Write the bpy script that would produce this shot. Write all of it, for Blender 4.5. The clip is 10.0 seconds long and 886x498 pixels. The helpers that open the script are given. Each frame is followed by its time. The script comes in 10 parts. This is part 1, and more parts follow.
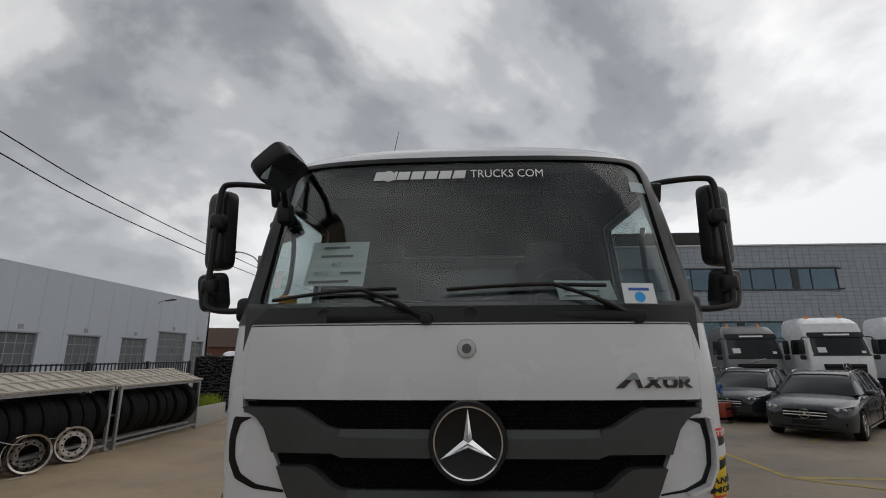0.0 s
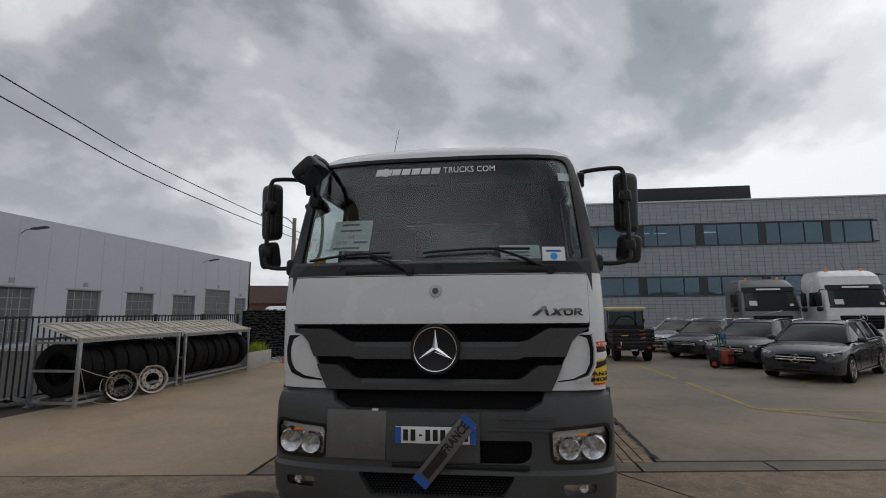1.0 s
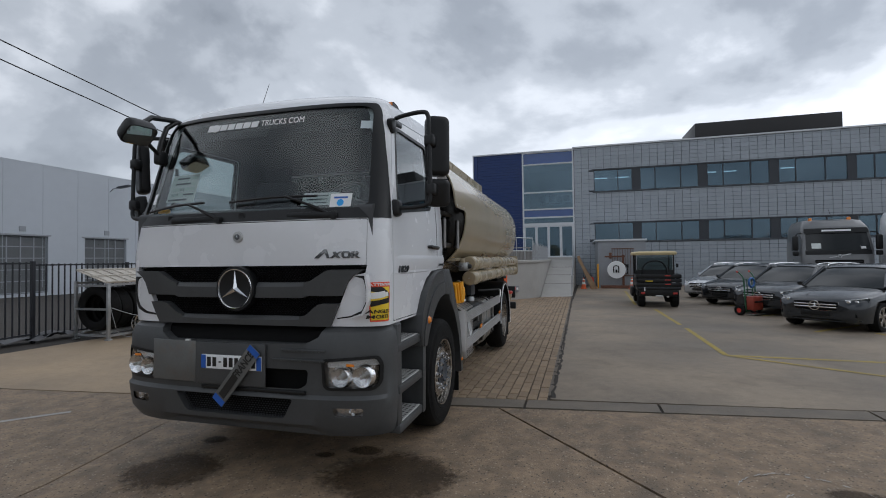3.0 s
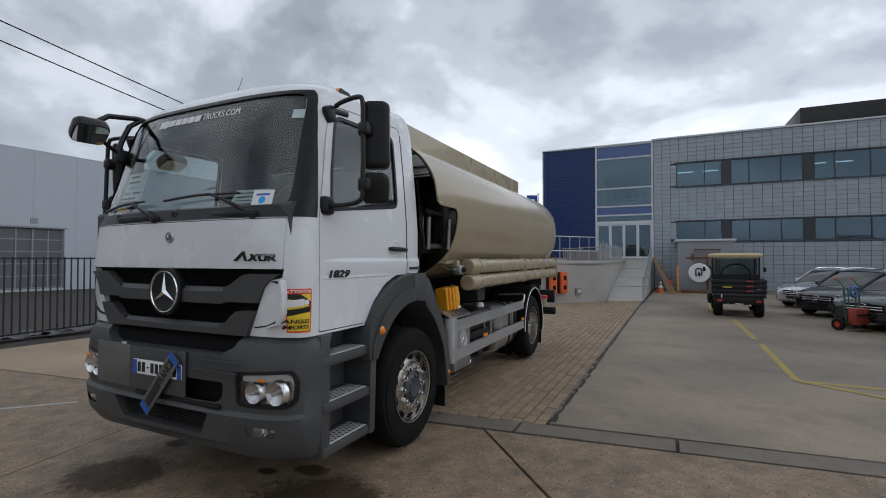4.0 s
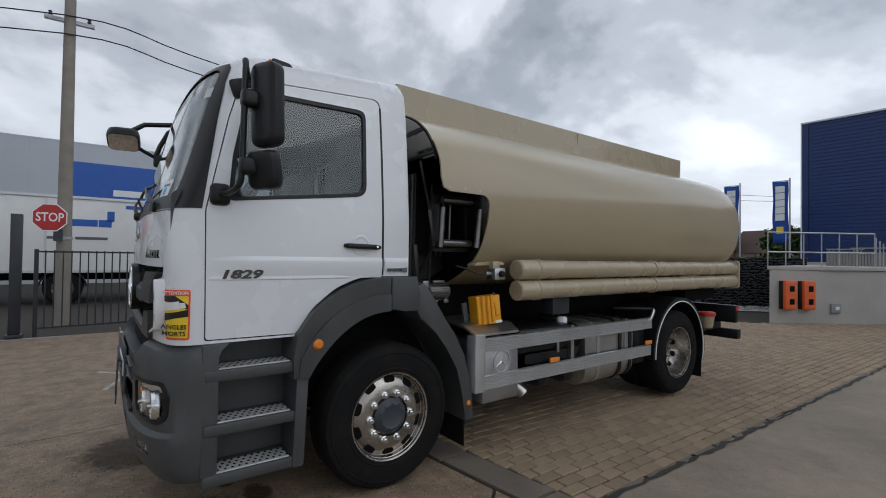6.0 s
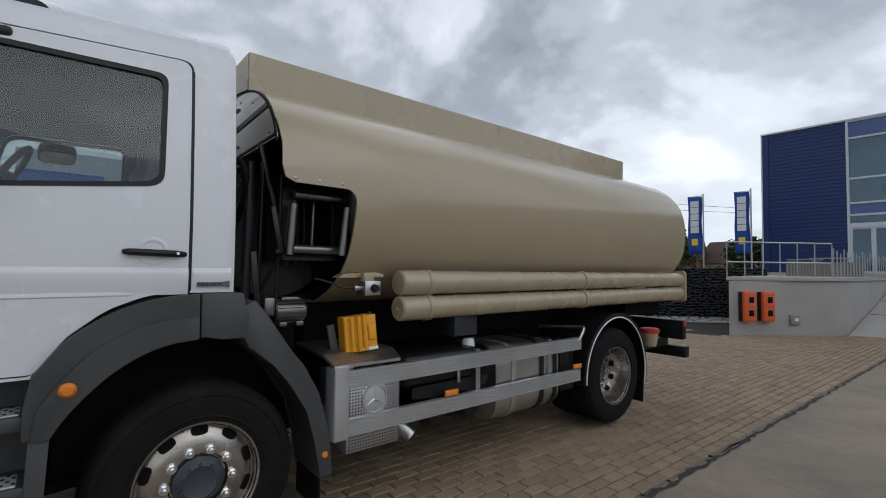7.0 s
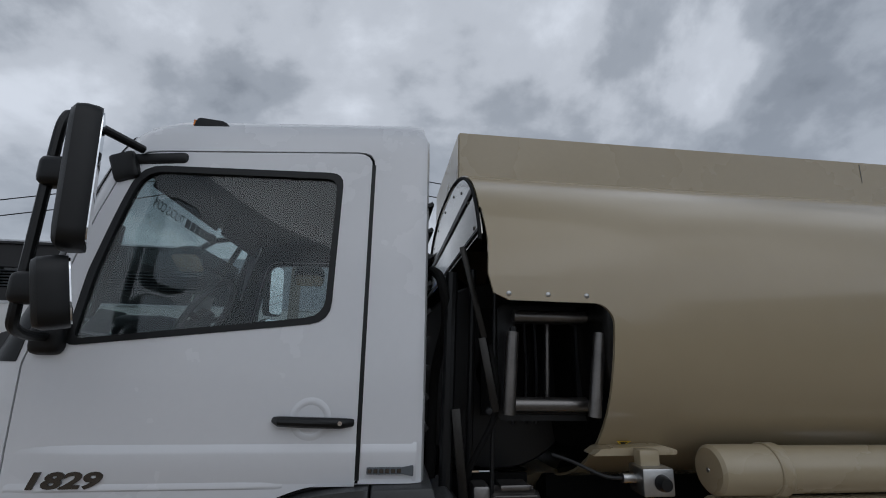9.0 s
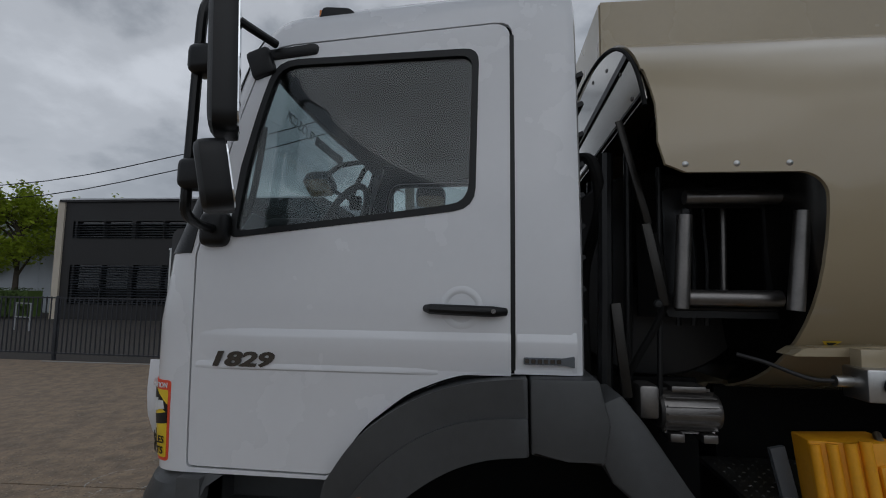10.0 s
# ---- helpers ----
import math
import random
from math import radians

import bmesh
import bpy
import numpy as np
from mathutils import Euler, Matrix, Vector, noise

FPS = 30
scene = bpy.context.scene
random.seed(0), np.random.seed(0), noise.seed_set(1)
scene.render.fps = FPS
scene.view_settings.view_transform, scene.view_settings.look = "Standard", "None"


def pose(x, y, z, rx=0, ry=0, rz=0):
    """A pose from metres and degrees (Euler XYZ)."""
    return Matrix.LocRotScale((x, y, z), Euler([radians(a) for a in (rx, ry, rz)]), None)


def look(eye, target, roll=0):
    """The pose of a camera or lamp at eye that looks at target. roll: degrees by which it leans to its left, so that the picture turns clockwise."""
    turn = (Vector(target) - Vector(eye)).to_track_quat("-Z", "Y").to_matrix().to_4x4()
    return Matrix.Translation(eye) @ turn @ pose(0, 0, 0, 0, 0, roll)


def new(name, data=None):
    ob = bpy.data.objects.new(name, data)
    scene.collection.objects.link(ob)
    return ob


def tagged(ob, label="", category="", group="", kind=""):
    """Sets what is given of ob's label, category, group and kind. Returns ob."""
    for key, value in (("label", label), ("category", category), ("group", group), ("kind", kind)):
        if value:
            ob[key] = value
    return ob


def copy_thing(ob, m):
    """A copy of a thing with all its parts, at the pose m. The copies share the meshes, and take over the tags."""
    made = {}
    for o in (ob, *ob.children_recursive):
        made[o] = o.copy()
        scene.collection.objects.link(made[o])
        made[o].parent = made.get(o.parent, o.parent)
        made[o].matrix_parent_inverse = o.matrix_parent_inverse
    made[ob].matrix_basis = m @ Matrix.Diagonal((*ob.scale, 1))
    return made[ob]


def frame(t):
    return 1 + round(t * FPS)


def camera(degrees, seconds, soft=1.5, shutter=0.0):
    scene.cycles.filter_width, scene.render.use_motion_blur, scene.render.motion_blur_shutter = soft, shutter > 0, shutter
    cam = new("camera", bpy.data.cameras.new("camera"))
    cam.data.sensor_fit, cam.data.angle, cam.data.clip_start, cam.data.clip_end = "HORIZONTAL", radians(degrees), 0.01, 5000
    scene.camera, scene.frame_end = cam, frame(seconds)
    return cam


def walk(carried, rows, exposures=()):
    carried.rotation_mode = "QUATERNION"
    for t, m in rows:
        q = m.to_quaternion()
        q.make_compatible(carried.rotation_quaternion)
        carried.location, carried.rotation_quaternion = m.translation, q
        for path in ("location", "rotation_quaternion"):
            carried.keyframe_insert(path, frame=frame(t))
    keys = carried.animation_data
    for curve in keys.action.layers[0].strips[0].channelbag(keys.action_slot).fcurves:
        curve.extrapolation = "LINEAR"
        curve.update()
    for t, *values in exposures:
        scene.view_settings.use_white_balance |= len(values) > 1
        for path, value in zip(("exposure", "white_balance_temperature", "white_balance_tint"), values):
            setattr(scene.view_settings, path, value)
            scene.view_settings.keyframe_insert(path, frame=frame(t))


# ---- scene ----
cam = camera(87.4, 10.0, soft=1.0)
PATH = [
    (0, (-0.006, 0.002, 1.804), (-0.096, 1.948, 2.255), -0.2),
    (0.5, (0.186, -0.609, 1.728), (0.063, 1.355, 2.081), -0.4),
    (1, (0.417, -1.053, 1.692), (0.195, 0.916, 1.962), -0.4),
    (1.5, (0.896, -1.379, 1.669), (0.647, 0.598, 1.847), -0.6),
    (2, (1.517, -1.352, 1.61), (1.232, 0.624, 1.731), -0.8),
    (2.5, (2.013, -1.2, 1.594), (1.617, 0.759, 1.665), -0.6),
    (2.7, (2.194, -1.07, 1.629), (1.746, 0.879, 1.682), -0.6),
    (3.8, (3.149, -0.194, 1.661), (2.344, 1.637, 1.709), -0.5),
    (4, (3.265, -0.036, 1.684), (2.403, 1.768, 1.724), -0.0),
    (4.5, (3.583, 0.442, 1.679), (2.536, 2.145, 1.717), 0.1),
    (5, (3.92, 0.922, 1.679), (2.667, 2.481, 1.705), 0.4),
    (5.2, (3.992, 1.129, 1.698), (2.66, 2.62, 1.716), 0.5),
    (6.3, (4.165, 2.23, 1.698), (2.532, 3.383, 1.736), 0.9),
    (6.5, (4.124, 2.455, 1.684), (2.503, 3.625, 1.727), 0.9),
    (7, (4.014, 3.043, 1.699), (2.47, 4.312, 1.782), 0.7),
    (7.5, (3.851, 3.615, 1.73), (2.377, 4.963, 1.833), 0.9),
    (8, (3.576, 3.925, 1.736), (1.987, 5.121, 1.947), 0.9),
    (8.5, (3.225, 3.845, 1.899), (1.419, 4.618, 2.275), 0.9),
    (9, (2.998, 3.664, 2.017), (1.059, 3.898, 2.45), 1.1),
    (9.5, (2.877, 3.597, 1.935), (0.911, 3.564, 2.303), 0.9),
    (10, (2.792, 3.514, 1.823), (0.811, 3.305, 2.007), 0.7),
]
walk(cam, [(t, look(eye, target, roll)) for t, eye, target, roll in PATH],
     [(0.0, -0.20, 6650, 10), (1.0, -0.20, 6450, 10), (2.5, 0.05, 6100, 10), (4.0, 0.12, 6050, 10), (7.0, 0.08, 6050, 10), (7.8, 0.16, 6150, 10), (8.5, 0.10, 6000, 10), (9.0, -0.36, 5950, 10), (9.5, -0.58, 5950, 10), (10.0, -0.60, 6050, 10)])

# world: grey broken cloud over a weak sky, one wide soft sun
SUN_EL, SUN_AZ = 48.0, 84.0
world = bpy.data.worlds.new("overcast_sky")
scene.world = world
world.use_nodes = True
wn, wl = world.node_tree.nodes, world.node_tree.links
wn.clear()


def wnode(kind, **kw):
    n = wn.new(kind)
    for k, v in kw.items():
        if k == "op":
            n.operation = v
        elif k.startswith("i_"):
            n.inputs[int(k[2:])].default_value = v
        elif k == "noise":
            n.inputs["Scale"].default_value, n.inputs["Detail"].default_value, n.inputs["Roughness"].default_value = v
    return n


sky = wn.new("ShaderNodeTexSky")
sky.sky_type = "NISHITA"
sky.sun_disc = False
sky.sun_elevation, sky.sun_rotation = radians(SUN_EL), radians(SUN_AZ)
co = wn.new("ShaderNodeTexCoord")
sep = wn.new("ShaderNodeSeparateXYZ")
wl.new(co.outputs["Generated"], sep.inputs[0])
lift = wnode("ShaderNodeMath", op="MAXIMUM", i_1=0.0)
wl.new(sep.outputs[2], lift.inputs[0])
low = wnode("ShaderNodeMath", op="ADD", i_1=0.42)
wl.new(lift.outputs[0], low.inputs[0])
flat = []
for a in (0, 1):
    d = wnode("ShaderNodeMath", op="DIVIDE")
    wl.new(sep.outputs[a], d.inputs[0])
    wl.new(low.outputs[0], d.inputs[1])
    flat.append(d)
plane = wn.new("ShaderNodeCombineXYZ")
wl.new(flat[0].outputs[0], plane.inputs[0])
wl.new(flat[1].outputs[0], plane.inputs[1])
plane.inputs[2].default_value = 1.7
shift = wnode("ShaderNodeVectorMath", op="ADD")
shift.inputs[1].default_value = (3.1, 7.4, 0.0)
wl.new(plane.outputs[0], shift.inputs[0])
big = wnode("ShaderNodeTexNoise", noise=(1.05, 9.0, 0.52))
big.inputs["Distortion"].default_value = 0.35
fine = wnode("ShaderNodeTexNoise", noise=(3.4, 7.0, 0.52))
wl.new(shift.outputs[0], big.inputs["Vector"])
wl.new(shift.outputs[0], fine.inputs["Vector"])
mixn = wnode("ShaderNodeMath", op="MULTIPLY_ADD", i_1=0.34)
wl.new(fine.outputs[0], mixn.inputs[0])
wl.new(big.outputs[0], mixn.inputs[2])
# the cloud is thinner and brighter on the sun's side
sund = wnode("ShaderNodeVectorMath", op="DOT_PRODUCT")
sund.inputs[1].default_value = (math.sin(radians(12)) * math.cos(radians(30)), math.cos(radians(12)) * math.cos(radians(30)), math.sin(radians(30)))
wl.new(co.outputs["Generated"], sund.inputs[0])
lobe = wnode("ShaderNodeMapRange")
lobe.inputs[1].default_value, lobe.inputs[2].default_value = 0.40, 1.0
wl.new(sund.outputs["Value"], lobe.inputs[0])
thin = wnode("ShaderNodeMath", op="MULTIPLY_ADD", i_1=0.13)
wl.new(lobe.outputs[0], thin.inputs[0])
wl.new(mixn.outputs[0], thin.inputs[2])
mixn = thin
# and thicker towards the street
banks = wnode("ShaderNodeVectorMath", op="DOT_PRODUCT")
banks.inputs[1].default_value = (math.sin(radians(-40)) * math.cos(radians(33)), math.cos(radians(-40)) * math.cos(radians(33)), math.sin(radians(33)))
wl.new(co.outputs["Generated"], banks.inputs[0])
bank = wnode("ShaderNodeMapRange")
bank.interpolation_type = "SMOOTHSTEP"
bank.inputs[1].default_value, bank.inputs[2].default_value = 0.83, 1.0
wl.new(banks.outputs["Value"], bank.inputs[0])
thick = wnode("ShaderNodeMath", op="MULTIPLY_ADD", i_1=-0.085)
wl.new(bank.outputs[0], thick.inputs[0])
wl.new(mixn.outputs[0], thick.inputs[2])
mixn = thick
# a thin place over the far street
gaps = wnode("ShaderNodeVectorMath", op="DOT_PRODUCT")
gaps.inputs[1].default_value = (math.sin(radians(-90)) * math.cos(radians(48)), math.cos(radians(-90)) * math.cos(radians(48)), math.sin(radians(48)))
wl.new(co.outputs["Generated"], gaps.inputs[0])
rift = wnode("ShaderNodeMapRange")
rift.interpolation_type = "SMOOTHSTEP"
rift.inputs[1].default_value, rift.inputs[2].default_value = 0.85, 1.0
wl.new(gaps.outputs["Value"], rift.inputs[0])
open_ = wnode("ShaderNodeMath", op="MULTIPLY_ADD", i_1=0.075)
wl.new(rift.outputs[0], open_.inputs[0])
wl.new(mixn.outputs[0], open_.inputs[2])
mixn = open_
ramp = wn.new("ShaderNodeValToRGB")
ramp.color_ramp.interpolation = "EASE"
els = ramp.color_ramp.elements
els[0].position, els[0].color = 0.52, (0.165, 0.180, 0.202, 1)
els[1].position, els[1].color = 0.82, (0.93, 0.94, 0.955, 1)
for p, c in ((0.60, (0.27, 0.288, 0.312, 1)), (0.66, (0.42, 0.438, 0.46, 1)), (0.73, (0.68, 0.69, 0.705, 1))):
    e = els.new(p)
    e.color = c
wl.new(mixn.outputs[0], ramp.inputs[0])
# thin bright band of cloud low down
haze = wnode("ShaderNodeMapRange")
haze.inputs[1].default_value, haze.inputs[2].default_value = 0.0, 0.55
haze.inputs[3].default_value, haze.inputs[4].default_value = 0.50, 0.0
wl.new(lift.outputs[0], haze.inputs[0])
hz = wn.new("ShaderNodeMix")
hz.data_type = "RGBA"
hz.inputs["B"].default_value = (0.65, 0.67, 0.695, 1)
wl.new(haze.outputs[0], hz.inputs["Factor"])
wl.new(ramp.outputs[0], hz.inputs["A"])
dim = wnode("ShaderNodeVectorMath", op="SCALE")
dim.inputs["Scale"].default_value = 0.09
wl.new(sky.outputs[0], dim.inputs[0])
cover = wn.new("ShaderNodeMix")
cover.data_type = "RGBA"
cover.inputs["Factor"].default_value = 0.93
wl.new(dim.outputs[0], cover.inputs["A"])
wl.new(hz.outputs["Result"], cover.inputs["B"])
bg = wn.new("ShaderNodeBackground")
bg.inputs["Strength"].default_value = 1.0
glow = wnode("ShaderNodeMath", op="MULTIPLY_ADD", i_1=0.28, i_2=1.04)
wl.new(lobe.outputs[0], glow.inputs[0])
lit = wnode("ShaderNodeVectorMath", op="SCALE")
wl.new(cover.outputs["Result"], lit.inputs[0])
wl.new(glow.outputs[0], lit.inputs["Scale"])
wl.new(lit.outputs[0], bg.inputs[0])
wo = wn.new("ShaderNodeOutputWorld")
wl.new(bg.outputs[0], wo.inputs[0])

sun = new("sun", bpy.data.lights.new("sun", "SUN"))
sun.data.energy, sun.data.angle, sun.data.color = 0.45, radians(55), (1.0, 0.975, 0.94)
_az, _el = radians(SUN_AZ), radians(SUN_EL)
sun.matrix_world = look((math.sin(_az) * math.cos(_el) * 50, math.cos(_az) * math.cos(_el) * 50, math.sin(_el) * 50), (0, 0, 0))

# ---- tools ----
OFFS = {}


def thing(name, label, category, loc=(0, 0, 0), rz=0.0, group="", kind="", world_coords=False):
    ob = new(name)
    ob.empty_display_size = 0.2
    ob.matrix_basis = pose(*loc, 0, 0, rz)
    if world_coords:
        OFFS[ob.name] = Vector(loc)
    return tagged(ob, label, category, group, kind)


def finish(name, bm, material, smooth=35):
    me = bpy.data.meshes.new(name)
    bmesh.ops.recalc_face_normals(bm, faces=bm.faces)
    bm.to_mesh(me)
    bm.free()
    if material:
        me.materials.append(material)
    if smooth:
        me.shade_smooth()
        me.set_sharp_from_angle(angle=radians(smooth))
    return me


def part(name, bm, material, parent, label="", smooth=35, kind=""):
    me = finish(name, bm, material, smooth)
    root = parent
    while root.parent:
        root = root.parent
    if root.name in OFFS:
        me.transform(Matrix.Translation(-OFFS[root.name]))
    ob = new(name, me)
    ob.parent = parent
    return tagged(ob, label, kind=kind)


def solo(name, bm, material, label="", category="", kind="", group="", smooth=35):
    """A thing of one mesh, with its origin under its middle."""
    me = finish(name, bm, material, smooth)
    n = len(me.vertices)
    v = np.empty(n * 3, dtype=np.float32)
    me.vertices.foreach_get("co", v)
    v = v.reshape(-1, 3)
    lo, hi = v.min(0), v.max(0)
    c = Vector((float(lo[0] + hi[0]) / 2, float(lo[1] + hi[1]) / 2, float(lo[2])))
    me.transform(Matrix.Translation(-c))
    ob = new(name, me)
    ob.location = c
    return tagged(ob, label, category, group, kind)


def B():
    return bmesh.new()


def box(bm, c, s, rot=None, bevel=0.0, seg=2):
    m = Matrix.Translation(c) @ (rot if rot else Matrix()) @ Matrix.Diagonal((*s, 1))
    r = bmesh.ops.create_cube(bm, size=1.0, matrix=m)
    if bevel:
        edges = list({e for v in r["verts"] for e in v.link_edges})
        bmesh.ops.bevel(bm, geom=edges, offset=bevel, segments=seg, affect="EDGES", profile=0.5)
    return bm


def frame_of(d):
    d = Vector(d).normalized()
    up = Vector((0, 0, 1)) if abs(d.z) < 0.95 else Vector((0, 1, 0))
    u = up.cross(d).normalized()
    return u, d.cross(u)


def ring_strip(bm, rings, closed=True, cap=True):
    vs = [[bm.verts.new(p) for p in r] for r in rings]
    n = len(vs[0])
    for a, b in zip(vs, vs[1:]):
        for i in range(n if closed else n - 1):
            j = (i + 1) % n
            bm.faces.new((a[i], a[j], b[j], b[i]))
    if cap:
        bm.faces.new(vs[0][::-1])
        bm.faces.new(vs[-1])
    return vs


def cyl(bm, p0, p1, r, r2=None, seg=16, cap=True):
    p0, p1 = Vector(p0), Vector(p1)
    u, w = frame_of(p1 - p0)
    r2 = r if r2 is None else r2
    rr = []
    for p, q in ((p0, r), (p1, r2)):
        rr.append([p + u * (q * math.cos(2 * math.pi * i / seg)) + w * (q * math.sin(2 * math.pi * i / seg)) for i in range(seg)])
    ring_strip(bm, rr, True, cap)
    return bm


def pipe(bm, pts, r, seg=8, cap=True):
    pts = [Vector(p) for p in pts]
    rings, u = [], None
    for i, p in enumerate(pts):
        d = (pts[min(i + 1, len(pts) - 1)] - pts[max(i - 1, 0)]).normalized()
        if u is None:
            u, _ = frame_of(d)
        u = (u - d * u.dot(d)).normalized()
        w = d.cross(u)
        q = r[i] if isinstance(r, (list, tuple)) else r
        rings.append([p + u * (q * math.cos(2 * math.pi * k / seg)) + w * (q * math.sin(2 * math.pi * k / seg)) for k in range(seg)])
    ring_strip(bm, rings, True, cap)
    return bm


def smooth_path(pts, n=6):
    """A rounded path through the points."""
    pts = [Vector(p) for p in pts]
    out = []
    for i in range(len(pts) - 1):
        p0, p1, p2, p3 = pts[max(i - 1, 0)], pts[i], pts[i + 1], pts[min(i + 2, len(pts) - 1)]
        for k in range(n):
            t = k / n
            out.append(0.5 * (2 * p1 + (p2 - p0) * t + (2 * p0 - 5 * p1 + 4 * p2 - p3) * t * t + (3 * p1 - p0 - 3 * p2 + p3) * t ** 3))
    return out + [pts[-1]]


def lathe(bm, prof, c, axis=(1, 0, 0), seg=32, closed=False):
    """prof: (radius, along) pairs turned round the axis through c."""
    c, d = Vector(c), Vector(axis).normalized()
    u, w = frame_of(d)
    rings = []
    for r, h in prof:
        rings.append([c + d * h + u * (r * math.cos(2 * math.pi * i / seg)) + w * (r * math.sin(2 * math.pi * i / seg)) for i in range(seg)])
    if closed:
        rings.append(rings[0])
    ring_strip(bm, rings, True, False)
    bmesh.ops.remove_doubles(bm, verts=bm.verts, dist=1e-5)
    return bm


def prism(bm, poly, axis, a, b, bevel=0.0, seg=2):
    """poly: 2-D points; axis x: (y, z), y: (x, z), z: (x, y); from a to b along the axis."""
    def at(p, h):
        return {"x": (h, p[0], p[1]), "y": (p[0], h, p[1]), "z": (p[0], p[1], h)}[axis]
    lo, hi = [bm.verts.new(at(p, a)) for p in poly], [bm.verts.new(at(p, b)) for p in poly]
    n = len(poly)
    faces = [bm.faces.new(lo[::-1]), bm.faces.new(hi)]
    for i in range(n):
        j = (i + 1) % n
        faces.append(bm.faces.new((lo[i], lo[j], hi[j], hi[i])))
    if bevel:
        es = list({e for f in faces for e in f.edges})
        bmesh.ops.bevel(bm, geom=es, offset=bevel, segments=seg, affect="EDGES", profile=0.5, clamp_overlap=True)
    return bm


def rpoly(pts, r, n=4):
    """A polygon with rounded corners; r one radius or one for each corner."""
    out, m = [], len(pts)
    for i, p in enumerate(pts):
        q = r[i] if isinstance(r, (list, tuple)) else r
        p, a, b = Vector(p), Vector(pts[i - 1]), Vector(pts[(i + 1) % m])
        if q <= 0:
            out.append(tuple(p))
            continue
        da, db = (a - p), (b - p)
        q1 = min(q, da.length * 0.49, db.length * 0.49)
        s, e = p + da.normalized() * q1, p + db.normalized() * q1
        for k in range(n + 1):
            t = k / n
            out.append(tuple((1 - t) ** 2 * s + 2 * t * (1 - t) * p + t * t * e))
    return out


def mirror(poly):
    return [(-x, z) for x, z in poly][::-1]


def sym(half):
    """A polygon from its half at x >= 0, top to bottom."""
    return list(half) + [(-x, z) for x, z in half[::-1]]


def carve(a, b, op="DIFFERENCE"):
    """Boolean of two closed bmeshes; both are used up."""
    obs = []
    for bm in (a, b):
        bmesh.ops.recalc_face_normals(bm, faces=bm.faces)
        me = bpy.data.meshes.new("tmp")
        bm.to_mesh(me)
        bm.free()
        obs.append(new("tmp", me))
    mod = obs[0].modifiers.new("cut", "BOOLEAN")
    mod.operation, mod.object, mod.solver = op, obs[1], "EXACT"
    me = bpy.data.meshes.new_from_object(obs[0].evaluated_get(bpy.context.evaluated_depsgraph_get()))
    out = bmesh.new()
    out.from_mesh(me)
    for o in obs:
        d = o.data
        bpy.data.objects.remove(o)
        bpy.data.meshes.remove(d)
    bpy.data.meshes.remove(me)
    return out


def lettering(text, size, m, depth=0.002, align="CENTER", squash=1.0, slant=0.0, bold=0.0):
    """A bmesh of raised letters in the built-in font; m places the x-y plane of the writing."""
    cu = bpy.data.curves.new("tmp", "FONT")
    cu.body, cu.size, cu.align_x, cu.align_y, cu.extrude, cu.shear = text, size, align, "CENTER", depth / 2, slant
    cu.resolution_u, cu.offset = 3, bold
    ob = new("tmp", cu)
    me = bpy.data.meshes.new_from_object(ob.evaluated_get(bpy.context.evaluated_depsgraph_get()))
    bm = bmesh.new()
    bm.from_mesh(me)
    bpy.data.objects.remove(ob)
    bpy.data.curves.remove(cu)
    bpy.data.meshes.remove(me)
    bm.transform(m @ Matrix.Diagonal((squash, 1, 1, 1)))
    return bm


def front_m(x, y, z, rz=0.0, tilt=0.0):
    """Writing that faces -y and reads along +x."""
    return pose(x, y, z, 90 + tilt, 0, rz)


def side_m(x, y, z):
    """Writing that faces +x and reads along +y."""
    return pose(x, y, z, 90, 0, 90)


def zg(y):
    """The yard falls gently towards the office."""
    return -0.0095 * min(max(0.0, y - 5.0), 32.0)


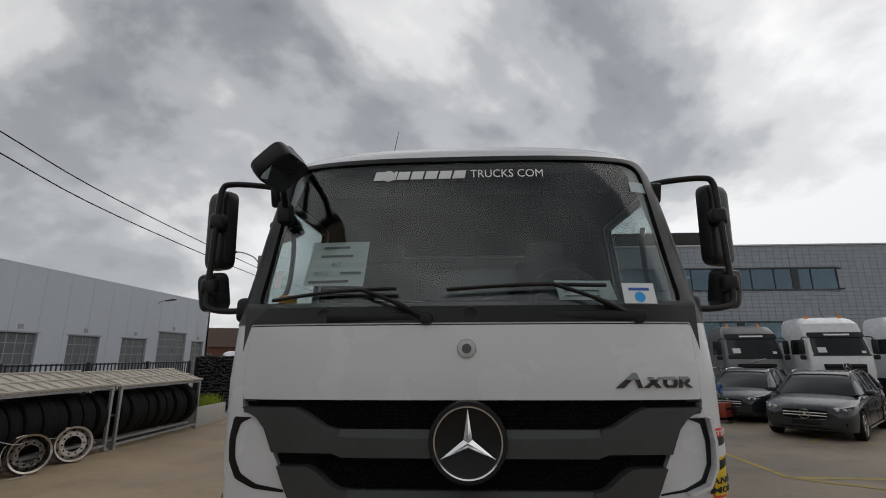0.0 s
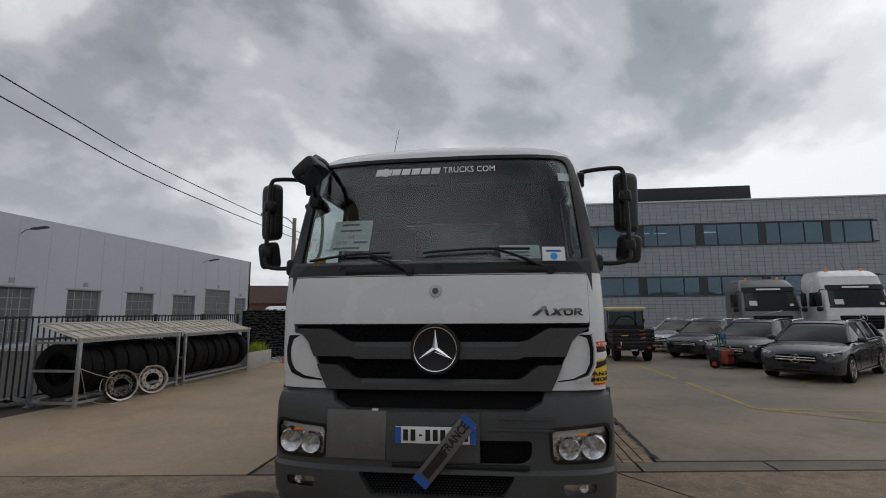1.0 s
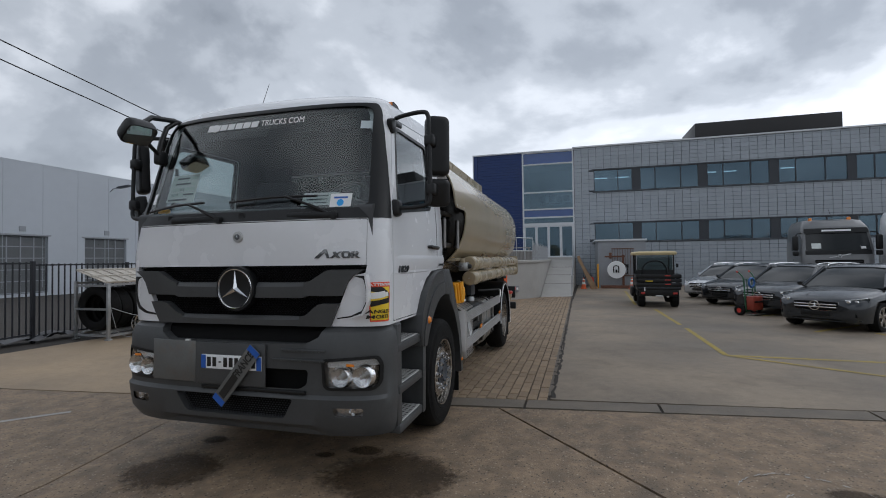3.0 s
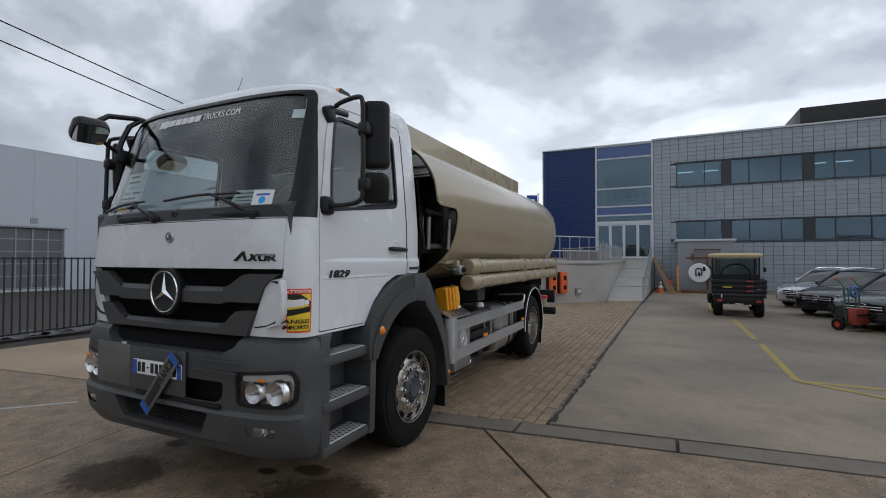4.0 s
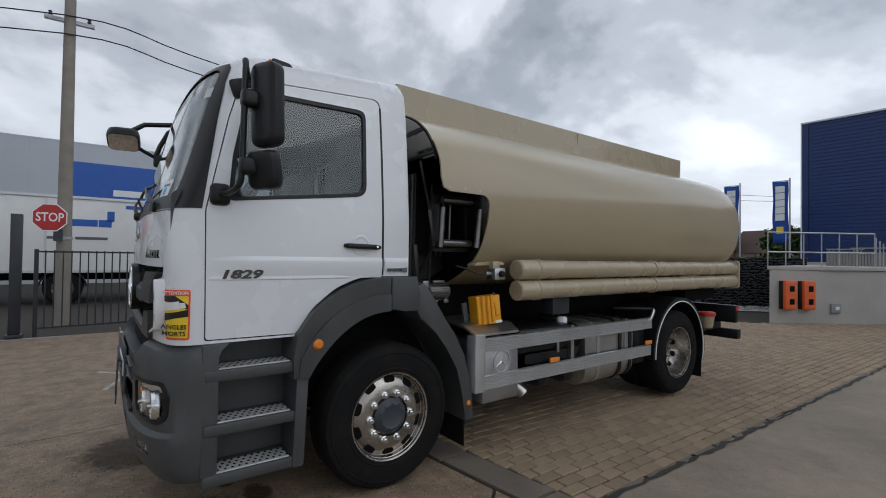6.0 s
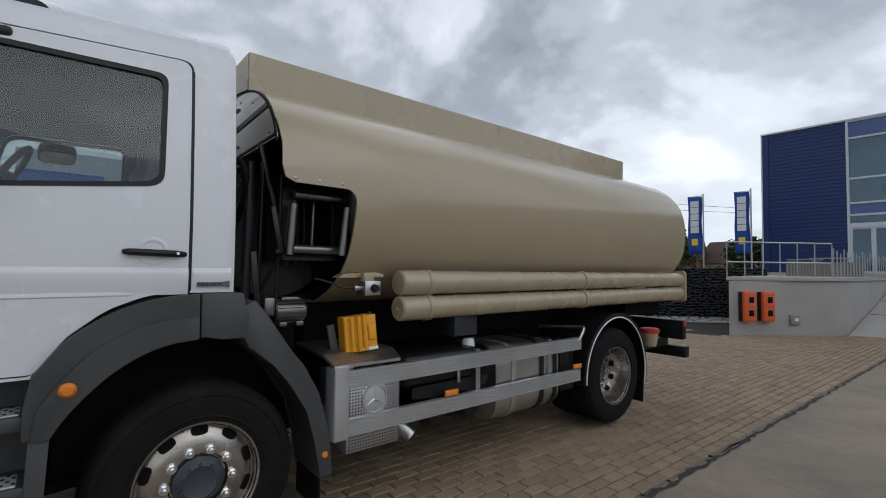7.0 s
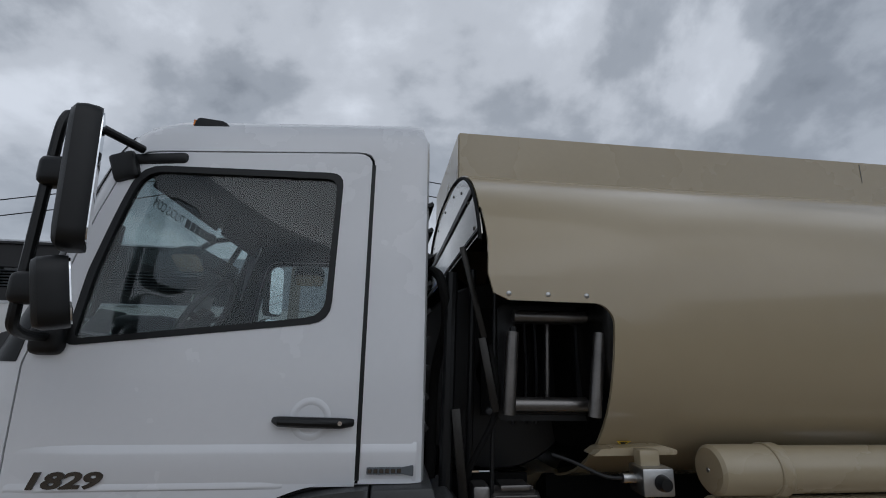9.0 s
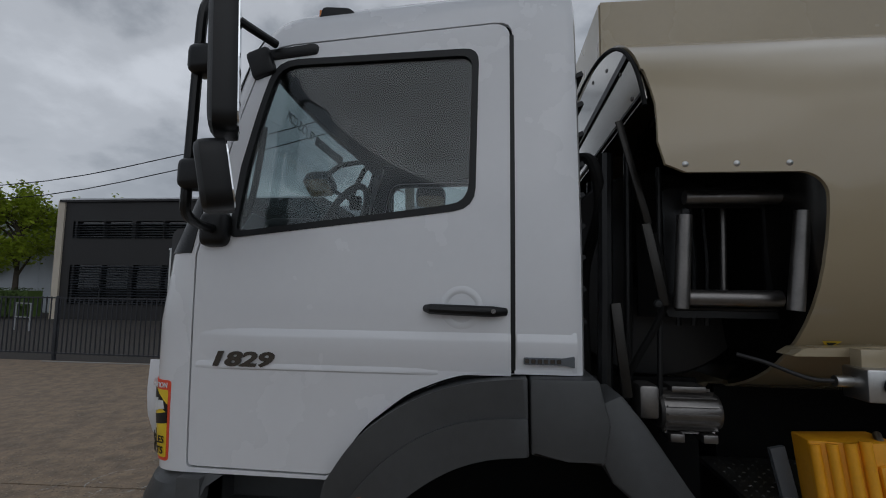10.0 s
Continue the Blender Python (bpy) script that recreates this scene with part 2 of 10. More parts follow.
# ---- materials ----
def surface(name, base, rough=0.5, metal=0.0, var=0.10, scale=3.0, bump=0.0, bscale=40.0, coat=0.0, rvar=0.08, tint=None, island=0.0, rand=0.0, spec=0.5, dirt=0.0, dirtcol=(0.12, 0.10, 0.08), dscale=1.3, specks=0.0, speckscale=55.0):
    m = bpy.data.materials.new(name)
    m.use_nodes = True
    t, l = m.node_tree.nodes, m.node_tree.links
    b = t["Principled BSDF"]
    b.inputs["Metallic"].default_value = metal
    b.inputs["Coat Weight"].default_value = coat
    b.inputs["Coat Roughness"].default_value = 0.04
    b.inputs["Specular IOR Level"].default_value = spec
    tc = t.new("ShaderNodeTexCoord")
    n1, n2 = t.new("ShaderNodeTexNoise"), t.new("ShaderNodeTexNoise")
    for n, s in ((n1, scale), (n2, scale * 11)):
        n.inputs["Scale"].default_value, n.inputs["Detail"].default_value = s, 5.0
        l.new(tc.outputs["Object"], n.inputs["Vector"])
    add = t.new("ShaderNodeMath")
    add.operation = "MULTIPLY_ADD"
    add.inputs[1].default_value = 0.45
    l.new(n2.outputs[0], add.inputs[0])
    l.new(n1.outputs[0], add.inputs[2])
    val = t.new("ShaderNodeMapRange")
    val.inputs[1].default_value, val.inputs[2].default_value = 0.45, 1.0
    val.inputs[3].default_value, val.inputs[4].default_value = 1 - var, 1 + var
    l.new(add.outputs[0], val.inputs[0])
    last = val.outputs[0]
    for amount, kind, out in ((island, "ShaderNodeNewGeometry", "Random Per Island"), (rand, "ShaderNodeObjectInfo", "Random")):
        if amount:
            r = t.new(kind)
            mr = t.new("ShaderNodeMapRange")
            mr.inputs[3].default_value, mr.inputs[4].default_value = 1 - amount, 1 + amount
            l.new(r.outputs[out], mr.inputs[0])
            mu = t.new("ShaderNodeMath")
            mu.operation = "MULTIPLY"
            l.new(last, mu.inputs[0])
            l.new(mr.outputs[0], mu.inputs[1])
            last = mu.outputs[0]
    col = t.new("ShaderNodeVectorMath")
    col.operation = "SCALE"
    col.inputs[0].default_value = base
    l.new(last, col.inputs["Scale"])
    colour = col.outputs[0]
    if tint:
        mx = t.new("ShaderNodeMix")
        mx.data_type = "RGBA"
        mx.inputs["B"].default_value = (*tint, 1)
        n3 = t.new("ShaderNodeTexNoise")
        n3.inputs["Scale"].default_value, n3.inputs["Detail"].default_value = scale * 0.35, 4.0
        l.new(tc.outputs["Object"], n3.inputs["Vector"])
        mr = t.new("ShaderNodeMapRange")
        mr.inputs[1].default_value, mr.inputs[2].default_value = 0.42, 0.66
        l.new(n3.outputs[0], mr.inputs[0])
        l.new(mr.outputs[0], mx.inputs["Factor"])
        l.new(colour, mx.inputs["A"])
        colour = mx.outputs["Result"]
    if dirt:
        mx = t.new("ShaderNodeMix")
        mx.data_type = "RGBA"
        mx.inputs["B"].default_value = (*dirtcol, 1)
        n4 = t.new("ShaderNodeTexNoise")
        n4.inputs["Scale"].default_value, n4.inputs["Detail"].default_value, n4.inputs["Roughness"].default_value = dscale, 9.0, 0.65
        l.new(tc.outputs["Object"], n4.inputs["Vector"])
        mr = t.new("ShaderNodeMapRange")
        mr.inputs[1].default_value, mr.inputs[2].default_value, mr.inputs[4].default_value = 0.5, 0.78, dirt
        l.new(n4.outputs[0], mr.inputs[0])
        l.new(mr.outputs[0], mx.inputs["Factor"])
        l.new(colour, mx.inputs["A"])
        colour = mx.outputs["Result"]
    if specks:
        vo = t.new("ShaderNodeTexVoronoi")
        vo.inputs["Scale"].default_value, vo.inputs["Randomness"].default_value = speckscale, 1.0
        l.new(tc.outputs["Object"], vo.inputs["Vector"])
        sx = t.new("ShaderNodeSeparateXYZ")
        l.new(vo.outputs["Color"], sx.inputs[0])
        near = t.new("ShaderNodeMapRange")
        near.inputs[1].default_value, near.inputs[2].default_value, near.inputs[3].default_value, near.inputs[4].default_value = 0.22, 0.42, 1.0, 0.0
        l.new(vo.outputs["Distance"], near.inputs[0])
        for chan, lo, hi, cc in (("X", 0.68, 0.90, (0.42, 0.34, 0.25)), ("Y", 0.62, 0.86, (0.050, 0.038, 0.029))):
            pick = t.new("ShaderNodeMapRange")
            pick.inputs[1].default_value, pick.inputs[2].default_value, pick.inputs[4].default_value = lo, hi, specks
            l.new(sx.outputs[chan], pick.inputs[0])
            mm = t.new("ShaderNodeMath")
            mm.operation = "MULTIPLY"
            l.new(pick.outputs[0], mm.inputs[0])
            l.new(near.outputs[0], mm.inputs[1])
            mx = t.new("ShaderNodeMix")
            mx.data_type = "RGBA"
            mx.inputs["B"].default_value = (*cc, 1)
            l.new(mm.outputs[0], mx.inputs["Factor"])
            l.new(colour, mx.inputs["A"])
            colour = mx.outputs["Result"]
    l.new(colour, b.inputs["Base Color"])
    rr = t.new("ShaderNodeMapRange")
    rr.inputs[1].default_value, rr.inputs[2].default_value = 0.3, 0.9
    rr.inputs[3].default_value, rr.inputs[4].default_value = max(0.02, rough - rvar), min(1.0, rough + rvar)
    l.new(n1.outputs[0], rr.inputs[0])
    l.new(rr.outputs[0], b.inputs["Roughness"])
    if bump:
        n5 = t.new("ShaderNodeTexNoise")
        n5.inputs["Scale"].default_value, n5.inputs["Detail"].default_value = bscale, 6.0
        l.new(tc.outputs["Object"], n5.inputs["Vector"])
        bp = t.new("ShaderNodeBump")
        bp.inputs["Strength"].default_value, bp.inputs["Distance"].default_value = bump, 0.01
        l.new(n5.outputs[0], bp.inputs["Height"])
        l.new(bp.outputs[0], b.inputs["Normal"])
    return m


def glass(name, tint=(0.9, 0.95, 0.95), rough=0.0, clear=0.92, shine=0.05, film=(1, 1, 1)):
    """A pane: a clear film with a true reflection."""
    m = bpy.data.materials.new(name)
    m.use_nodes = True
    t, l = m.node_tree.nodes, m.node_tree.links
    t.remove(t["Principled BSDF"])
    tr, gl, fr, mx = t.new("ShaderNodeBsdfTransparent"), t.new("ShaderNodeBsdfGlossy"), t.new("ShaderNodeLayerWeight"), t.new("ShaderNodeMixShader")
    tr.inputs[0].default_value = (*[clear * c for c in tint], 1)
    gl.inputs["Roughness"].default_value = rough
    gl.inputs["Color"].default_value = (*film, 1)
    fr.inputs[0].default_value = 0.5
    pw = t.new("ShaderNodeMath")
    pw.operation, pw.inputs[1].default_value = "POWER", 4.6
    l.new(fr.outputs["Facing"], pw.inputs[0])
    k = t.new("ShaderNodeMath")
    k.operation = "MULTIPLY_ADD"
    k.inputs[1].default_value, k.inputs[2].default_value = 0.90, shine
    k.use_clamp = True
    l.new(pw.outputs[0], k.inputs[0])
    l.new(k.outputs[0], mx.inputs[0])
    l.new(tr.outputs[0], mx.inputs[1])
    l.new(gl.outputs[0], mx.inputs[2])
    l.new(mx.outputs[0], t["Material Output"].inputs[0])
    return m


WHITE = surface("white_lacquer", (0.74, 0.75, 0.77), 0.28, var=0.02, coat=0.6, rvar=0.05, dirt=0.05, dirtcol=(0.50, 0.47, 0.43), dscale=2.2)
GREYPL = surface("grey_plastic", (0.060, 0.062, 0.063), 0.46, var=0.14, bump=0.12, bscale=420, spec=0.4, dirt=0.25, dirtcol=(0.075, 0.075, 0.072), dscale=3.0)
BLACKPL = surface("black_plastic", (0.008, 0.0085, 0.009), 0.40, var=0.25, spec=0.35, bump=0.10, bscale=500)
# Near-black: shade in holes, gaps, the bay and underbody is put into the colour.
DARK = surface("shade_black", (0.005, 0.005, 0.005), 0.85, var=0.3, spec=0.15)
CHROME = surface("chrome", (0.80, 0.81, 0.82), 0.10, 1.0, var=0.05, rvar=0.05)
STEEL = surface("brushed_steel", (0.52, 0.52, 0.51), 0.36, 1.0, var=0.12, scale=6, bump=0.05, bscale=200, dirt=0.25, dirtcol=(0.20, 0.18, 0.16), dscale=4)
ALU = surface("aluminium_profile", (0.60, 0.61, 0.62), 0.38, 0.85, var=0.08, scale=5, dirt=0.2, dirtcol=(0.30, 0.29, 0.28), dscale=3)
RIM = surface("silver_wheel_paint", (0.41, 0.38, 0.34), 0.28, 0.9, var=0.10, scale=9, dirt=0.40, dirtcol=(0.16, 0.13, 0.11), dscale=6)
RIMR = surface("rusty_wheel_paint", (0.55, 0.52, 0.48), 0.55, 0.4, var=0.15, scale=9, dirt=0.95, dirtcol=(0.22, 0.10, 0.05), dscale=5)
RUBBER = surface("tyre_rubber", (0.009, 0.009, 0.009), 0.75, var=0.25, scale=12, bump=0.2, bscale=160, spec=0.14, dirt=0.5, dirtcol=(0.028, 0.026, 0.023), dscale=5)
TANK = surface("beige_tank_lacquer", (0.390, 0.320, 0.206), 0.25, var=0.04, scale=0.8, coat=0.35, rvar=0.07, bump=0.02, bscale=2.5, dirt=0.22, dirtcol=(0.33, 0.30, 0.24), dscale=1.1)
BEIGE = surface("beige_parts_lacquer", (0.385, 0.320, 0.210), 0.30, var=0.04, scale=3, coat=0.3, dirt=0.04, dirtcol=(0.27, 0.24, 0.19), dscale=1.2)
GLASS = glass("clear_glass", clear=0.88, shine=0.048)
SIDEGL = glass("side_window_glass", clear=0.86, shine=0.050)
TINT = glass("tinted_glass", (0.52, 0.60, 0.60), 0.0, 0.8)
MIRROR = surface("mirror_glass", (0.86, 0.88, 0.89), 0.03, 1.0, var=0.0, rvar=0.01)
LAMPGL = glass("lamp_glass", (0.97, 0.97, 0.97), 0.03, 0.95)
REFL = surface("lamp_reflector", (0.80, 0.81, 0.82), 0.16, 1.0, var=0.08, scale=20, bump=0.5, bscale=45)
AMBER = surface("amber_lens", (0.80, 0.24, 0.02), 0.25, var=0.08, coat=0.5)
RED = surface("red_plastic", (0.50, 0.035, 0.025), 0.40, var=0.12)
YELLOWPL = surface("yellow_plastic", (0.80, 0.36, 0.010), 0.45, var=0.10, scale=8, bump=0.05, bscale=200, dirt=0.25, dirtcol=(0.30, 0.20, 0.06), dscale=7)
STICK_Y = surface("sticker_yellow", (0.85, 0.60, 0.03), 0.4, var=0.04)
STICK_R = surface("sticker_red", (0.78, 0.09, 0.04), 0.4, var=0.05)
STICK_W = surface("sticker_white", (0.78, 0.79, 0.79), 0.45, var=0.03)
STICK_K = surface("sticker_black", (0.012, 0.012, 0.012), 0.4, var=0.1)
STICK_B = surface("sticker_blue", (0.02, 0.10, 0.42), 0.4, var=0.06)
CYANDOT = surface("sticker_light_blue", (0.02, 0.35, 0.80), 0.4, var=0.03)
PAPER = surface("printed_paper", (0.66, 0.70, 0.68), 0.6, var=0.05)
INK = surface("grey_ink", (0.10, 0.11, 0.12), 0.6, var=0.05)
SEAT = surface("seat_cloth", (0.045, 0.048, 0.055), 0.9, var=0.2, scale=30, bump=0.2, bscale=300)
# Lining near-black: the unlit cabin's shade is put into its colour.
TRIMG = surface("cab_lining", (0.035, 0.036, 0.037), 0.85, var=0.08, spec=0.2)
DASH = surface("dashboard_plastic", (0.05, 0.052, 0.055), 0.6, var=0.12, bump=0.1, bscale=300)
RUSTPL = surface("worn_zinc_plate", (0.145, 0.148, 0.142), 0.55, 0.35, var=0.15, scale=7, dirt=0.6, dirtcol=(0.16, 0.12, 0.09), dscale=9)
RUST = surface("rusty_iron", (0.15, 0.07, 0.045), 0.85, var=0.35, scale=9, bump=0.3, bscale=60)
GALV = surface("galvanised_steel", (0.42, 0.43, 0.44), 0.48, 0.7, var=0.18, scale=11, dirt=0.3, dirtcol=(0.22, 0.20, 0.18), dscale=3)
FENCE = surface("anthracite_fence_paint", (0.022, 0.024, 0.030), 0.45, var=0.2)
CONCRETE = surface("yard_concrete", (0.268, 0.216, 0.160), 0.72, var=0.26, scale=0.75, bump=0.40, bscale=55, specks=0.45, speckscale=60.0, tint=(0.165, 0.142, 0.116), dirt=0.7, dirtcol=(0.105, 0.086, 0.066), dscale=0.9, rvar=0.14)
CONCR_L = surface("tan_yard_concrete", (0.385, 0.285, 0.182), 0.72, var=0.22, scale=0.75, bump=0.40, bscale=55, specks=0.40, speckscale=60.0, tint=(0.300, 0.226, 0.148), dirt=0.5, dirtcol=(0.150, 0.118, 0.086), dscale=0.9, rvar=0.14)
CONCR_F = surface("exposed_aggregate_concrete", (0.280, 0.200, 0.128), 0.72, var=0.34, scale=14.0, bump=0.6, bscale=85, specks=1.0, speckscale=46.0, tint=(0.180, 0.132, 0.088), dirt=0.6, dirtcol=(0.080, 0.066, 0.052), dscale=1.2, rvar=0.14)
GUTTER = surface("gutter_concrete", (0.165, 0.138, 0.108), 0.72, var=0.22, scale=3.0, bump=0.4, bscale=60, dirt=0.6, dirtcol=(0.085, 0.078, 0.070), dscale=2)
PAVER = surface("clay_grey_paver", (0.285, 0.208, 0.134), 0.80, var=0.20, scale=5.0, bump=0.45, bscale=70, specks=0.45, speckscale=130.0, rand=0.16, dirt=0.4, dirtcol=(0.075, 0.062, 0.050), dscale=1.4)
PAVER_J = surface("clay_grey_paver_far", (0.285, 0.208, 0.134), 0.80, var=0.20, scale=5.0, bump=0.45, bscale=70, specks=0.45, speckscale=130.0, island=0.16, dirt=0.4, dirtcol=(0.075, 0.062, 0.050), dscale=1.4)
EARTH = surface("joint_dirt", (0.045, 0.038, 0.032), 0.95, var=0.3, scale=4, bump=0.5, bscale=60)
ASPHALT = surface("road_asphalt", (0.060, 0.060, 0.062), 0.85, var=0.18, scale=2, bump=0.4, bscale=90, tint=(0.085, 0.083, 0.08))
PAVEMENT = surface("pavement_slabs", (0.30, 0.275, 0.24), 0.85, var=0.15, scale=1.5, bump=0.2, bscale=40, dirt=0.4, dirtcol=(0.16, 0.14, 0.12))
GRASS = surface("grass_verge", (0.045, 0.075, 0.020), 0.95, var=0.4, scale=3, bump=0.6, bscale=40, tint=(0.075, 0.080, 0.030))
YLINE = surface("worn_yellow_paint", (0.37, 0.275, 0.055), 0.7, var=0.22, scale=6, dirt=1.0, dirtcol=(0.19, 0.155, 0.10), dscale=2.6)
WLINE = surface("worn_white_paint", (0.40, 0.38, 0.35), 0.75, var=0.2, scale=6, dirt=0.9, dirtcol=(0.19, 0.165, 0.14), dscale=3.5)
TILE = surface("grey_facade_tile", (0.350, 0.384, 0.418), 0.42, var=0.05, scale=0.3, island=0.06)
JOINT = surface("dark_facade_joint", (0.050, 0.055, 0.062), 0.8, var=0.1)
BLUEMET = surface("blue_metal_cladding", (0.007, 0.029, 0.125), 0.40, 0.15, var=0.10, scale=0.4)
BLUEGL = surface("blue_enamel_panel", (0.035, 0.085, 0.26), 0.20, var=0.05, scale=0.5, coat=0.5)
WFRAME = surface("white_window_frame", (0.62, 0.64, 0.66), 0.4, var=0.03)
DFRAME = surface("dark_window_frame", (0.035, 0.040, 0.048), 0.4, var=0.06)
PANELJ = surface("wall_panel_joint", (0.40, 0.43, 0.468), 0.6, var=0.05)
DOORPANE = surface("dull_door_pane", (0.13, 0.137, 0.140), 0.35, var=0.15, scale=1.5)
RENDER_W = surface("pale_grey_wall_panel", (0.47, 0.50, 0.54), 0.55, var=0.05, scale=0.2, dirt=0.15, dirtcol=(0.33, 0.35, 0.37), dscale=0.4)
RENDER_G = surface("grey_render", (0.30, 0.315, 0.335), 0.75, var=0.08, scale=1.0, dirt=0.3, dirtcol=(0.2, 0.2, 0.2))
CAST = surface("cast_concrete_wall", (0.40, 0.385, 0.36), 0.75, var=0.08, scale=1.5, bump=0.15, bscale=30, dirt=0.35, dirtcol=(0.27, 0.25, 0.225), dscale=0.9)
DARKBLD = surface("dark_brown_cladding", (0.018, 0.017, 0.017), 0.55, var=0.08, scale=0.5)
CREAM = surface("cream_render", (0.55, 0.49, 0.40), 0.7, var=0.06, scale=0.7)
ROOM = surface("dim_room_lining", (0.16, 0.19, 0.21), 0.8, var=0.1, scale=0.4)
OFFGLASS = glass("office_glass", (0.50, 0.66, 0.74), 0.0, 0.75, 0.12, (0.66, 0.86, 1.0))
BARK = surface("bark", (0.075, 0.060, 0.045), 0.95, var=0.3, scale=6, bump=0.6, bscale=20)
LEAF = surface("spring_leaves", (0.32, 0.40, 0.035), 0.55, var=0.25, scale=1.2, island=0.35)
LEAF2 = surface("dark_leaves", (0.060, 0.100, 0.020), 0.6, var=0.25, scale=1.2, island=0.35)
GABION = surface("dark_stone", (0.045, 0.046, 0.049), 0.85, var=0.25, scale=4, island=0.22)
PEBBLE = surface("pale_pebble", (0.33, 0.325, 0.32), 0.8, var=0.15, scale=6, island=0.45)
WOODW = surface("weathered_white_board", (0.50, 0.46, 0.40), 0.8, var=0.18, scale=5, bump=0.15, bscale=60, dirt=0.6, dirtcol=(0.24, 0.19, 0.14), dscale=3, rand=0.10)
WOOD = surface("raw_timber", (0.32, 0.21, 0.12), 0.75, var=0.2, scale=6)
CARGREY = surface("dark_grey_car_paint", (0.030, 0.034, 0.039), 0.26, 0.45, var=0.05, coat=0.6, rvar=0.04)
CARSILV = surface("silver_car_paint", (0.46, 0.48, 0.50), 0.28, 0.6, var=0.04, coat=0.9, rvar=0.04)
CARBLK = surface("black_car_paint", (0.016, 0.017, 0.019), 0.22, 0.1, var=0.05, coat=0.9, rvar=0.04)
TRKGREY = surface("grey_truck_paint", (0.16, 0.165, 0.17), 0.35, 0.2, var=0.05, coat=0.5)
BLKGLASS = surface("dark_vehicle_glass", (0.012, 0.015, 0.016), 0.05, var=0.05, rvar=0.02, spec=0.42)
CREAMPL = surface("cream_roof_plastic", (0.58, 0.47, 0.26), 0.5, var=0.08)
ORANGE = surface("orange_plastic", (0.72, 0.13, 0.035), 0.42, var=0.10, scale=6)
GREENP = surface("green_steel_paint", (0.02, 0.10, 0.045), 0.45, var=0.15)
FLAGBLUE = surface("blue_banner_cloth", (0.015, 0.075, 0.36), 0.8, var=0.08, scale=2)
BRICKRED = surface("red_brick_house", (0.20, 0.085, 0.055), 0.9, var=0.2, scale=3)
ROOFT = surface("brown_roof_tile", (0.085, 0.050, 0.038), 0.8, var=0.2, scale=3)
PINE = surface("blue_handle", (0.03, 0.12, 0.35), 0.5)
WIRE = surface("black_cable", (0.012, 0.012, 0.013), 0.6)
POLE = surface("timber_concrete_pole", (0.26, 0.235, 0.20), 0.85, var=0.18, scale=4, bump=0.2, bscale=40)
TREAD = surface("worn_tread_plate", (0.55, 0.55, 0.54), 0.5, 0.25, var=0.15, scale=14, dirt=0.4, dirtcol=(0.25, 0.24, 0.22), dscale=9)
# Chrome lettering: the reflected dark ground is put into the base colour.
DCHROME = surface("chrome_dark_reflection", (0.17, 0.17, 0.17), 0.16, 1.0, var=0.15, scale=30)
DSTEEL = surface("dull_steel", (0.20, 0.19, 0.18), 0.36, 0.9, var=0.2, scale=8, dirt=0.4, dirtcol=(0.08, 0.075, 0.07), dscale=9)


def stain_paint(c, rx, ry, strength):
    """A damp stain that soaks out raggedly from its middle."""
    m = bpy.data.materials.new("damp_stain")
    m.use_nodes = True
    t, l = m.node_tree.nodes, m.node_tree.links
    b = t["Principled BSDF"]
    b.inputs["Base Color"].default_value = (0.050, 0.033, 0.019, 1)
    b.inputs["Roughness"].default_value = 0.62
    b.inputs["Specular IOR Level"].default_value = 0.3
    tc = t.new("ShaderNodeTexCoord")
    mp = t.new("ShaderNodeMapping")
    mp.inputs["Location"].default_value = (0, 0, 0)
    mp.inputs["Scale"].default_value = (1 / rx, 1 / ry, 0)
    l.new(tc.outputs["Object"], mp.inputs["Vector"])
    ln = t.new("ShaderNodeVectorMath")
    ln.operation = "LENGTH"
    l.new(mp.outputs[0], ln.inputs[0])
    last = ln.outputs["Value"]
    for sc, k in ((2.6, 0.9), (22.0, 0.55), (90.0, 0.5)):
        n = t.new("ShaderNodeTexNoise")
        n.inputs["Scale"].default_value, n.inputs["Detail"].default_value = sc, 4.0
        l.new(tc.outputs["Object"], n.inputs["Vector"])
        sub = t.new("ShaderNodeMath")
        sub.operation, sub.inputs[1].default_value = "SUBTRACT", 0.5
        l.new(n.outputs[0], sub.inputs[0])
        ad = t.new("ShaderNodeMath")
        ad.operation, ad.inputs[1].default_value = "MULTIPLY_ADD", k
        l.new(sub.outputs[0], ad.inputs[0])
        l.new(last, ad.inputs[2])
        last = ad.outputs[0]
    mr = t.new("ShaderNodeMapRange")
    mr.inputs[1].default_value, mr.inputs[2].default_value, mr.inputs[3].default_value, mr.inputs[4].default_value = 0.72, 1.05, strength, 0.0
    l.new(last, mr.inputs[0])
    tr, mx = t.new("ShaderNodeBsdfTransparent"), t.new("ShaderNodeMixShader")
    l.new(mr.outputs[0], mx.inputs[0])
    l.new(tr.outputs[0], mx.inputs[1])
    l.new(b.outputs[0], mx.inputs[2])
    l.new(mx.outputs[0], t["Material Output"].inputs[0])
    return m
DKGLASS = glass("dark_office_glass", (0.30, 0.34, 0.36), 0.0, 0.7, 0.06)
BAYMET = surface("dark_bay_steel", (0.040, 0.038, 0.035), 0.38, 0.8, var=0.25, scale=9)

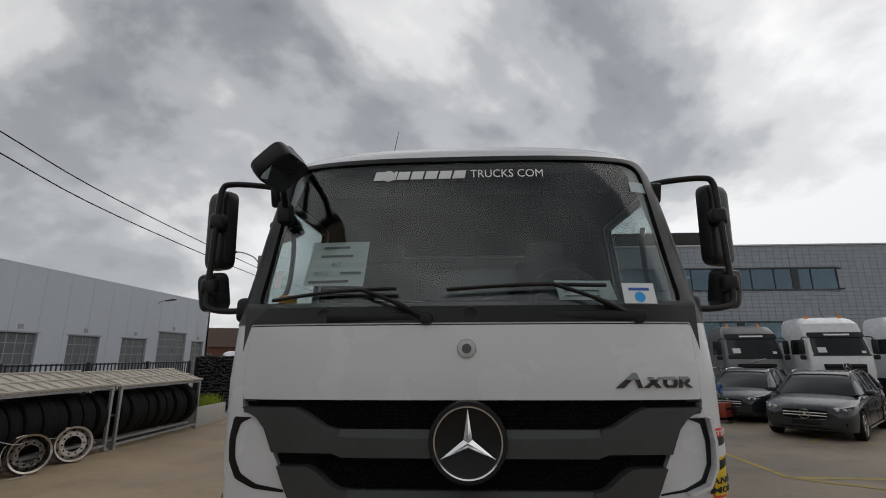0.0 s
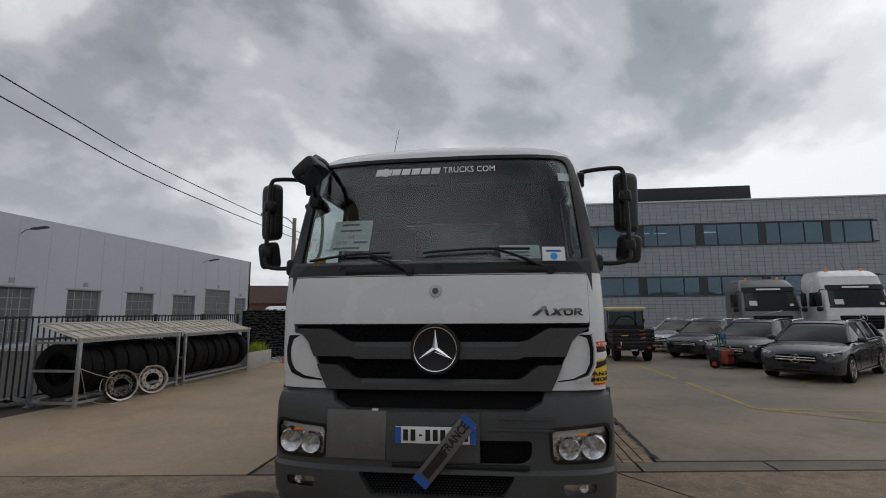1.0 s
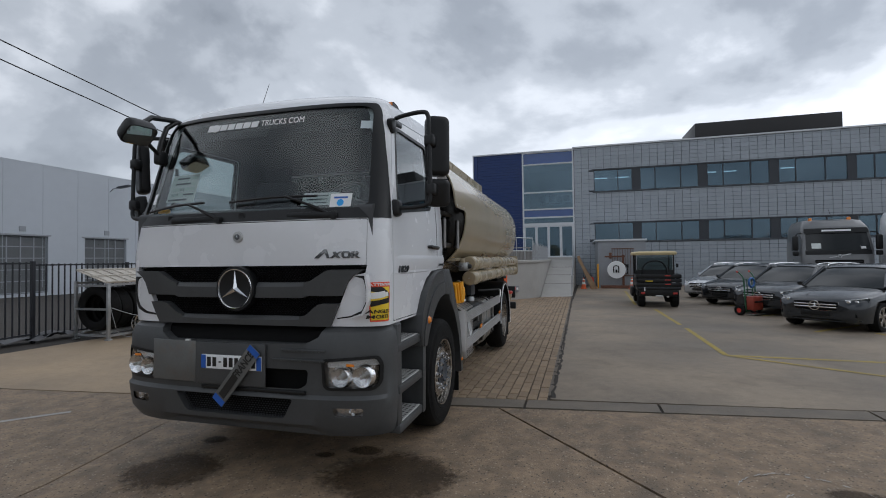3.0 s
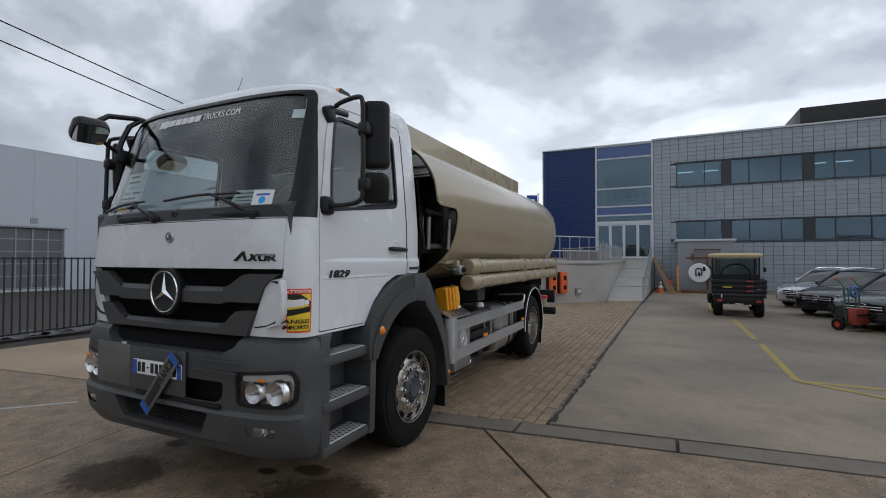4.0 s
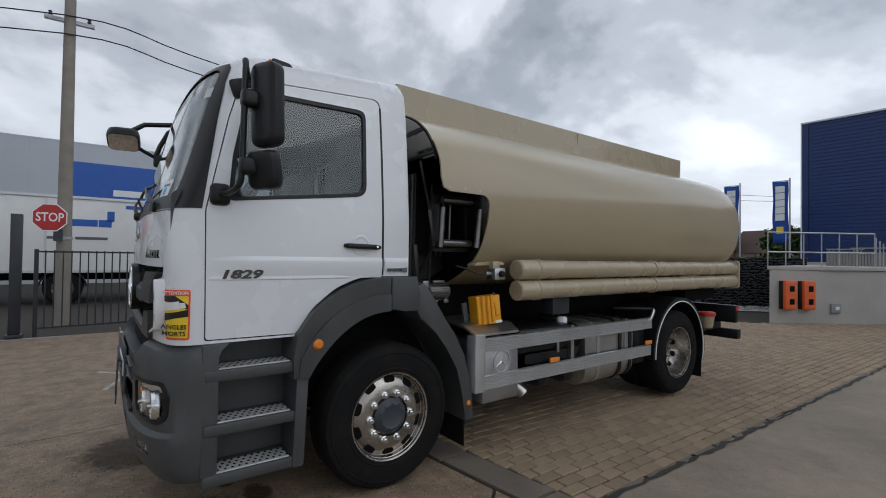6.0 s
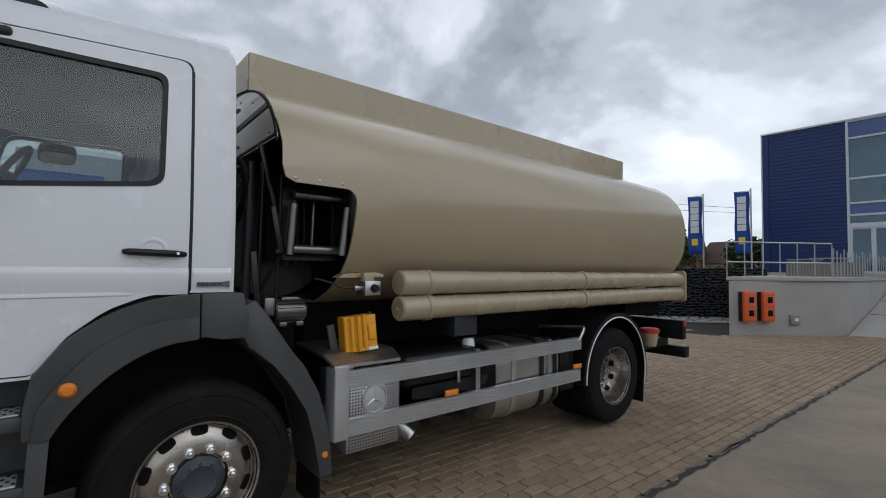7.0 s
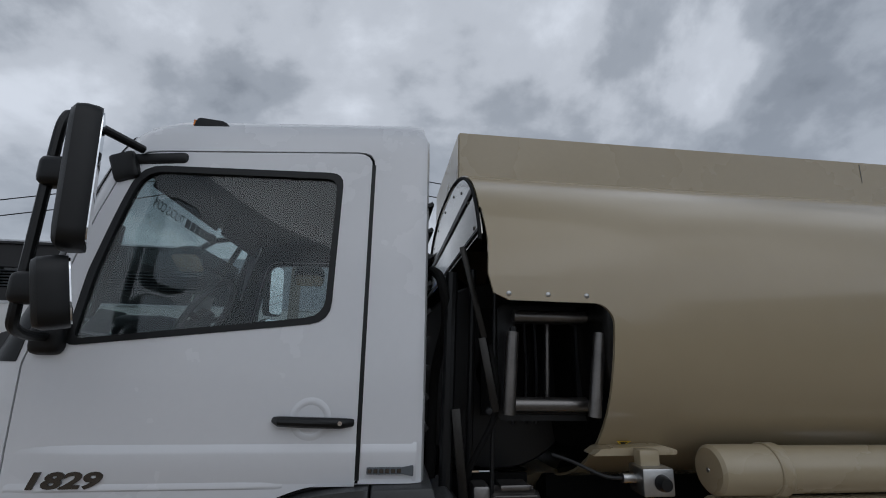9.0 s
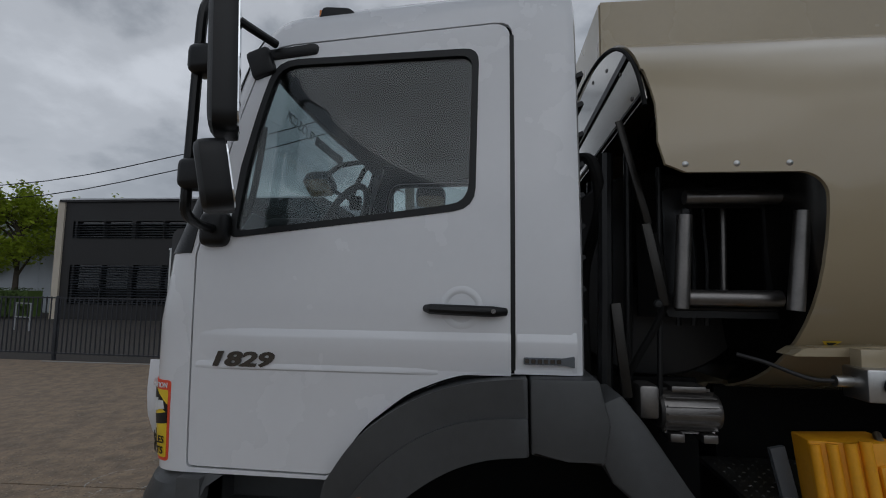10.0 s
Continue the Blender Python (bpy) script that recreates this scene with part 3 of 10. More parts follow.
# ---- ground and buildings ----
def sheet(name, poly, dz, material, label="", kind="structure", thick=0.0, category="", ny=0):
    """A flat piece of ground that follows the yard's fall; poly in (x, y)."""
    bm = B()
    if thick:
        lo = [bm.verts.new((x, y, zg(y) + dz - thick)) for x, y in poly]
        hi = [bm.verts.new((x, y, zg(y) + dz)) for x, y in poly]
        bm.faces.new(hi)
        n = len(poly)
        for i in range(n):
            bm.faces.new((lo[i], lo[(i + 1) % n], hi[(i + 1) % n], hi[i]))
    else:
        bm.faces.new([bm.verts.new((x, y, zg(y) + dz)) for x, y in poly])
    return bm


bm = B()
ys = [-900, -60, 5, 37, 120, 900]
xs = [-900, -60, 0, 60, 900]
grid = [[bm.verts.new((x, y, zg(y) - 0.02)) for x in xs] for y in ys]
for a, b in zip(grid, grid[1:]):
    for i in range(len(xs) - 1):
        bm.faces.new((a[i], a[i + 1], b[i + 1], b[i]))
ground = tagged(new("ground", finish("ground", bm, EARTH, 0)), "bare earth and verge under the paved yard", "ground", kind="structure")


def jA(x):
    """Front edge of the gutter that crosses the yard."""
    return 4.115 + 0.115 * x


yard = tagged(new("yard_floor"), "worn brownish concrete yard slabs with open joints", "yard floor", kind="structure")


def slab(poly, material, name="slab", top=0.0, gap=0.011):
    c = Vector((sum(p[0] for p in poly) / len(poly), sum(p[1] for p in poly) / len(poly)))
    small = []
    for p in poly:
        d = c - Vector(p)
        small.append(Vector(p) + d * (gap / max(d.length, 0.1)))
    o = part(name, sheet(name, small, top, material, thick=0.03), material, yard, smooth=0)
    return o


J1 = [(-1.22, -2.0), (-1.36, 1.75), (-1.60, 3.0), (-1.62, jA(-1.62) - 0.02)]
slab([(-7.9, -14), (-0.7, -14)] + J1 + [(-5.2, jA(-5.2)), (-7.9, jA(-7.9))], CONCR_F)
slab([(-0.7, -14), (7.2, -14), (5.6, -2.2), (4.6, 0.7), (3.30, 2.33), (1.64, jA(1.64) - 0.02)] + J1[::-1], CONCR_F)
slab([(7.2, -14), (40, -14), (40, jA(40) - 0.4), (5.6, jA(5.6)), (1.66, jA(1.66) - 0.02), (3.31, 2.34), (4.6, 0.7), (5.6, -2.2)], CONCR_F)
slab([(-7.9, jA(-7.9) + 0.012), (-2.25, jA(-2.25) + 0.012), (-2.25, 16.0), (-7.9, 16.0)], CONCR_L)
slab([(2.62, jA(2.5) + 0.36), (9.4, jA(9.4) + 0.33), (9.4, 20.0), (2.385, 20.0), (2.252, 9.0), (2.185, jA(2.2) + 0.36)], CONCRETE)
slab([(9.4, jA(9.4) + 0.33), (40, jA(40) - 0.2), (40, 20.0), (9.4, 20.0)], CONCRETE)
slab([(2.45, 20.0), (40, 20.0), (40, 37), (2.9, 37)], CONCRETE)
slab([(-7.9, 16.0), (-2.25, 16.0), (-2.25, 18.4), (-7.9, 17.0)], CONCR_L)
for a, b in ((-2.2, 1.03), (1.04, 1.92), (1.93, 3.35), (3.36, 5.4), (5.41, 8.2), (8.21, 12.0)):
    slab([(a, jA(a) + 0.012), (b, jA(b) + 0.012), (b, jA(b) + 0.30), (a, jA(a) + 0.30)], GUTTER, "gutter_stone", 0.004)

# painted lines, stains
def stripe(name, p, q, w, material, label, dz=0.004, cat="road marking"):
    p, q = Vector(p), Vector(q)
    d = (q - p).normalized()
    s = Vector((-d.y, d.x)) * (w / 2)
    n = max(1, int((q - p).length / 4))
    bm = B()
    rows = []
    for i in range(n + 1):
        c = p.lerp(q, i / n)
        rows.append([bm.verts.new((*(c + k * s), zg(c.y) + dz)) for k in (-1, 1)])
    for a, b in zip(rows, rows[1:]):
        bm.faces.new((a[0], a[1], b[1], b[0]))
    return solo(name, bm, material, label, cat, "structure", smooth=0)


YL = "worn yellow painted line on the concrete"
stripe("yellow_line", (4.92, 7.98), (5.02, 11.3), 0.10, YLINE, YL)
stripe("yellow_line", (5.02, 11.95), (5.06, 15.9), 0.10, YLINE, YL)
stripe("yellow_line", (4.92, 7.95), (14.0, 7.55), 0.10, YLINE, YL)
stripe("yellow_line", (4.92, 7.93), (8.6, 5.4), 0.09, YLINE, YL, 0.006)
for i in range(5):
    x0, y0 = 7.55 + 0.05 * i, 8.1 + 3.15 * i
    stripe("bay_line", (x0 - 0.0, y0), (x0 + 3.5, y0 + 3.27), 0.10, YLINE, "yellow parking bay line on the concrete")
stripe("bay_line", (8.7, 11.3), (8.85, 7.7), 0.09, YLINE, "yellow parking bay line on the concrete")
stripe("yellow_line", (5.15, 26.0), (4.65, 17.5), 0.10, YLINE, YL)
stripe("white_line", (-4.0, 1.95), (-2.95, 3.05), 0.07, WLINE, "short faded white painted line")
stripe("white_line", (-3.9, 2.4), (-2.9, 2.02), 0.06, WLINE, "short faded white painted line")
random.seed(4)


def stain(c, rx, ry, label, strength=0.6):
    bm = B()
    bm.faces.new([bm.verts.new((c[0] + 1.5 * rx * math.cos(a), c[1] + 1.5 * ry * math.sin(a), zg(c[1]) + 0.004)) for a in np.linspace(0, 2 * math.pi, 49)[:-1]])
    return solo("oil_stain", bm, stain_paint(c, rx, ry, strength), label, "stain", "structure", smooth=0)


stain((1.12, 2.48), 0.54, 0.45, "dark damp oil stain on the concrete", 0.64)
stain((-0.62, 2.15), 0.40, 0.36, "dark damp oil stain on the concrete", 0.6)
stain((0.72, 2.86), 0.16, 0.10, "small dark oil spot on the concrete")
stain((-0.75, 2.75), 0.12, 0.09, "small dark oil spot on the concrete")
stain((0.42, 2.70), 0.09, 0.06, "small dark oil spot on the concrete")
stain((4.3, 2.95), 0.20, 0.10, "small dark oil spot on the concrete")
stain((-1.9, 3.3), 0.30, 0.14, "small dark oil spot on the concrete", 0.6)
random.seed(30)
for x, y, r, a0, a1 in ((4.0, 2.75, 0.46, 0.3, 3.3), (4.15, 2.55, 0.42, 2.2, 4.2), (2.28, 1.85, 0.50, 0.5, 2.6), (2.75, 1.55, 0.42, 0.9, 2.9), (-1.45, 0.05, 0.30, 0.0, 6.2), (-1.15, -0.25, 0.26, 1.0, 5.0)):
    bm = B()
    pts = [(x + r * math.cos(q), y + r * math.sin(q)) for q in np.linspace(a0, a1, 46)]
    for (ax, ay), (bx, by) in zip(pts, pts[1:]):
        if random.random() < 0.35:
            continue
        w, o = random.uniform(0.006, 0.022), random.uniform(-0.012, 0.012)
        bm.faces.new([bm.verts.new(p) for p in ((ax, ay + o, 0.004), (bx, by + o, 0.004), (bx, by + o + w, 0.004), (ax, ay + o + w, 0.004))])
    solo("lime_mark", bm, WLINE, "pale dried lime ring on the concrete", "stain", "structure", smooth=0)

# street beyond the fence
solo("road", sheet("road", [(-19.5, -70), (-11.2, -70), (-11.2, 36), (-19.5, 36)], 0.0, ASPHALT), ASPHALT, "grey asphalt road behind the fence", "road", "structure", smooth=0)
solo("pavement", sheet("pavement", [(-11.2, -70), (-8.0, -70), (-8.0, 36), (-11.2, 36)], 0.05, PAVEMENT, thick=0.08), PAVEMENT, "pale concrete pavement along the fence", "pavement", "structure", smooth=0)
solo("pavement", sheet("pavement", [(-27.4, -70), (-19.5, -70), (-19.5, 49), (-27.4, 49)], 0.06, PAVEMENT, thick=0.10), PAVEMENT, "pale forecourt paving beyond the road", "pavement", "structure", smooth=0)
for y in (3.2, 3.9, 4.6):
    stripe("white_line", (-16.5, y), (-11.6, y + 0.1), 0.32, STICK_W, "white zebra crossing stripe on the road", 0.006)
solo("verge", sheet("verge", [(-80, -90), (-27.4, -90), (-27.4, -24), (-80, -24)], 0.05, GRASS), GRASS, "grass verge behind the hedge", "verge", "structure", smooth=0)


def wall_with_openings(x0, x1, z0, z1, y0, y1, holes):
    """A wall along x with rectangular openings cut through it."""
    bm = box(B(), ((x0 + x1) / 2, (y0 + y1) / 2, (z0 + z1) / 2), (x1 - x0, y1 - y0, z1 - z0))
    cut = B()
    for a, b, lo, hi in holes:
        box(cut, ((a + b) / 2, (y0 + y1) / 2, (lo + hi) / 2), (b - a, y1 - y0 + 0.2, hi - lo))
    return carve(bm, cut)


# office: tiled facade with two window bands
FY = 33.64
office = thing("office_building", "two-storey office with grey tile facade and blue entrance bay", "building", (10, FY, -0.3), world_coords=True)
UNITS = [(3.98, 6.56), (7.02, 10.70), (11.18, 14.85), (15.31, 19.09), (19.48, 23.31), (23.68, 26.40)]
BANDS = [(2.74, 4.07), (6.30, 7.86)]
holes = [(3.98, 26.40, lo, hi) for lo, hi in BANDS]
part("wall", wall_with_openings(2.62, 46.0, -0.6, 9.50, FY + 0.06, FY + 0.36, holes), JOINT, office)
part("side_wall", box(B(), (-4.55, FY + 9.0, 4.4), (0.3, 18.0, 10.0)), BLUEMET, office)
part("side_wall", box(B(), (45.85, FY + 9.0, 4.4), (0.3, 17.4, 10.0)), RENDER_G, office)
part("back_wall", box(B(), (20.7, FY + 18.1, 4.4), (50.6, 0.3, 10.0)), RENDER_G, office)
part("roof", box(B(), (20.65, FY + 9.2, 9.40), (50.2, 17.6, 0.2)), RENDER_G, office)
part("coping", box(B(), (24.3, FY + 0.15, 9.555), (43.5, 0.42, 0.11), bevel=0.02), WFRAME, office)
part("coping", box(B(), (-1.05, FY + 0.15, 9.47), (7.4, 0.42, 0.10), bevel=0.02), WFRAME, office)
part("inner_floor", box(B(), (20.6, FY + 9.0, 5.15), (50.0, 17.2, 0.25)), ROOM, office)
part("inner_floor", box(B(), (20.6, FY + 9.0, 1.55), (50.0, 17.2, 0.25)), ROOM, office)
part("inner_wall", box(B(), (24.6, FY + 6.2, 5.4), (42.6, 0.15, 7.7)), ROOM, office)
part("plant_room", box(B(), (15.4, FY + 4.0, 10.30), (8.8, 4.0, 1.60), bevel=0.03), DARKBLD, office, "low dark plant room on the roof")
# tiles
bm = B()
TW, TH = 0.502, 0.268
random.seed(9)
row, z = 0, -0.55
while z < 9.42:
    x = 2.66
    while x < 45.9:
        a, b = x, min(x + TW - 0.022, 45.9)
        c, d = z, min(z + TH - 0.016, 9.48)
        x += TW
        spans = [(a, b)]
        blocked = False
        for lo, hi in BANDS:
            if d > lo + 0.02 and c < hi - 0.02:
                if b > 3.98 and a < 26.40:
                    if c < lo - 0.05:
                        d = lo
                    elif d > hi + 0.05:
                        c = hi
                    elif a < 3.90:
                        b = 3.98
                    elif b > 26.48:
                        a = 26.40
                    else:
                        blocked = True
        if blocked or d - c < 0.02 or b - a < 0.02:
            continue
        yy = FY + 0.02 + random.uniform(-0.004, 0.004)
        vs = [bm.verts.new(p) for p in ((a, yy, c), (b, yy, c), (b, yy, d), (a, yy, d), (a, FY + 0.06, c), (b, FY + 0.06, c), (b, FY + 0.06, d), (a, FY + 0.06, d))]
        for q in ((0, 1, 2, 3), (4, 7, 6, 5), (0, 4, 5, 1), (1, 5, 6, 2), (2, 6, 7, 3), (3, 7, 4, 0)):
            bm.faces.new([vs[i] for i in q])
    z += TH
part("facade_tiles", bm, TILE, office, "grey rectangular facade tiles with dark joints", smooth=0, kind="stuff")


def window_unit(parent, a, b, lo, hi, splits, y, fm=DFRAME, glassm=OFFGLASS, fw=0.055, depth=0.10):
    w = part("window", B_frame(a, b, lo, hi, y, splits, fw, depth), fm, parent, "dark metal window frame")
    xs = [a] + splits + [b]
    for p, q in zip(xs, xs[1:]):
        part("pane", box(B(), ((p + q) / 2, y + 0.05, (lo + hi) / 2), (q - p - fw, 0.012, hi - lo - fw)), glassm, w, smooth=0)
    return w


def B_frame(a, b, lo, hi, y, splits, fw, depth):
    bm = B()
    for z in (lo + fw / 2, hi - fw / 2):
        box(bm, ((a + b) / 2, y + depth / 2, z), (b - a, depth, fw))
    for x in [a + fw / 2, b - fw / 2] + list(splits):
        box(bm, (x, y + depth / 2, (lo + hi) / 2), (fw, depth - 0.004, hi - lo - 2 * fw))
    return bm


for lo, hi in BANDS:
    for i, (a, b) in enumerate(UNITS):
        if i == 0:
            sp = [a + 1.62]
        elif i == 5:
            sp = [a + 0.93]
        else:
            sp = [a + 0.98, a + 2.58]
        window_unit(office, a, b, lo, hi, sp, FY + 0.05)
        if i:
            p = UNITS[i - 1][1]
            part("band_panel", box(B(), ((p + a) / 2, FY + 0.12, (lo + hi) / 2), (a - p, 0.12, hi - lo)), DFRAME, office)
    part("window_sill", box(B(), (15.19, FY + 0.05, lo - 0.035), (22.6, 0.16, 0.05), bevel=0.008), DFRAME, office)
    part("window_head", box(B(), (15.19, FY + 0.06, hi + 0.03), (22.6, 0.12, 0.05)), DFRAME, office)
# ceiling tubes seen in the upper rooms
for x in (4.6, 6.1, 11.9, 13.2, 16.8):
    bmx = box(B(), (x, FY + 2.4, 7.62), (0.9, 0.14, 0.05))
    m = bpy.data.materials.get("lit_tube")
    if not m:
        m = surface("lit_tube", (0.9, 0.9, 0.9), 0.5)
        m.node_tree.nodes["Principled BSDF"].inputs["Emission Color"].default_value = (1, 1, 0.97, 1)
        m.node_tree.nodes["Principled BSDF"].inputs["Emission Strength"].default_value = 1.6
    part("ceiling_lamp", bmx, m, office, smooth=0)

# blue bay: ribbed cladding and glazed entrance
bm = B()
for i in range(46):
    z = 0.4 + i * 0.197
    box(bm, (-2.87, FY + 0.10, z + 0.094), (3.62, 0.10, 0.190), bevel=0.006, seg=1)
part("cladding", bm, BLUEMET, office, "dark blue ribbed metal cladding")
part("corner_trim", box(B(), (-4.71, FY + 0.1, 4.6), (0.06, 0.30, 9.7)), WFRAME, office)
part("bay_wall", box(B(), (-2.87, FY + 0.28, 4.4), (3.62, 0.2, 10.0)), BLUEMET, office)
gx0, gx1 = -1.05, 2.62
glz = thing("entrance_glazing", "glazed entrance bay with white frames and blue panels", "glazing", (0.78, FY, 1.7), world_coords=True)
LV = [1.70, 4.10, 4.62, 5.22, 6.46, 8.52, 9.40]
for z in LV:
    part("transom", box(B(), ((gx0 + gx1) / 2, FY + 0.06, z), (gx1 - gx0, 0.14, 0.10 if z != 4.10 else 0.22), bevel=0.01, seg=1), WFRAME, glz)
for x in (gx0 + 0.05, gx1 - 0.05):
    part("post", box(B(), (x, FY + 0.05, 5.55), (0.11, 0.16, 7.8), bevel=0.01, seg=1), WFRAME, glz)
for (lo, hi), mt, nm in (((4.1, 4.62), OFFGLASS, "pane"), ((4.62, 5.22), BLUEGL, "panel"), ((5.22, 6.46), OFFGLASS, "pane"), ((6.46, 8.52), OFFGLASS, "pane"), ((8.52, 9.40), BLUEGL, "panel")):
    part(nm, box(B(), ((gx0 + gx1) / 2, FY + 0.08, (lo + hi) / 2), (gx1 - gx0 - 0.15, 0.02, hi - lo - 0.08)), mt, glz, smooth=0)
for i in range(4):
    a = gx0 + 0.10 + i * 0.87
    d = part("door_leaf", B_frame(a, a + 0.86, 1.72, 4.0, FY + 0.02, [], 0.085, 0.07), WFRAME, glz, "white framed glass door leaf")
    part("pane", box(B(), (a + 0.43, FY + 0.055, 2.86), (0.72, 0.012, 2.14)), OFFGLASS, d, smooth=0)
part("door_handle", box(B(), (0.72, FY - 0.03, 2.75), (0.03, 0.03, 0.35), bevel=0.008), STEEL, glz)
part("room_back", box(B(), (0.78, FY + 7.5, 5.5), (3.9, 0.1, 7.8)), CREAM, glz)
part("room_side", box(B(), (-1.2, FY + 3.9, 5.5), (0.1, 7.2, 7.8)), ROOM, glz)
part("room_side", box(B(), (2.8, FY + 3.9, 5.5), (0.1, 7.2, 7.8)), ROOM, glz)


def meeting_chair(x, y, z, rz):
    c = thing("office_chair", "grey office chair behind the upper glazing", "chair", (x, y, z), rz, "meeting room chairs")
    part("seat", box(B(), (0, 0, 0.47), (0.48, 0.46, 0.07), bevel=0.02), SEAT, c)
    part("backrest", box(B(), (0, 0.22, 0.80), (0.46, 0.05, 0.42), bevel=0.02), SEAT, c)
    for sx in (-0.2, 0.2):
        for sy in (-0.18, 0.2):
            part("leg", cyl(B(), (sx, sy, 0), (sx * 0.9, sy * 0.9, 0.45), 0.014, seg=8), STEEL, c)
    return c


c0 = meeting_chair(0.35, FY + 1.3, 5.275, 20)
for x, r in ((0.95, 200), (1.5, -15), (2.1, 170)):
    copy_thing(c0, pose(x, FY + 1.25, 5.275, 0, 0, r))

# raised terrace and ramp before the entrance
P1, P2 = (-1.12, 18.0), (0.92, 21.05)
terr = thing("terrace", "raised pale concrete terrace with coping", "terrace", (-2, 24, -0.2), world_coords=True)
tp = [P1, (0.2, 19.85), (0.62, 20.45), (0.86, 20.95), (0.95, 21.5), (0.98, 32.0), (2.62, 32.0), (2.62, FY - 0.02), (-4.6, FY - 0.02), (-4.6, 26.0), (-1.62, 22.6)]
part("terrace_wall", prism(B(), tp, "z", -0.5, 1.44), CAST, terr, smooth=50)
cp = [(P1[0] - 0.06, P1[1] - 0.03), (0.25, 19.8), (0.68, 20.4), (0.92, 20.92), (1.0, 21.5), (1.03, 32.0), (2.62, 32.0), (2.62, FY - 0.03), (-4.6, FY - 0.03), (-4.6, 26.0), (-1.68, 22.6)]
part("coping", prism(B(), cp, "z", 1.45, 1.56, bevel=0.012, seg=1), CAST, terr)
bm = B()
vs = [bm.verts.new(p) for p in ((0.98, 21.1, -0.17), (2.40, 22.05, -0.18), (2.55, 32.0, 1.55), (1.0, 32.0, 1.55), (0.98, 21.1, -0.5), (2.40, 22.05, -0.5), (2.55, 32.0, -0.5), (1.0, 32.0, -0.5))]
for q in ((0, 1, 2, 3), (0, 4, 5, 1), (1, 5, 6, 2), (2, 6, 7, 3), (3, 7, 4, 0), (7, 6, 5, 4)):
    bm.faces.new([vs[i] for i in q])
part("ramp", bm, CAST, terr, "sloping concrete ramp", smooth=0)
for y in (24.2, 26.5, 29.0):
    zz = -0.17 + (y - 21.1) / 10.9 * 1.72
    part("ramp_joint", box(B(), (1.75, y, zz + 0.004), (1.5, 0.02, 0.01), pose(0, 0, 0, 9.0)), EARTH, terr, smooth=0)
part("landing_slab", box(B(), (-1.0, 33.0, 1.60), (7.2, 1.2, 0.20)), CAST, terr)

# annexe with cap in front of the office
anx = thing("annexe", "low grey rendered annexe with pale cap", "building", (5.3, 30, -0.3), world_coords=True)
part("wall", box(B(), (5.35, 31.6, 1.1), (2.75, 4.0, 3.1)), RENDER_G, anx)
part("cap", box(B(), (5.3, 31.6, 2.70), (3.0, 4.2, 0.11), bevel=0.015), WFRAME, anx)
bm = B()
for i in range(9):
    box(bm, (4.80 + i * 0.15, 29.57, 1.35), (0.02, 0.03, 1.7))
box(bm, (5.4, 29.57, 2.18), (1.3, 0.035, 0.04))
box(bm, (5.4, 29.57, 0.52), (1.3, 0.035, 0.04))
part("grating", bm, RUST, anx, "rusty brown iron grating")

# factory across the street
fac = thing("factory_hall", "long pale grey metal factory hall with roller doors", "building", (-31, 20, 0), world_coords=True)
FX = -27.5
GD = [(8.58, 11.0, 0), (11.6, 14.45, 0), (16.6, 19.3, 0), (21.44, 24.3, 0), (26.5, 29.1, 0), (31.45, 34.3, 0), (36.6, 39.6, 0), (41.1, 45.3, 0.72), (46.3, 48.4, 0)]
holes = [(a, b, 0.02, 3.33 + u) for a, b, u in GD]
bmw = wall_with_openings(-60.0, 49.2, -0.6, 7.50, 0.0, 0.35, holes)
bmw.transform(Matrix.Translation((FX, 0, 0)) @ Matrix(((0, -1, 0, 0), (1, 0, 0, 0), (0, 0, 1, 0), (0, 0, 0, 1))))
part("wall", bmw, RENDER_W, fac)
part("end_wall", box(B(), (FX - 12, 49.05, 3.45), (24, 0.3, 8.1)), RENDER_W, fac)
part("back_wall", box(B(), (FX - 24, -5.0, 3.45), (0.3, 109, 8.1)), RENDER_W, fac)
part("roof", box(B(), (FX - 12.4, -5.4, 7.40), (24, 109, 0.14)), RENDER_W, fac)
part("coping", box(B(), (FX - 0.16, -5.4, 7.53), (0.34, 109.3, 0.06)), RENDER_W, fac)
part("floor", box(B(), (FX - 12, -5, 0.0), (23.6, 108, 0.1)), ROOM, fac)
bm = B()
for i in range(54):
    box(bm, (FX + 0.004, -59.0 + i * 2.0, 3.9), (0.010, 0.016, 7.1))
part("panel_joints", bm, PANELJ, fac, "thin vertical joints between wall panels", kind="stuff", smooth=0)
for k, (a, b, u) in enumerate(GD):
    top = 3.33 + u
    nrow = 5 if u == 0 else 6
    part("door_head", box(B(), (FX - 0.05, (a + b) / 2, top + 0.04), (0.14, b - a + 0.3, 0.09)), RENDER_G, fac)
    if k:
        d = part("garage_door", box(B(), (FX - 0.17, (a + b) / 2, top / 2), (0.015, b - a, top - 0.05)), DOORPANE, fac, "sectional door with grey bars and dull panes", smooth=0)
        for r in range(nrow):
            part("door_bar", box(B(), (FX - 0.16, (a + b) / 2, 0.08 + r * (top - 0.05) / nrow), (0.06, b - a, 0.05)), RENDER_G, d, smooth=0)
        for q in range(5):
            part("door_bar", box(B(), (FX - 0.162, min(max(a + q * (b - a) / 4, a + 0.04), b - 0.04), top / 2), (0.056, 0.06, top)), RENDER_G, d, smooth=0)
    part("number_plate", box(B(), (FX + 0.02, (a + b) / 2, top + 0.38), (0.03, 0.34, 0.30)), RENDER_G, fac, smooth=0)
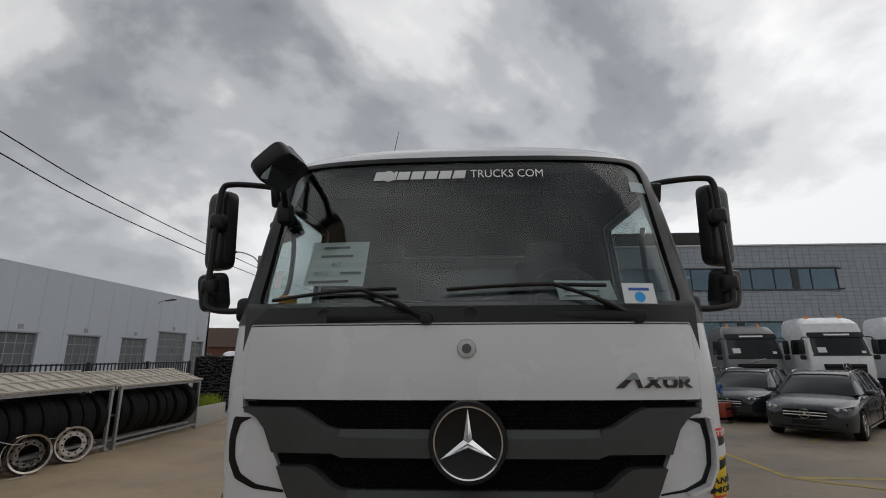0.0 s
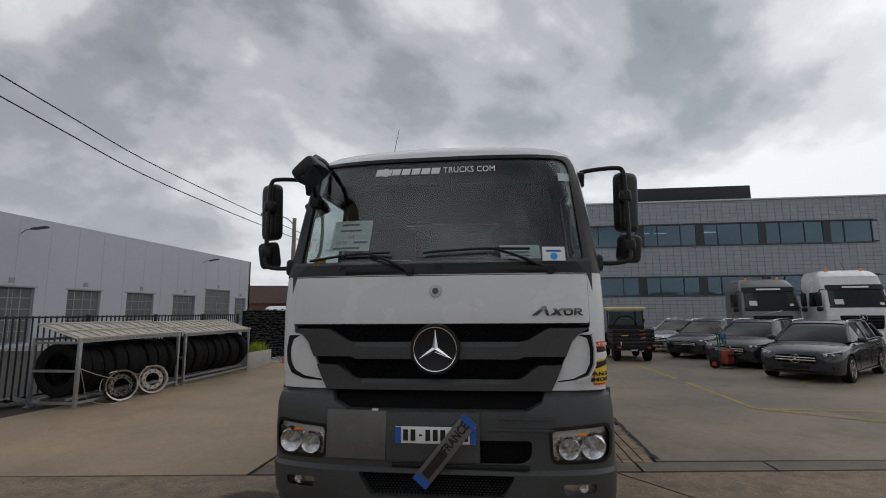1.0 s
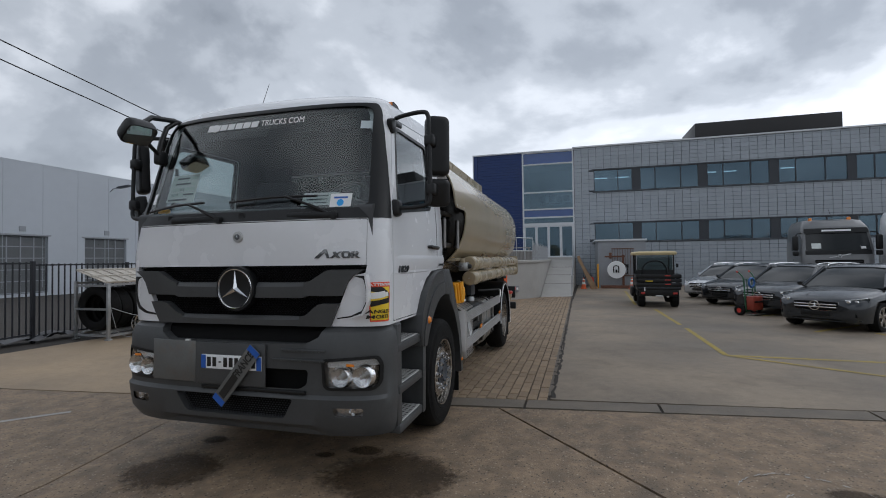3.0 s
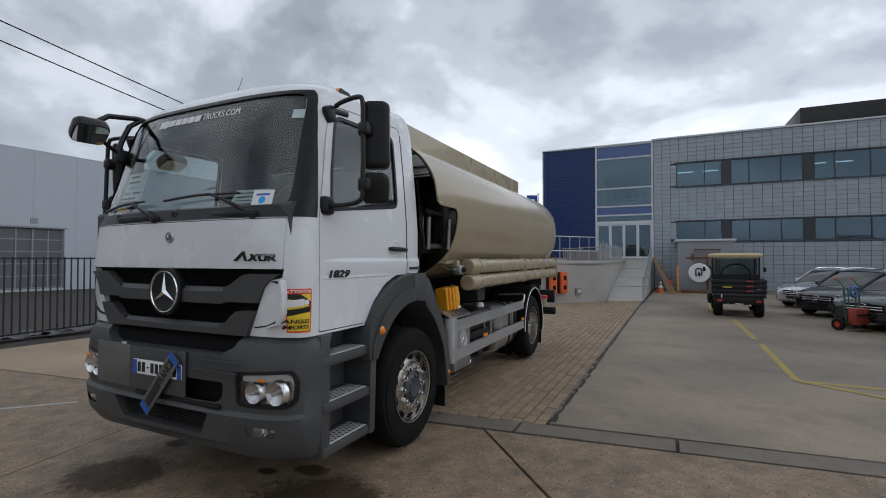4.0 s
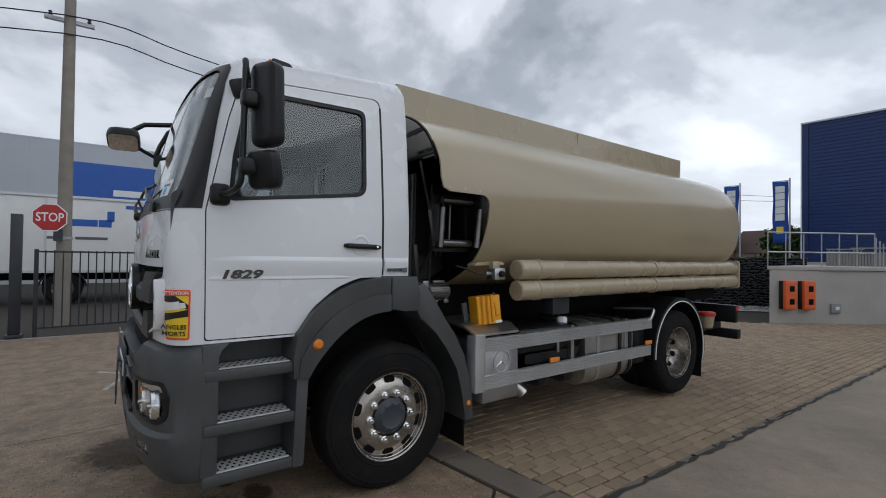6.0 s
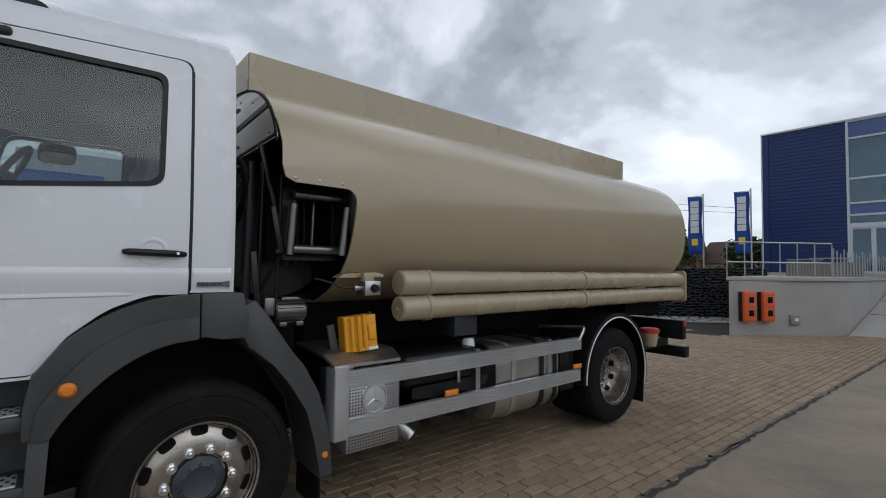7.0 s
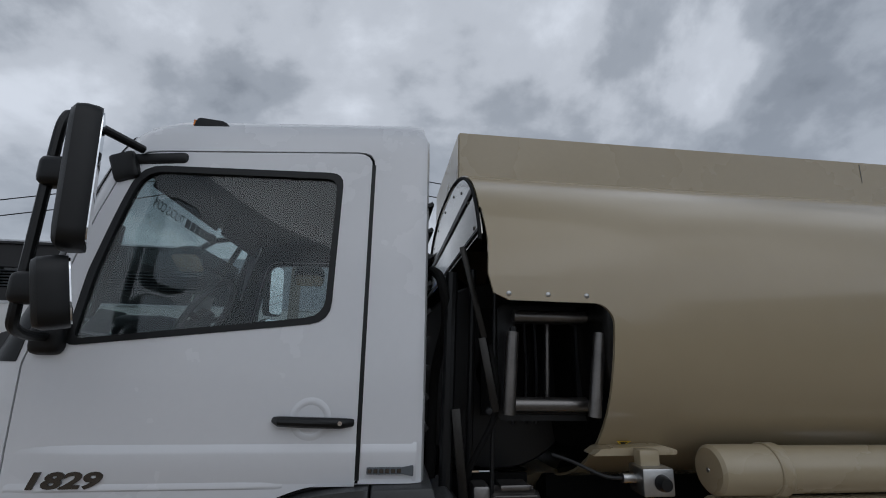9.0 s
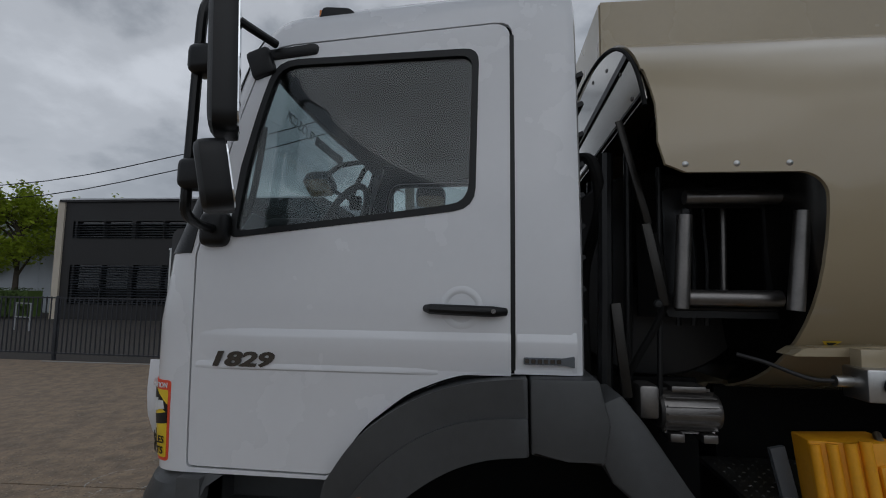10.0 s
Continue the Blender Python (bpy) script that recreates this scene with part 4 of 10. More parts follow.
for y, z in ((23.1, 6.75), (40.4, 6.75), (6.0, 6.75), (-4, 6.75)):
    w = thing("wall_lamp", "grey floodlight on a short wall arm", "lamp", (FX, y, z), group="factory wall lamps", world_coords=True)
    part("arm", pipe(B(), [(FX, y, z - 0.25), (FX + 0.3, y, z - 0.05), (FX + 0.7, y + 0.05, z)], 0.035), RENDER_G, w)
    part("lamp_head", box(B(), (FX + 1.1, y + 0.1, z + 0.06), (0.9, 0.34, 0.12), pose(0, 0, 0, 0, -8, 8), bevel=0.04), DFRAME, w)
part("blue_sign", box(B(), (FX + 0.05, 2.6, 5.45), (0.06, 4.2, 2.1)), STICK_B, fac, "plain blue sign board on the wall", smooth=0)
part("sign_figure", box(B(), (FX + 0.09, 3.3, 4.95), (0.02, 1.5, 0.35)), STICK_W, fac, smooth=0)

# dark office across the street
DX = -22.0
dko = thing("dark_office", "two-storey dark brown office with louvred window bands", "building", (-27, -5, 0), world_coords=True)
y0, y1 = -21.8, 6.0
hb = [(y0 + 0.8, -6.0, lo, hi) for lo, hi in ((0.85, 3.15), (4.70, 5.72))]
bmw = wall_with_openings(y0, -6.0, -0.3, 6.95, 0.0, 0.3, hb)
RotY = Matrix(((0, -1, 0, 0), (1, 0, 0, 0), (0, 0, 1, 0), (0, 0, 0, 1)))
bmw.transform(Matrix.Translation((DX, 0, 0)) @ RotY)
part("wall", bmw, DARKBLD, dko)
part("gable_wall", box(B(), (DX - 6.0, y0 - 0.15, 3.3), (12.0, 0.30, 7.3)), CREAM, dko, "cream rendered gable wall")
part("gable_return", box(B(), (DX + 0.05, y0 - 0.1, 3.3), (0.12, 0.42, 7.3)), CREAM, dko)
part("end_wall", box(B(), (DX - 6.0, -5.85, 3.3), (12.0, 0.3, 7.2)), DARKBLD, dko)
part("back_wall", box(B(), (DX - 12.0, -13.9, 3.3), (0.3, 15.8, 7.2)), DARKBLD, dko)
part("roof", box(B(), (DX - 6, -13.9, 6.92), (12.3, 16.2, 0.12)), DARKBLD, dko)
part("coping", box(B(), (DX - 0.05, -13.9, 7.02), (0.4, 16.2, 0.08)), WFRAME, dko)
part("inner_floor", box(B(), (DX - 6, -13.9, 3.9), (11.4, 15.4, 0.2)), ROOM, dko)
part("inner_wall", box(B(), (DX - 5, -13.9, 3.4), (0.2, 15.4, 6.8)), ROOM, dko)
for lo, hi in ((0.85, 3.15), (4.70, 5.72)):
    yy = y0 + 0.8
    n = 8
    st = (-6.0 - yy) / n
    for i in range(n):
        part("pane", box(B(), (DX - 0.2, yy + (i + 0.5) * st, (lo + hi) / 2), (0.02, st - 0.1, hi - lo)), DKGLASS, dko, smooth=0)
        part("mullion", box(B(), (DX - 0.1, yy + i * st, (lo + hi) / 2), (0.2, 0.10 if i % 2 else 0.26, hi - lo)), DARKBLD, dko, smooth=0)
    k = int((hi - lo) / 0.15)
    for i in range(k):
        part("louvre", box(B(), (DX + 0.06, (yy - 6.0) / 2, lo + 0.08 + i * 0.15), (0.10, -6.0 - yy, 0.028), pose(0, 0, 0, 0, 25)), DFRAME, dko, smooth=0)

# ---- the tank truck ----
TABLE = [  # z, front at the middle, half width
    (1.168, 2.185, 1.165), (1.40, 2.165, 1.170), (1.70, 2.160, 1.172), (1.95, 2.170, 1.170), (2.05, 2.195, 1.163), (2.22, 2.240, 1.150),
    (2.45, 2.300, 1.130), (2.65, 2.352, 1.108), (2.80, 2.395, 1.085), (2.88, 2.428, 1.060), (2.93, 2.470, 1.032), (2.965, 2.530, 0.990), (2.985, 2.610, 0.930), (2.997, 2.72, 0.85)]


def lerp_table(z):
    zs = [r[0] for r in TABLE]
    return tuple(float(np.interp(z, zs, [r[k] for r in TABLE])) for k in (1, 2))


def lean(p):
    """The roof rises towards the rear."""
    x, y, z = p
    k = min(max((z - 2.55) / 0.40, 0), 1)
    k = k * k * (3 - 2 * k)
    crown = 0.045 * (1 - (x / 1.1) ** 2) * min(max((z - 2.9) / 0.09, 0), 1)
    return (x, y, z + 0.080 * k * min(max((y - 2.5) / 1.3, 0), 1) + crown)


def outline(yf, w, back, D=0.29, n=3.4, half=26):
    pts = []
    for i in range(half + 1):
        a = (i / half) * math.pi / 2
        x = w * math.sin(a) ** (2 / n)
        y = yf + D * (1 - math.cos(a) ** (2 / n)) + 0.02 * (x / w) ** 2
        pts.append((x, y))
    for k in range(1, 7):
        pts.append((w, pts[half][1] + (back - 0.05 - pts[half][1]) * k / 6))
    pts += [(w - 0.015, back - 0.012), (w - 0.05, back), (w * 0.5, back)]
    left = [(-x, y) for x, y in pts[1:]][::-1]
    return pts + [(0.0, back)] + left


def boxy(z):
    """The corners are tighter low down."""
    return 3.4 + 1.7 * min(max((2.15 - z) / 0.5, 0), 1)


def cab_solid(off, bottom=None, back=3.832):
    """The cab's outer form, moved inwards by off."""
    bm = B()
    rings = []
    zs = [r[0] for r in TABLE]
    if bottom is not None:
        zs = [bottom] + [z for z in zs if z > bottom + 0.01]
    for z in zs:
        yf, w = lerp_table(z)
        zz = z - off if z > 2.9 else z
        rings.append([lean((x, y, zz)) for x, y in outline(yf + off, w - off, back - off - (0.02 if z > 2.9 else 0), n=boxy(z))])
    last = outline(yf + off, w - off, back - off - 0.02)
    for k, dz in ((0.75, 0.004), (0.5, 0.006), (0.25, 0.007), (0.06, 0.0075)):
        rings.append([lean((x * k, 3.3 + (y - 3.3) * k, zz + dz)) for x, y in last])
    ring_strip(bm, rings, True, True)
    return bm


SHELLS = {}


def shell(out, inn, bottom=None):
    """Hollow cab skin between two offsets."""
    key = (out, inn)
    if key not in SHELLS:
        SHELLS[key] = carve(cab_solid(out, bottom), cab_solid(inn, (bottom or 1.168) - 0.3))
    return SHELLS[key].copy()


def side_prism(poly, x0=0.5, x1=1.6):
    return prism(B(), poly, "x", x0, x1)


def front_prism(poly, y0=1.4, y1=2.75):
    return prism(B(), poly, "y", y0, y1)


truck = thing("tank_truck", "white two-axle truck with a beige fuel tank body and grey bumper", "truck", (0, 5.9, 0), world_coords=True)

DOOR = rpoly([(2.422, 1.185), (2.412, 1.95), (2.47, 2.22), (2.535, 2.52), (2.615, 2.80), (3.592, 2.865), (3.592, 1.548), (3.40, 1.535), (3.224, 1.465), (3.067, 1.344), (2.952, 1.180)], [0.02, 0.02, 0, 0, 0.10, 0.07, 0.0, 0.08, 0.05, 0.05, 0.02])
DOOR_IN = rpoly([(2.429, 1.192), (2.419, 1.95), (2.477, 2.22), (2.542, 2.52), (2.620, 2.793), (3.582, 2.857), (3.582, 1.555), (3.40, 1.542), (3.228, 1.473), (3.073, 1.352), (2.958, 1.187)], [0.02, 0.02, 0, 0, 0.10, 0.07, 0.0, 0.08, 0.05, 0.05, 0.02])
SEAL = rpoly([(2.535, 2.012), (2.56, 2.29), (2.615, 2.56), (2.66, 2.735), (3.465, 2.752), (3.455, 2.12), (3.30, 2.10)], [0.04, 0, 0.05, 0.09, 0.06, 0.15, 0.10])
PANE = rpoly([(2.562, 2.038), (2.588, 2.29), (2.640, 2.56), (2.680, 2.708), (3.440, 2.722), (3.430, 2.145), (3.29, 2.125)], [0.03, 0, 0.05, 0.08, 0.05, 0.13, 0.09])
SURR = [(1.8, 1.957), (2.396, 1.957), (2.436, 2.22), (2.482, 2.52), (2.530, 2.76), (2.562, 2.86), (2.565, 2.902), (1.8, 2.902)]
SCREEN = rpoly([(1.038, 2.036), (0.985, 2.868), (-0.985, 2.868), (-1.038, 2.036)], [0.07, 0.09, 0.09, 0.07])
SCREEN_B = rpoly([(1.048, 2.026), (0.995, 2.878), (-0.995, 2.878), (-1.048, 2.026)], [0.07, 0.09, 0.09, 0.07])
BONNET = rpoly([(1.045, 1.945), (1.042, 1.614), (-1.042, 1.614), (-1.045, 1.945)], 0.012, 2)
BONNET_O = rpoly([(1.0475, 1.951), (1.0445, 1.606), (-1.0445, 1.606), (-1.0475, 1.951)], 0.012, 2)
GRILLE = sym([(1.048, 1.612), (1.035, 1.555), (0.955, 1.540), (0.915, 1.49), (0.865, 1.37), (0.81, 1.25), (0.762, 1.15)])

body = shell(0.0, 0.045)
for cutter in (side_prism(DOOR), side_prism(DOOR, -1.6, -0.5), prism(B(), SURR, "x", -1.6, 1.6), front_prism(BONNET_O, 1.8, 2.45), front_prism(GRILLE, 1.8, 2.45)):
    body = carve(body, cutter)
rearwin = prism(B(), rpoly([(0.72, 2.25), (0.72, 2.62), (-0.72, 2.62), (-0.72, 2.25)], 0.06), "y", 3.6, 4.0)
body = carve(body, rearwin)
# arch cut of the rear lower corner
body = carve(body, prism(B(), [(2.952, 1.0), (2.952, 1.18), (3.067, 1.344), (3.224, 1.465), (3.40, 1.535), (3.60, 1.548), (3.9, 1.548), (3.9, 1.0)], "x", -1.6, 1.6))
cab = part("cab", body, WHITE, truck, "white lacquered cab shell", smooth=32)
surround = carve(shell(-0.004, 0.03), prism(B(), SURR, "x", -1.6, 1.6), "INTERSECT")
surround = carve(surround, front_prism(SCREEN))
part("windscreen_surround", surround, BLACKPL, cab, "black pillar and cowl trim", smooth=32)
ws = carve(shell(0.006, 0.014), front_prism(SCREEN_B), "INTERSECT")
scr = part("windscreen", ws, GLASS, cab, "clear windscreen with stickers", smooth=32)
scr.visible_shadow = False
bon = part("bonnet_flap", carve(shell(-0.002, 0.04), front_prism(BONNET, 1.8, 2.45), "INTERSECT"), WHITE, cab, smooth=32)
for i in range(9):
    part("rear_louvre", box(B(), (0.86, 3.838, 1.72 + i * 0.115), (0.44, 0.028, 0.016), pose(0, 0, 0, 28)), BLACKPL, cab, smooth=0)
part("rear_window", box(B(), (0, 3.81, 2.435), (1.40, 0.01, 0.34)), TINT, cab, smooth=0)


def make_door(sgn):
    x0, x1 = (0.5, 1.6) if sgn > 0 else (-1.6, -0.5)
    skin = carve(shell(0.0, 0.05), side_prism(DOOR_IN, x0, x1), "INTERSECT")
    skin = carve(skin, side_prism(SEAL, x0, x1))
    d = part("door", skin, WHITE, truck, "white cab door", smooth=32)
    seal = carve(shell(-0.003, 0.03), side_prism(SEAL, x0, x1), "INTERSECT")
    seal = carve(seal, side_prism(PANE, x0, x1))
    part("window_seal", seal, BLACKPL, d, smooth=32)
    g = part("window_pane", carve(shell(0.008, 0.014), side_prism(PANE, x0, x1), "INTERSECT"), SIDEGL, d, smooth=32)
    g.visible_shadow = False
    s = sgn
    # pull handle in its dish
    bm = B()
    lathe(bm, [(0.050, 0.0), (0.057, 0.0028), (0.066, 0.003), (0.078, -0.001)], (s * 1.1715, 3.41, 1.768), (s, 0, 0), 32)
    part("handle_dish", bm, WHITE, d, smooth=60)
    bm = B()
    pipe(bm, [(s * 1.172, 3.285, 1.765), (s * 1.196, 3.305, 1.764), (s * 1.200, 3.40, 1.761), (s * 1.198, 3.52, 1.758), (s * 1.172, 3.562, 1.757)], [0.013, 0.018, 0.019, 0.019, 0.014], 10)
    h = part("door_handle", bm, BLACKPL, d, "black door handle")
    part("lock_barrel", cyl(B(), (s * 1.21, 3.52, 1.760), (s * 1.219, 3.52, 1.760), 0.008, seg=12), CHROME, h)
    return d


door_l, door_r = make_door(1), make_door(-1)
# crease and step in the flank
for s in (1, -1):
    bm = B()
    rings = []
    for y in np.linspace(2.44, 3.58, 24):
        d = 0.012 * min(1, (y - 2.44) / 0.25)
        rings.append([(s * (1.169), y, 1.69), (s * (1.171 + d * 0.9), y, 1.662), (s * (1.171 + d), y, 1.652), (s * (1.171 + d * 0.75), y, 1.60), (s * 1.169, y, 1.54)])
    ring_strip(bm, rings, False, False)
    part("flank_crease", bm, WHITE, door_l if s > 0 else door_r)
    bm = B()
    rings = []
    for y in np.linspace(2.44, 3.33, 14):
        d = 0.005 * min(1, (y - 2.43) / 0.06, (3.345 - y) / 0.10)
        rings.append([(s * 1.1695, y, 1.570), (s * (1.171 + d), y, 1.548), (s * (1.171 + d), y, 1.541), (s * 1.1685, y, 1.532)])
    ring_strip(bm, rings, False, False)
    part("flank_fold", bm, WHITE, door_l if s > 0 else door_r)
    bm = B()
    rings = []
    for y in np.linspace(3.60, 3.80, 6):
        d = 0.011
        rings.append([(s * 1.169, y, 1.69), (s * (1.171 + d * 0.9), y, 1.662), (s * (1.171 + d), y, 1.652), (s * (1.171 + d * 0.7), y, 1.60), (s * 1.169, y, 1.555)])
    ring_strip(bm, rings, False, False)
    part("flank_crease", bm, WHITE, cab)
# dark gap round the doors
for s in (1, -1):
    xx = (0.5, 1.6) if s > 0 else (-1.6, -0.5)
    ring = carve(carve(shell(0.016, 0.043), side_prism(DOOR, *xx), "INTERSECT"), side_prism(DOOR_IN, *xx))
    part("door_gap", ring, DARK, cab, smooth=0)
    part("door_rubber", carve(shell(-0.001, 0.03), side_prism([(3.579, 1.56), (3.579, 2.80), (3.5955, 2.80), (3.5955, 1.56)], *xx), "INTERSECT"), BLACKPL, cab, smooth=32)

# model numerals on the door, badge on the rear post
part("model_number", lettering("1829", 0.070, side_m(1.178, 2.612, 1.571), 0.006, squash=1.72, slant=0.22, bold=0.0028), DCHROME, door_l, "chrome raised numerals")
bm = prism(B(), rpoly([(3.622, 1.583), (3.622, 1.606), (3.752, 1.606), (3.79, 1.613), (3.79, 1.575), (3.752, 1.583)], 0.004), "x", 1.17, 1.186, 0.001, 1)
part("tail_badge", bm, INK, cab, "small dark and chrome badge")
for i in range(6):
    part("badge_mark", box(B(), (1.187, 3.633 + i * 0.021, 1.5945), (0.003, 0.014, 0.014), bevel=0.001, seg=1), DCHROME, cab)

# seats, wheel and dash seen through the glass
def cab_seat(x):
    st = part("seat", box(B(), (x, 3.22, 1.86), (0.50, 0.50, 0.14), bevel=0.05, seg=3), SEAT, truck, "dark cloth cab seat")
    bk = B()
    box(bk, (x, 3.50, 2.20), (0.48, 0.13, 0.62), pose(0, 0, 0, -8), bevel=0.05, seg=3)
    part("backrest", bk, SEAT, st)
    part("headrest", box(B(), (x, 3.56, 2.58), (0.30, 0.10, 0.18), bevel=0.04, seg=3), SEAT, st)
    part("seat_base", box(B(), (x, 3.22, 1.62), (0.40, 0.42, 0.36), bevel=0.02), DASH, st)
cab_seat(0.62)
cab_seat(-0.62)
bm = B()
prism(bm, rpoly([(2.25, 1.60), (2.25, 2.055), (2.36, 2.075), (2.58, 2.06), (2.72, 1.98), (2.74, 1.6)], [0, 0.03, 0.05, 0.06, 0.05, 0]), "x", -1.08, 1.08)
part("dashboard", bm, DASH, cab, "dark grey dashboard", smooth=40)
bm = B()
box(bm, (0.60, 2.60, 2.10), (0.44, 0.24, 0.10), bevel=0.04, seg=3)
part("instrument_hood", bm, DASH, cab)
whl = B()
c = Vector((0.60, 2.78, 2.13))
R = Matrix.Translation(c) @ pose(0, 0, 0, 62, 0, 0)
ringp = [R @ Vector((0.225 * math.cos(a), 0.225 * math.sin(a), 0)) for a in np.linspace(0, 2 * math.pi, 41)]
pipe(whl, ringp, 0.016, 8, False)
for a in (0.2, 2.94, 4.71):
    pipe(whl, [R @ Vector((0, 0, 0.0)), R @ Vector((0.22 * math.cos(a), 0.22 * math.sin(a), 0))], 0.014, 8)
cyl(whl, R @ Vector((0, 0, -0.02)), R @ Vector((0, 0, 0.03)), 0.07, seg=20)
part("steering_wheel", whl, DASH, cab, "dark steering wheel")
cabfloor = B()
box(cabfloor, (0, 3.02, 1.46), (2.2, 1.5, 0.06))
part("cab_floor", cabfloor, DARK, cab, smooth=0)
lining = shell(0.047, 0.056)
for cutter in (front_prism(SCREEN_B), side_prism(SEAL), side_prism(SEAL, -1.6, -0.5), front_prism(GRILLE, 1.8, 2.6), prism(B(), [(1.0, 1.0), (1.0, 1.5), (4.2, 1.5), (4.2, 1.0)], "x", -1.6, 1.6), prism(B(), rpoly([(0.72, 2.25), (0.72, 2.62), (-0.72, 2.62), (-0.72, 2.25)], 0.06), "y", 3.6, 4.0)):
    lining = carve(lining, cutter)
part("cab_lining", lining, TRIMG, cab, "grey inner lining", smooth=32)
for s in (-1, 1):
    bm = B()
    box(bm, (s * 0.45, 2.62, 2.80), (0.80, 0.02, 0.16), pose(0, 0, 0, -20), bevel=0.008)
    part("sun_visor", bm, TRIMG, cab)
    bm = B()
    box(bm, (s * 1.085, 3.02, 1.72), (0.04, 1.05, 0.60), bevel=0.01)
    part("door_lining", bm, TRIMG, door_l if s > 0 else door_r)
    pipe(bm := B(), smooth_path([(s * 1.0, 2.50, 2.12), (s * 0.98, 2.52, 2.20), (s * 0.98, 2.55, 2.40), (s * 1.0, 2.57, 2.50)]), 0.014)
    part("grab_handle", bm, TRIMG, cab)
cyl(bm := B(), (-0.92, 2.36, 2.07), (-0.92, 2.36, 2.11), 0.045, seg=16)
part("beacon_knob", bm, YELLOWPL, cab, "small yellow round object on the dash")

# grille
gb = carve(shell(0.035, 0.06), front_prism(sym([(1.04, 1.607), (1.03, 1.56), (0.95, 1.54), (0.865, 1.37), (0.81, 1.25), (0.765, 1.17)]), 1.8, 2.5), "INTERSECT")
grille = part("grille", gb, DARK, truck, "dark honeycomb radiator grille with grey bars", smooth=32)
upper = [(1.034, 1.580), (0.775, 1.580), (0.735, 1.565), (0.630, 1.502), (0.575, 1.489)]
upper = upper + [(-x, z) for x, z in upper[::-1]] + [(-0.955, 1.535), (-0.915, 1.490), (-0.872, 1.392), (-0.60, 1.392), (-0.555, 1.375), (0.555, 1.375), (0.60, 1.392), (0.872, 1.392), (0.915, 1.490), (0.955, 1.535)]
part("grille_bar", carve(carve(shell(-0.022, 0.04), front_prism(upper, 1.8, 2.5), "INTERSECT"), prism(B(), [(2.0, 1.452), (2.140, 1.452), (2.178, 1.495), (2.178, 1.6), (2.0, 1.6)], "x", -0.575, 0.575)), GREYPL, grille, "grey plastic grille bar", smooth=32)
lower = [(0.846, 1.335), (0.720, 1.335), (0.690, 1.330), (0.650, 1.305), (0.600, 1.262), (0.570, 1.245), (0.530, 1.238)]
lower = lower + [(-x, z) for x, z in lower[::-1]] + [(-0.81, 1.25), (-0.765, 1.155), (0.765, 1.155), (0.81, 1.25)]
part("grille_bar", carve(carve(shell(-0.026, 0.04), front_prism(lower, 1.8, 2.5), "INTERSECT"), prism(B(), [(2.0, 1.204), (2.150, 1.204), (2.188, 1.243), (2.188, 1.34), (2.0, 1.34)], "x", -0.53, 0.53)), GREYPL, grille, "grey plastic grille bar", smooth=32)
# honeycomb ribs in the two openings
bm = B()
for r in range(20):
    z = 1.252 + r * 0.0185
    for k in range(56):
        x = -0.76 + k * 0.0275 + (0.01375 if r % 2 else 0)
        lim = 0.60 + (z - 1.49) * 1.6 if z > 1.485 else (0.55 + (z - 1.238) * 1.2 if z < 1.375 else 0)
        if abs(x) > lim or z > 1.605:
            continue
        yf, w = lerp_table(z)
        y = yf + 0.29 * (1 - max(0.0, 1 - (abs(x) / w) ** 3.4) ** (1 / 3.4)) + 0.02 * (x / w) ** 2 + 0.022
        s, d = 0.0125, 0.0095
        q = [bm.verts.new(p) for p in ((x - s, y, z), (x, y, z + d), (x + s, y, z), (x, y, z - d))]
        o = [bm.verts.new(p) for p in ((x - s * 0.6, y - 0.008, z), (x, y - 0.008, z + d * 0.6), (x + s * 0.6, y - 0.008, z), (x, y - 0.008, z - d * 0.6))]
        for i in range(4):
            bm.faces.new((q[i], q[(i + 1) % 4], o[(i + 1) % 4], o[i]))
part("honeycomb", bm, BLACKPL, grille, kind="stuff", smooth=0)
# round star emblem
em = part("emblem", lathe(B(), [(0.0, -0.026), (0.140, -0.026), (0.150, -0.030), (0.168, -0.028), (0.172, -0.010), (0.170, 0.05), (0.0, 0.05)], (0, 2.150, 1.444), (0, 1, 0), 48), BLACKPL, grille, "black disc with a chrome ring and star")
part("emblem_ring", lathe(B(), [(0.140, -0.028), (0.143, -0.036), (0.149, -0.037), (0.152, -0.030), (0.140, -0.028)], (0, 2.150, 1.444), (0, 1, 0), 48), CHROME, em)


def star(c, r, y0, depth, w=0.16):
    bm = B()
    top = bm.verts.new((c[0], y0 - depth, c[1]))
    ring = []
    for k in range(6):
        a = math.pi / 2 + k * math.pi / 3
        q = r if k % 2 == 0 else r * w
        ring.append(bm.verts.new((c[0] + q * math.cos(a), y0, c[1] + q * math.sin(a))))
    for k in range(6):
        bm.faces.new((top, ring[k], ring[(k + 1) % 6]))
    bm.faces.new(ring)
    return bm


part("emblem_star", star((0, 1.444), 0.139, 2.122, 0.018), CHROME, em, smooth=0)
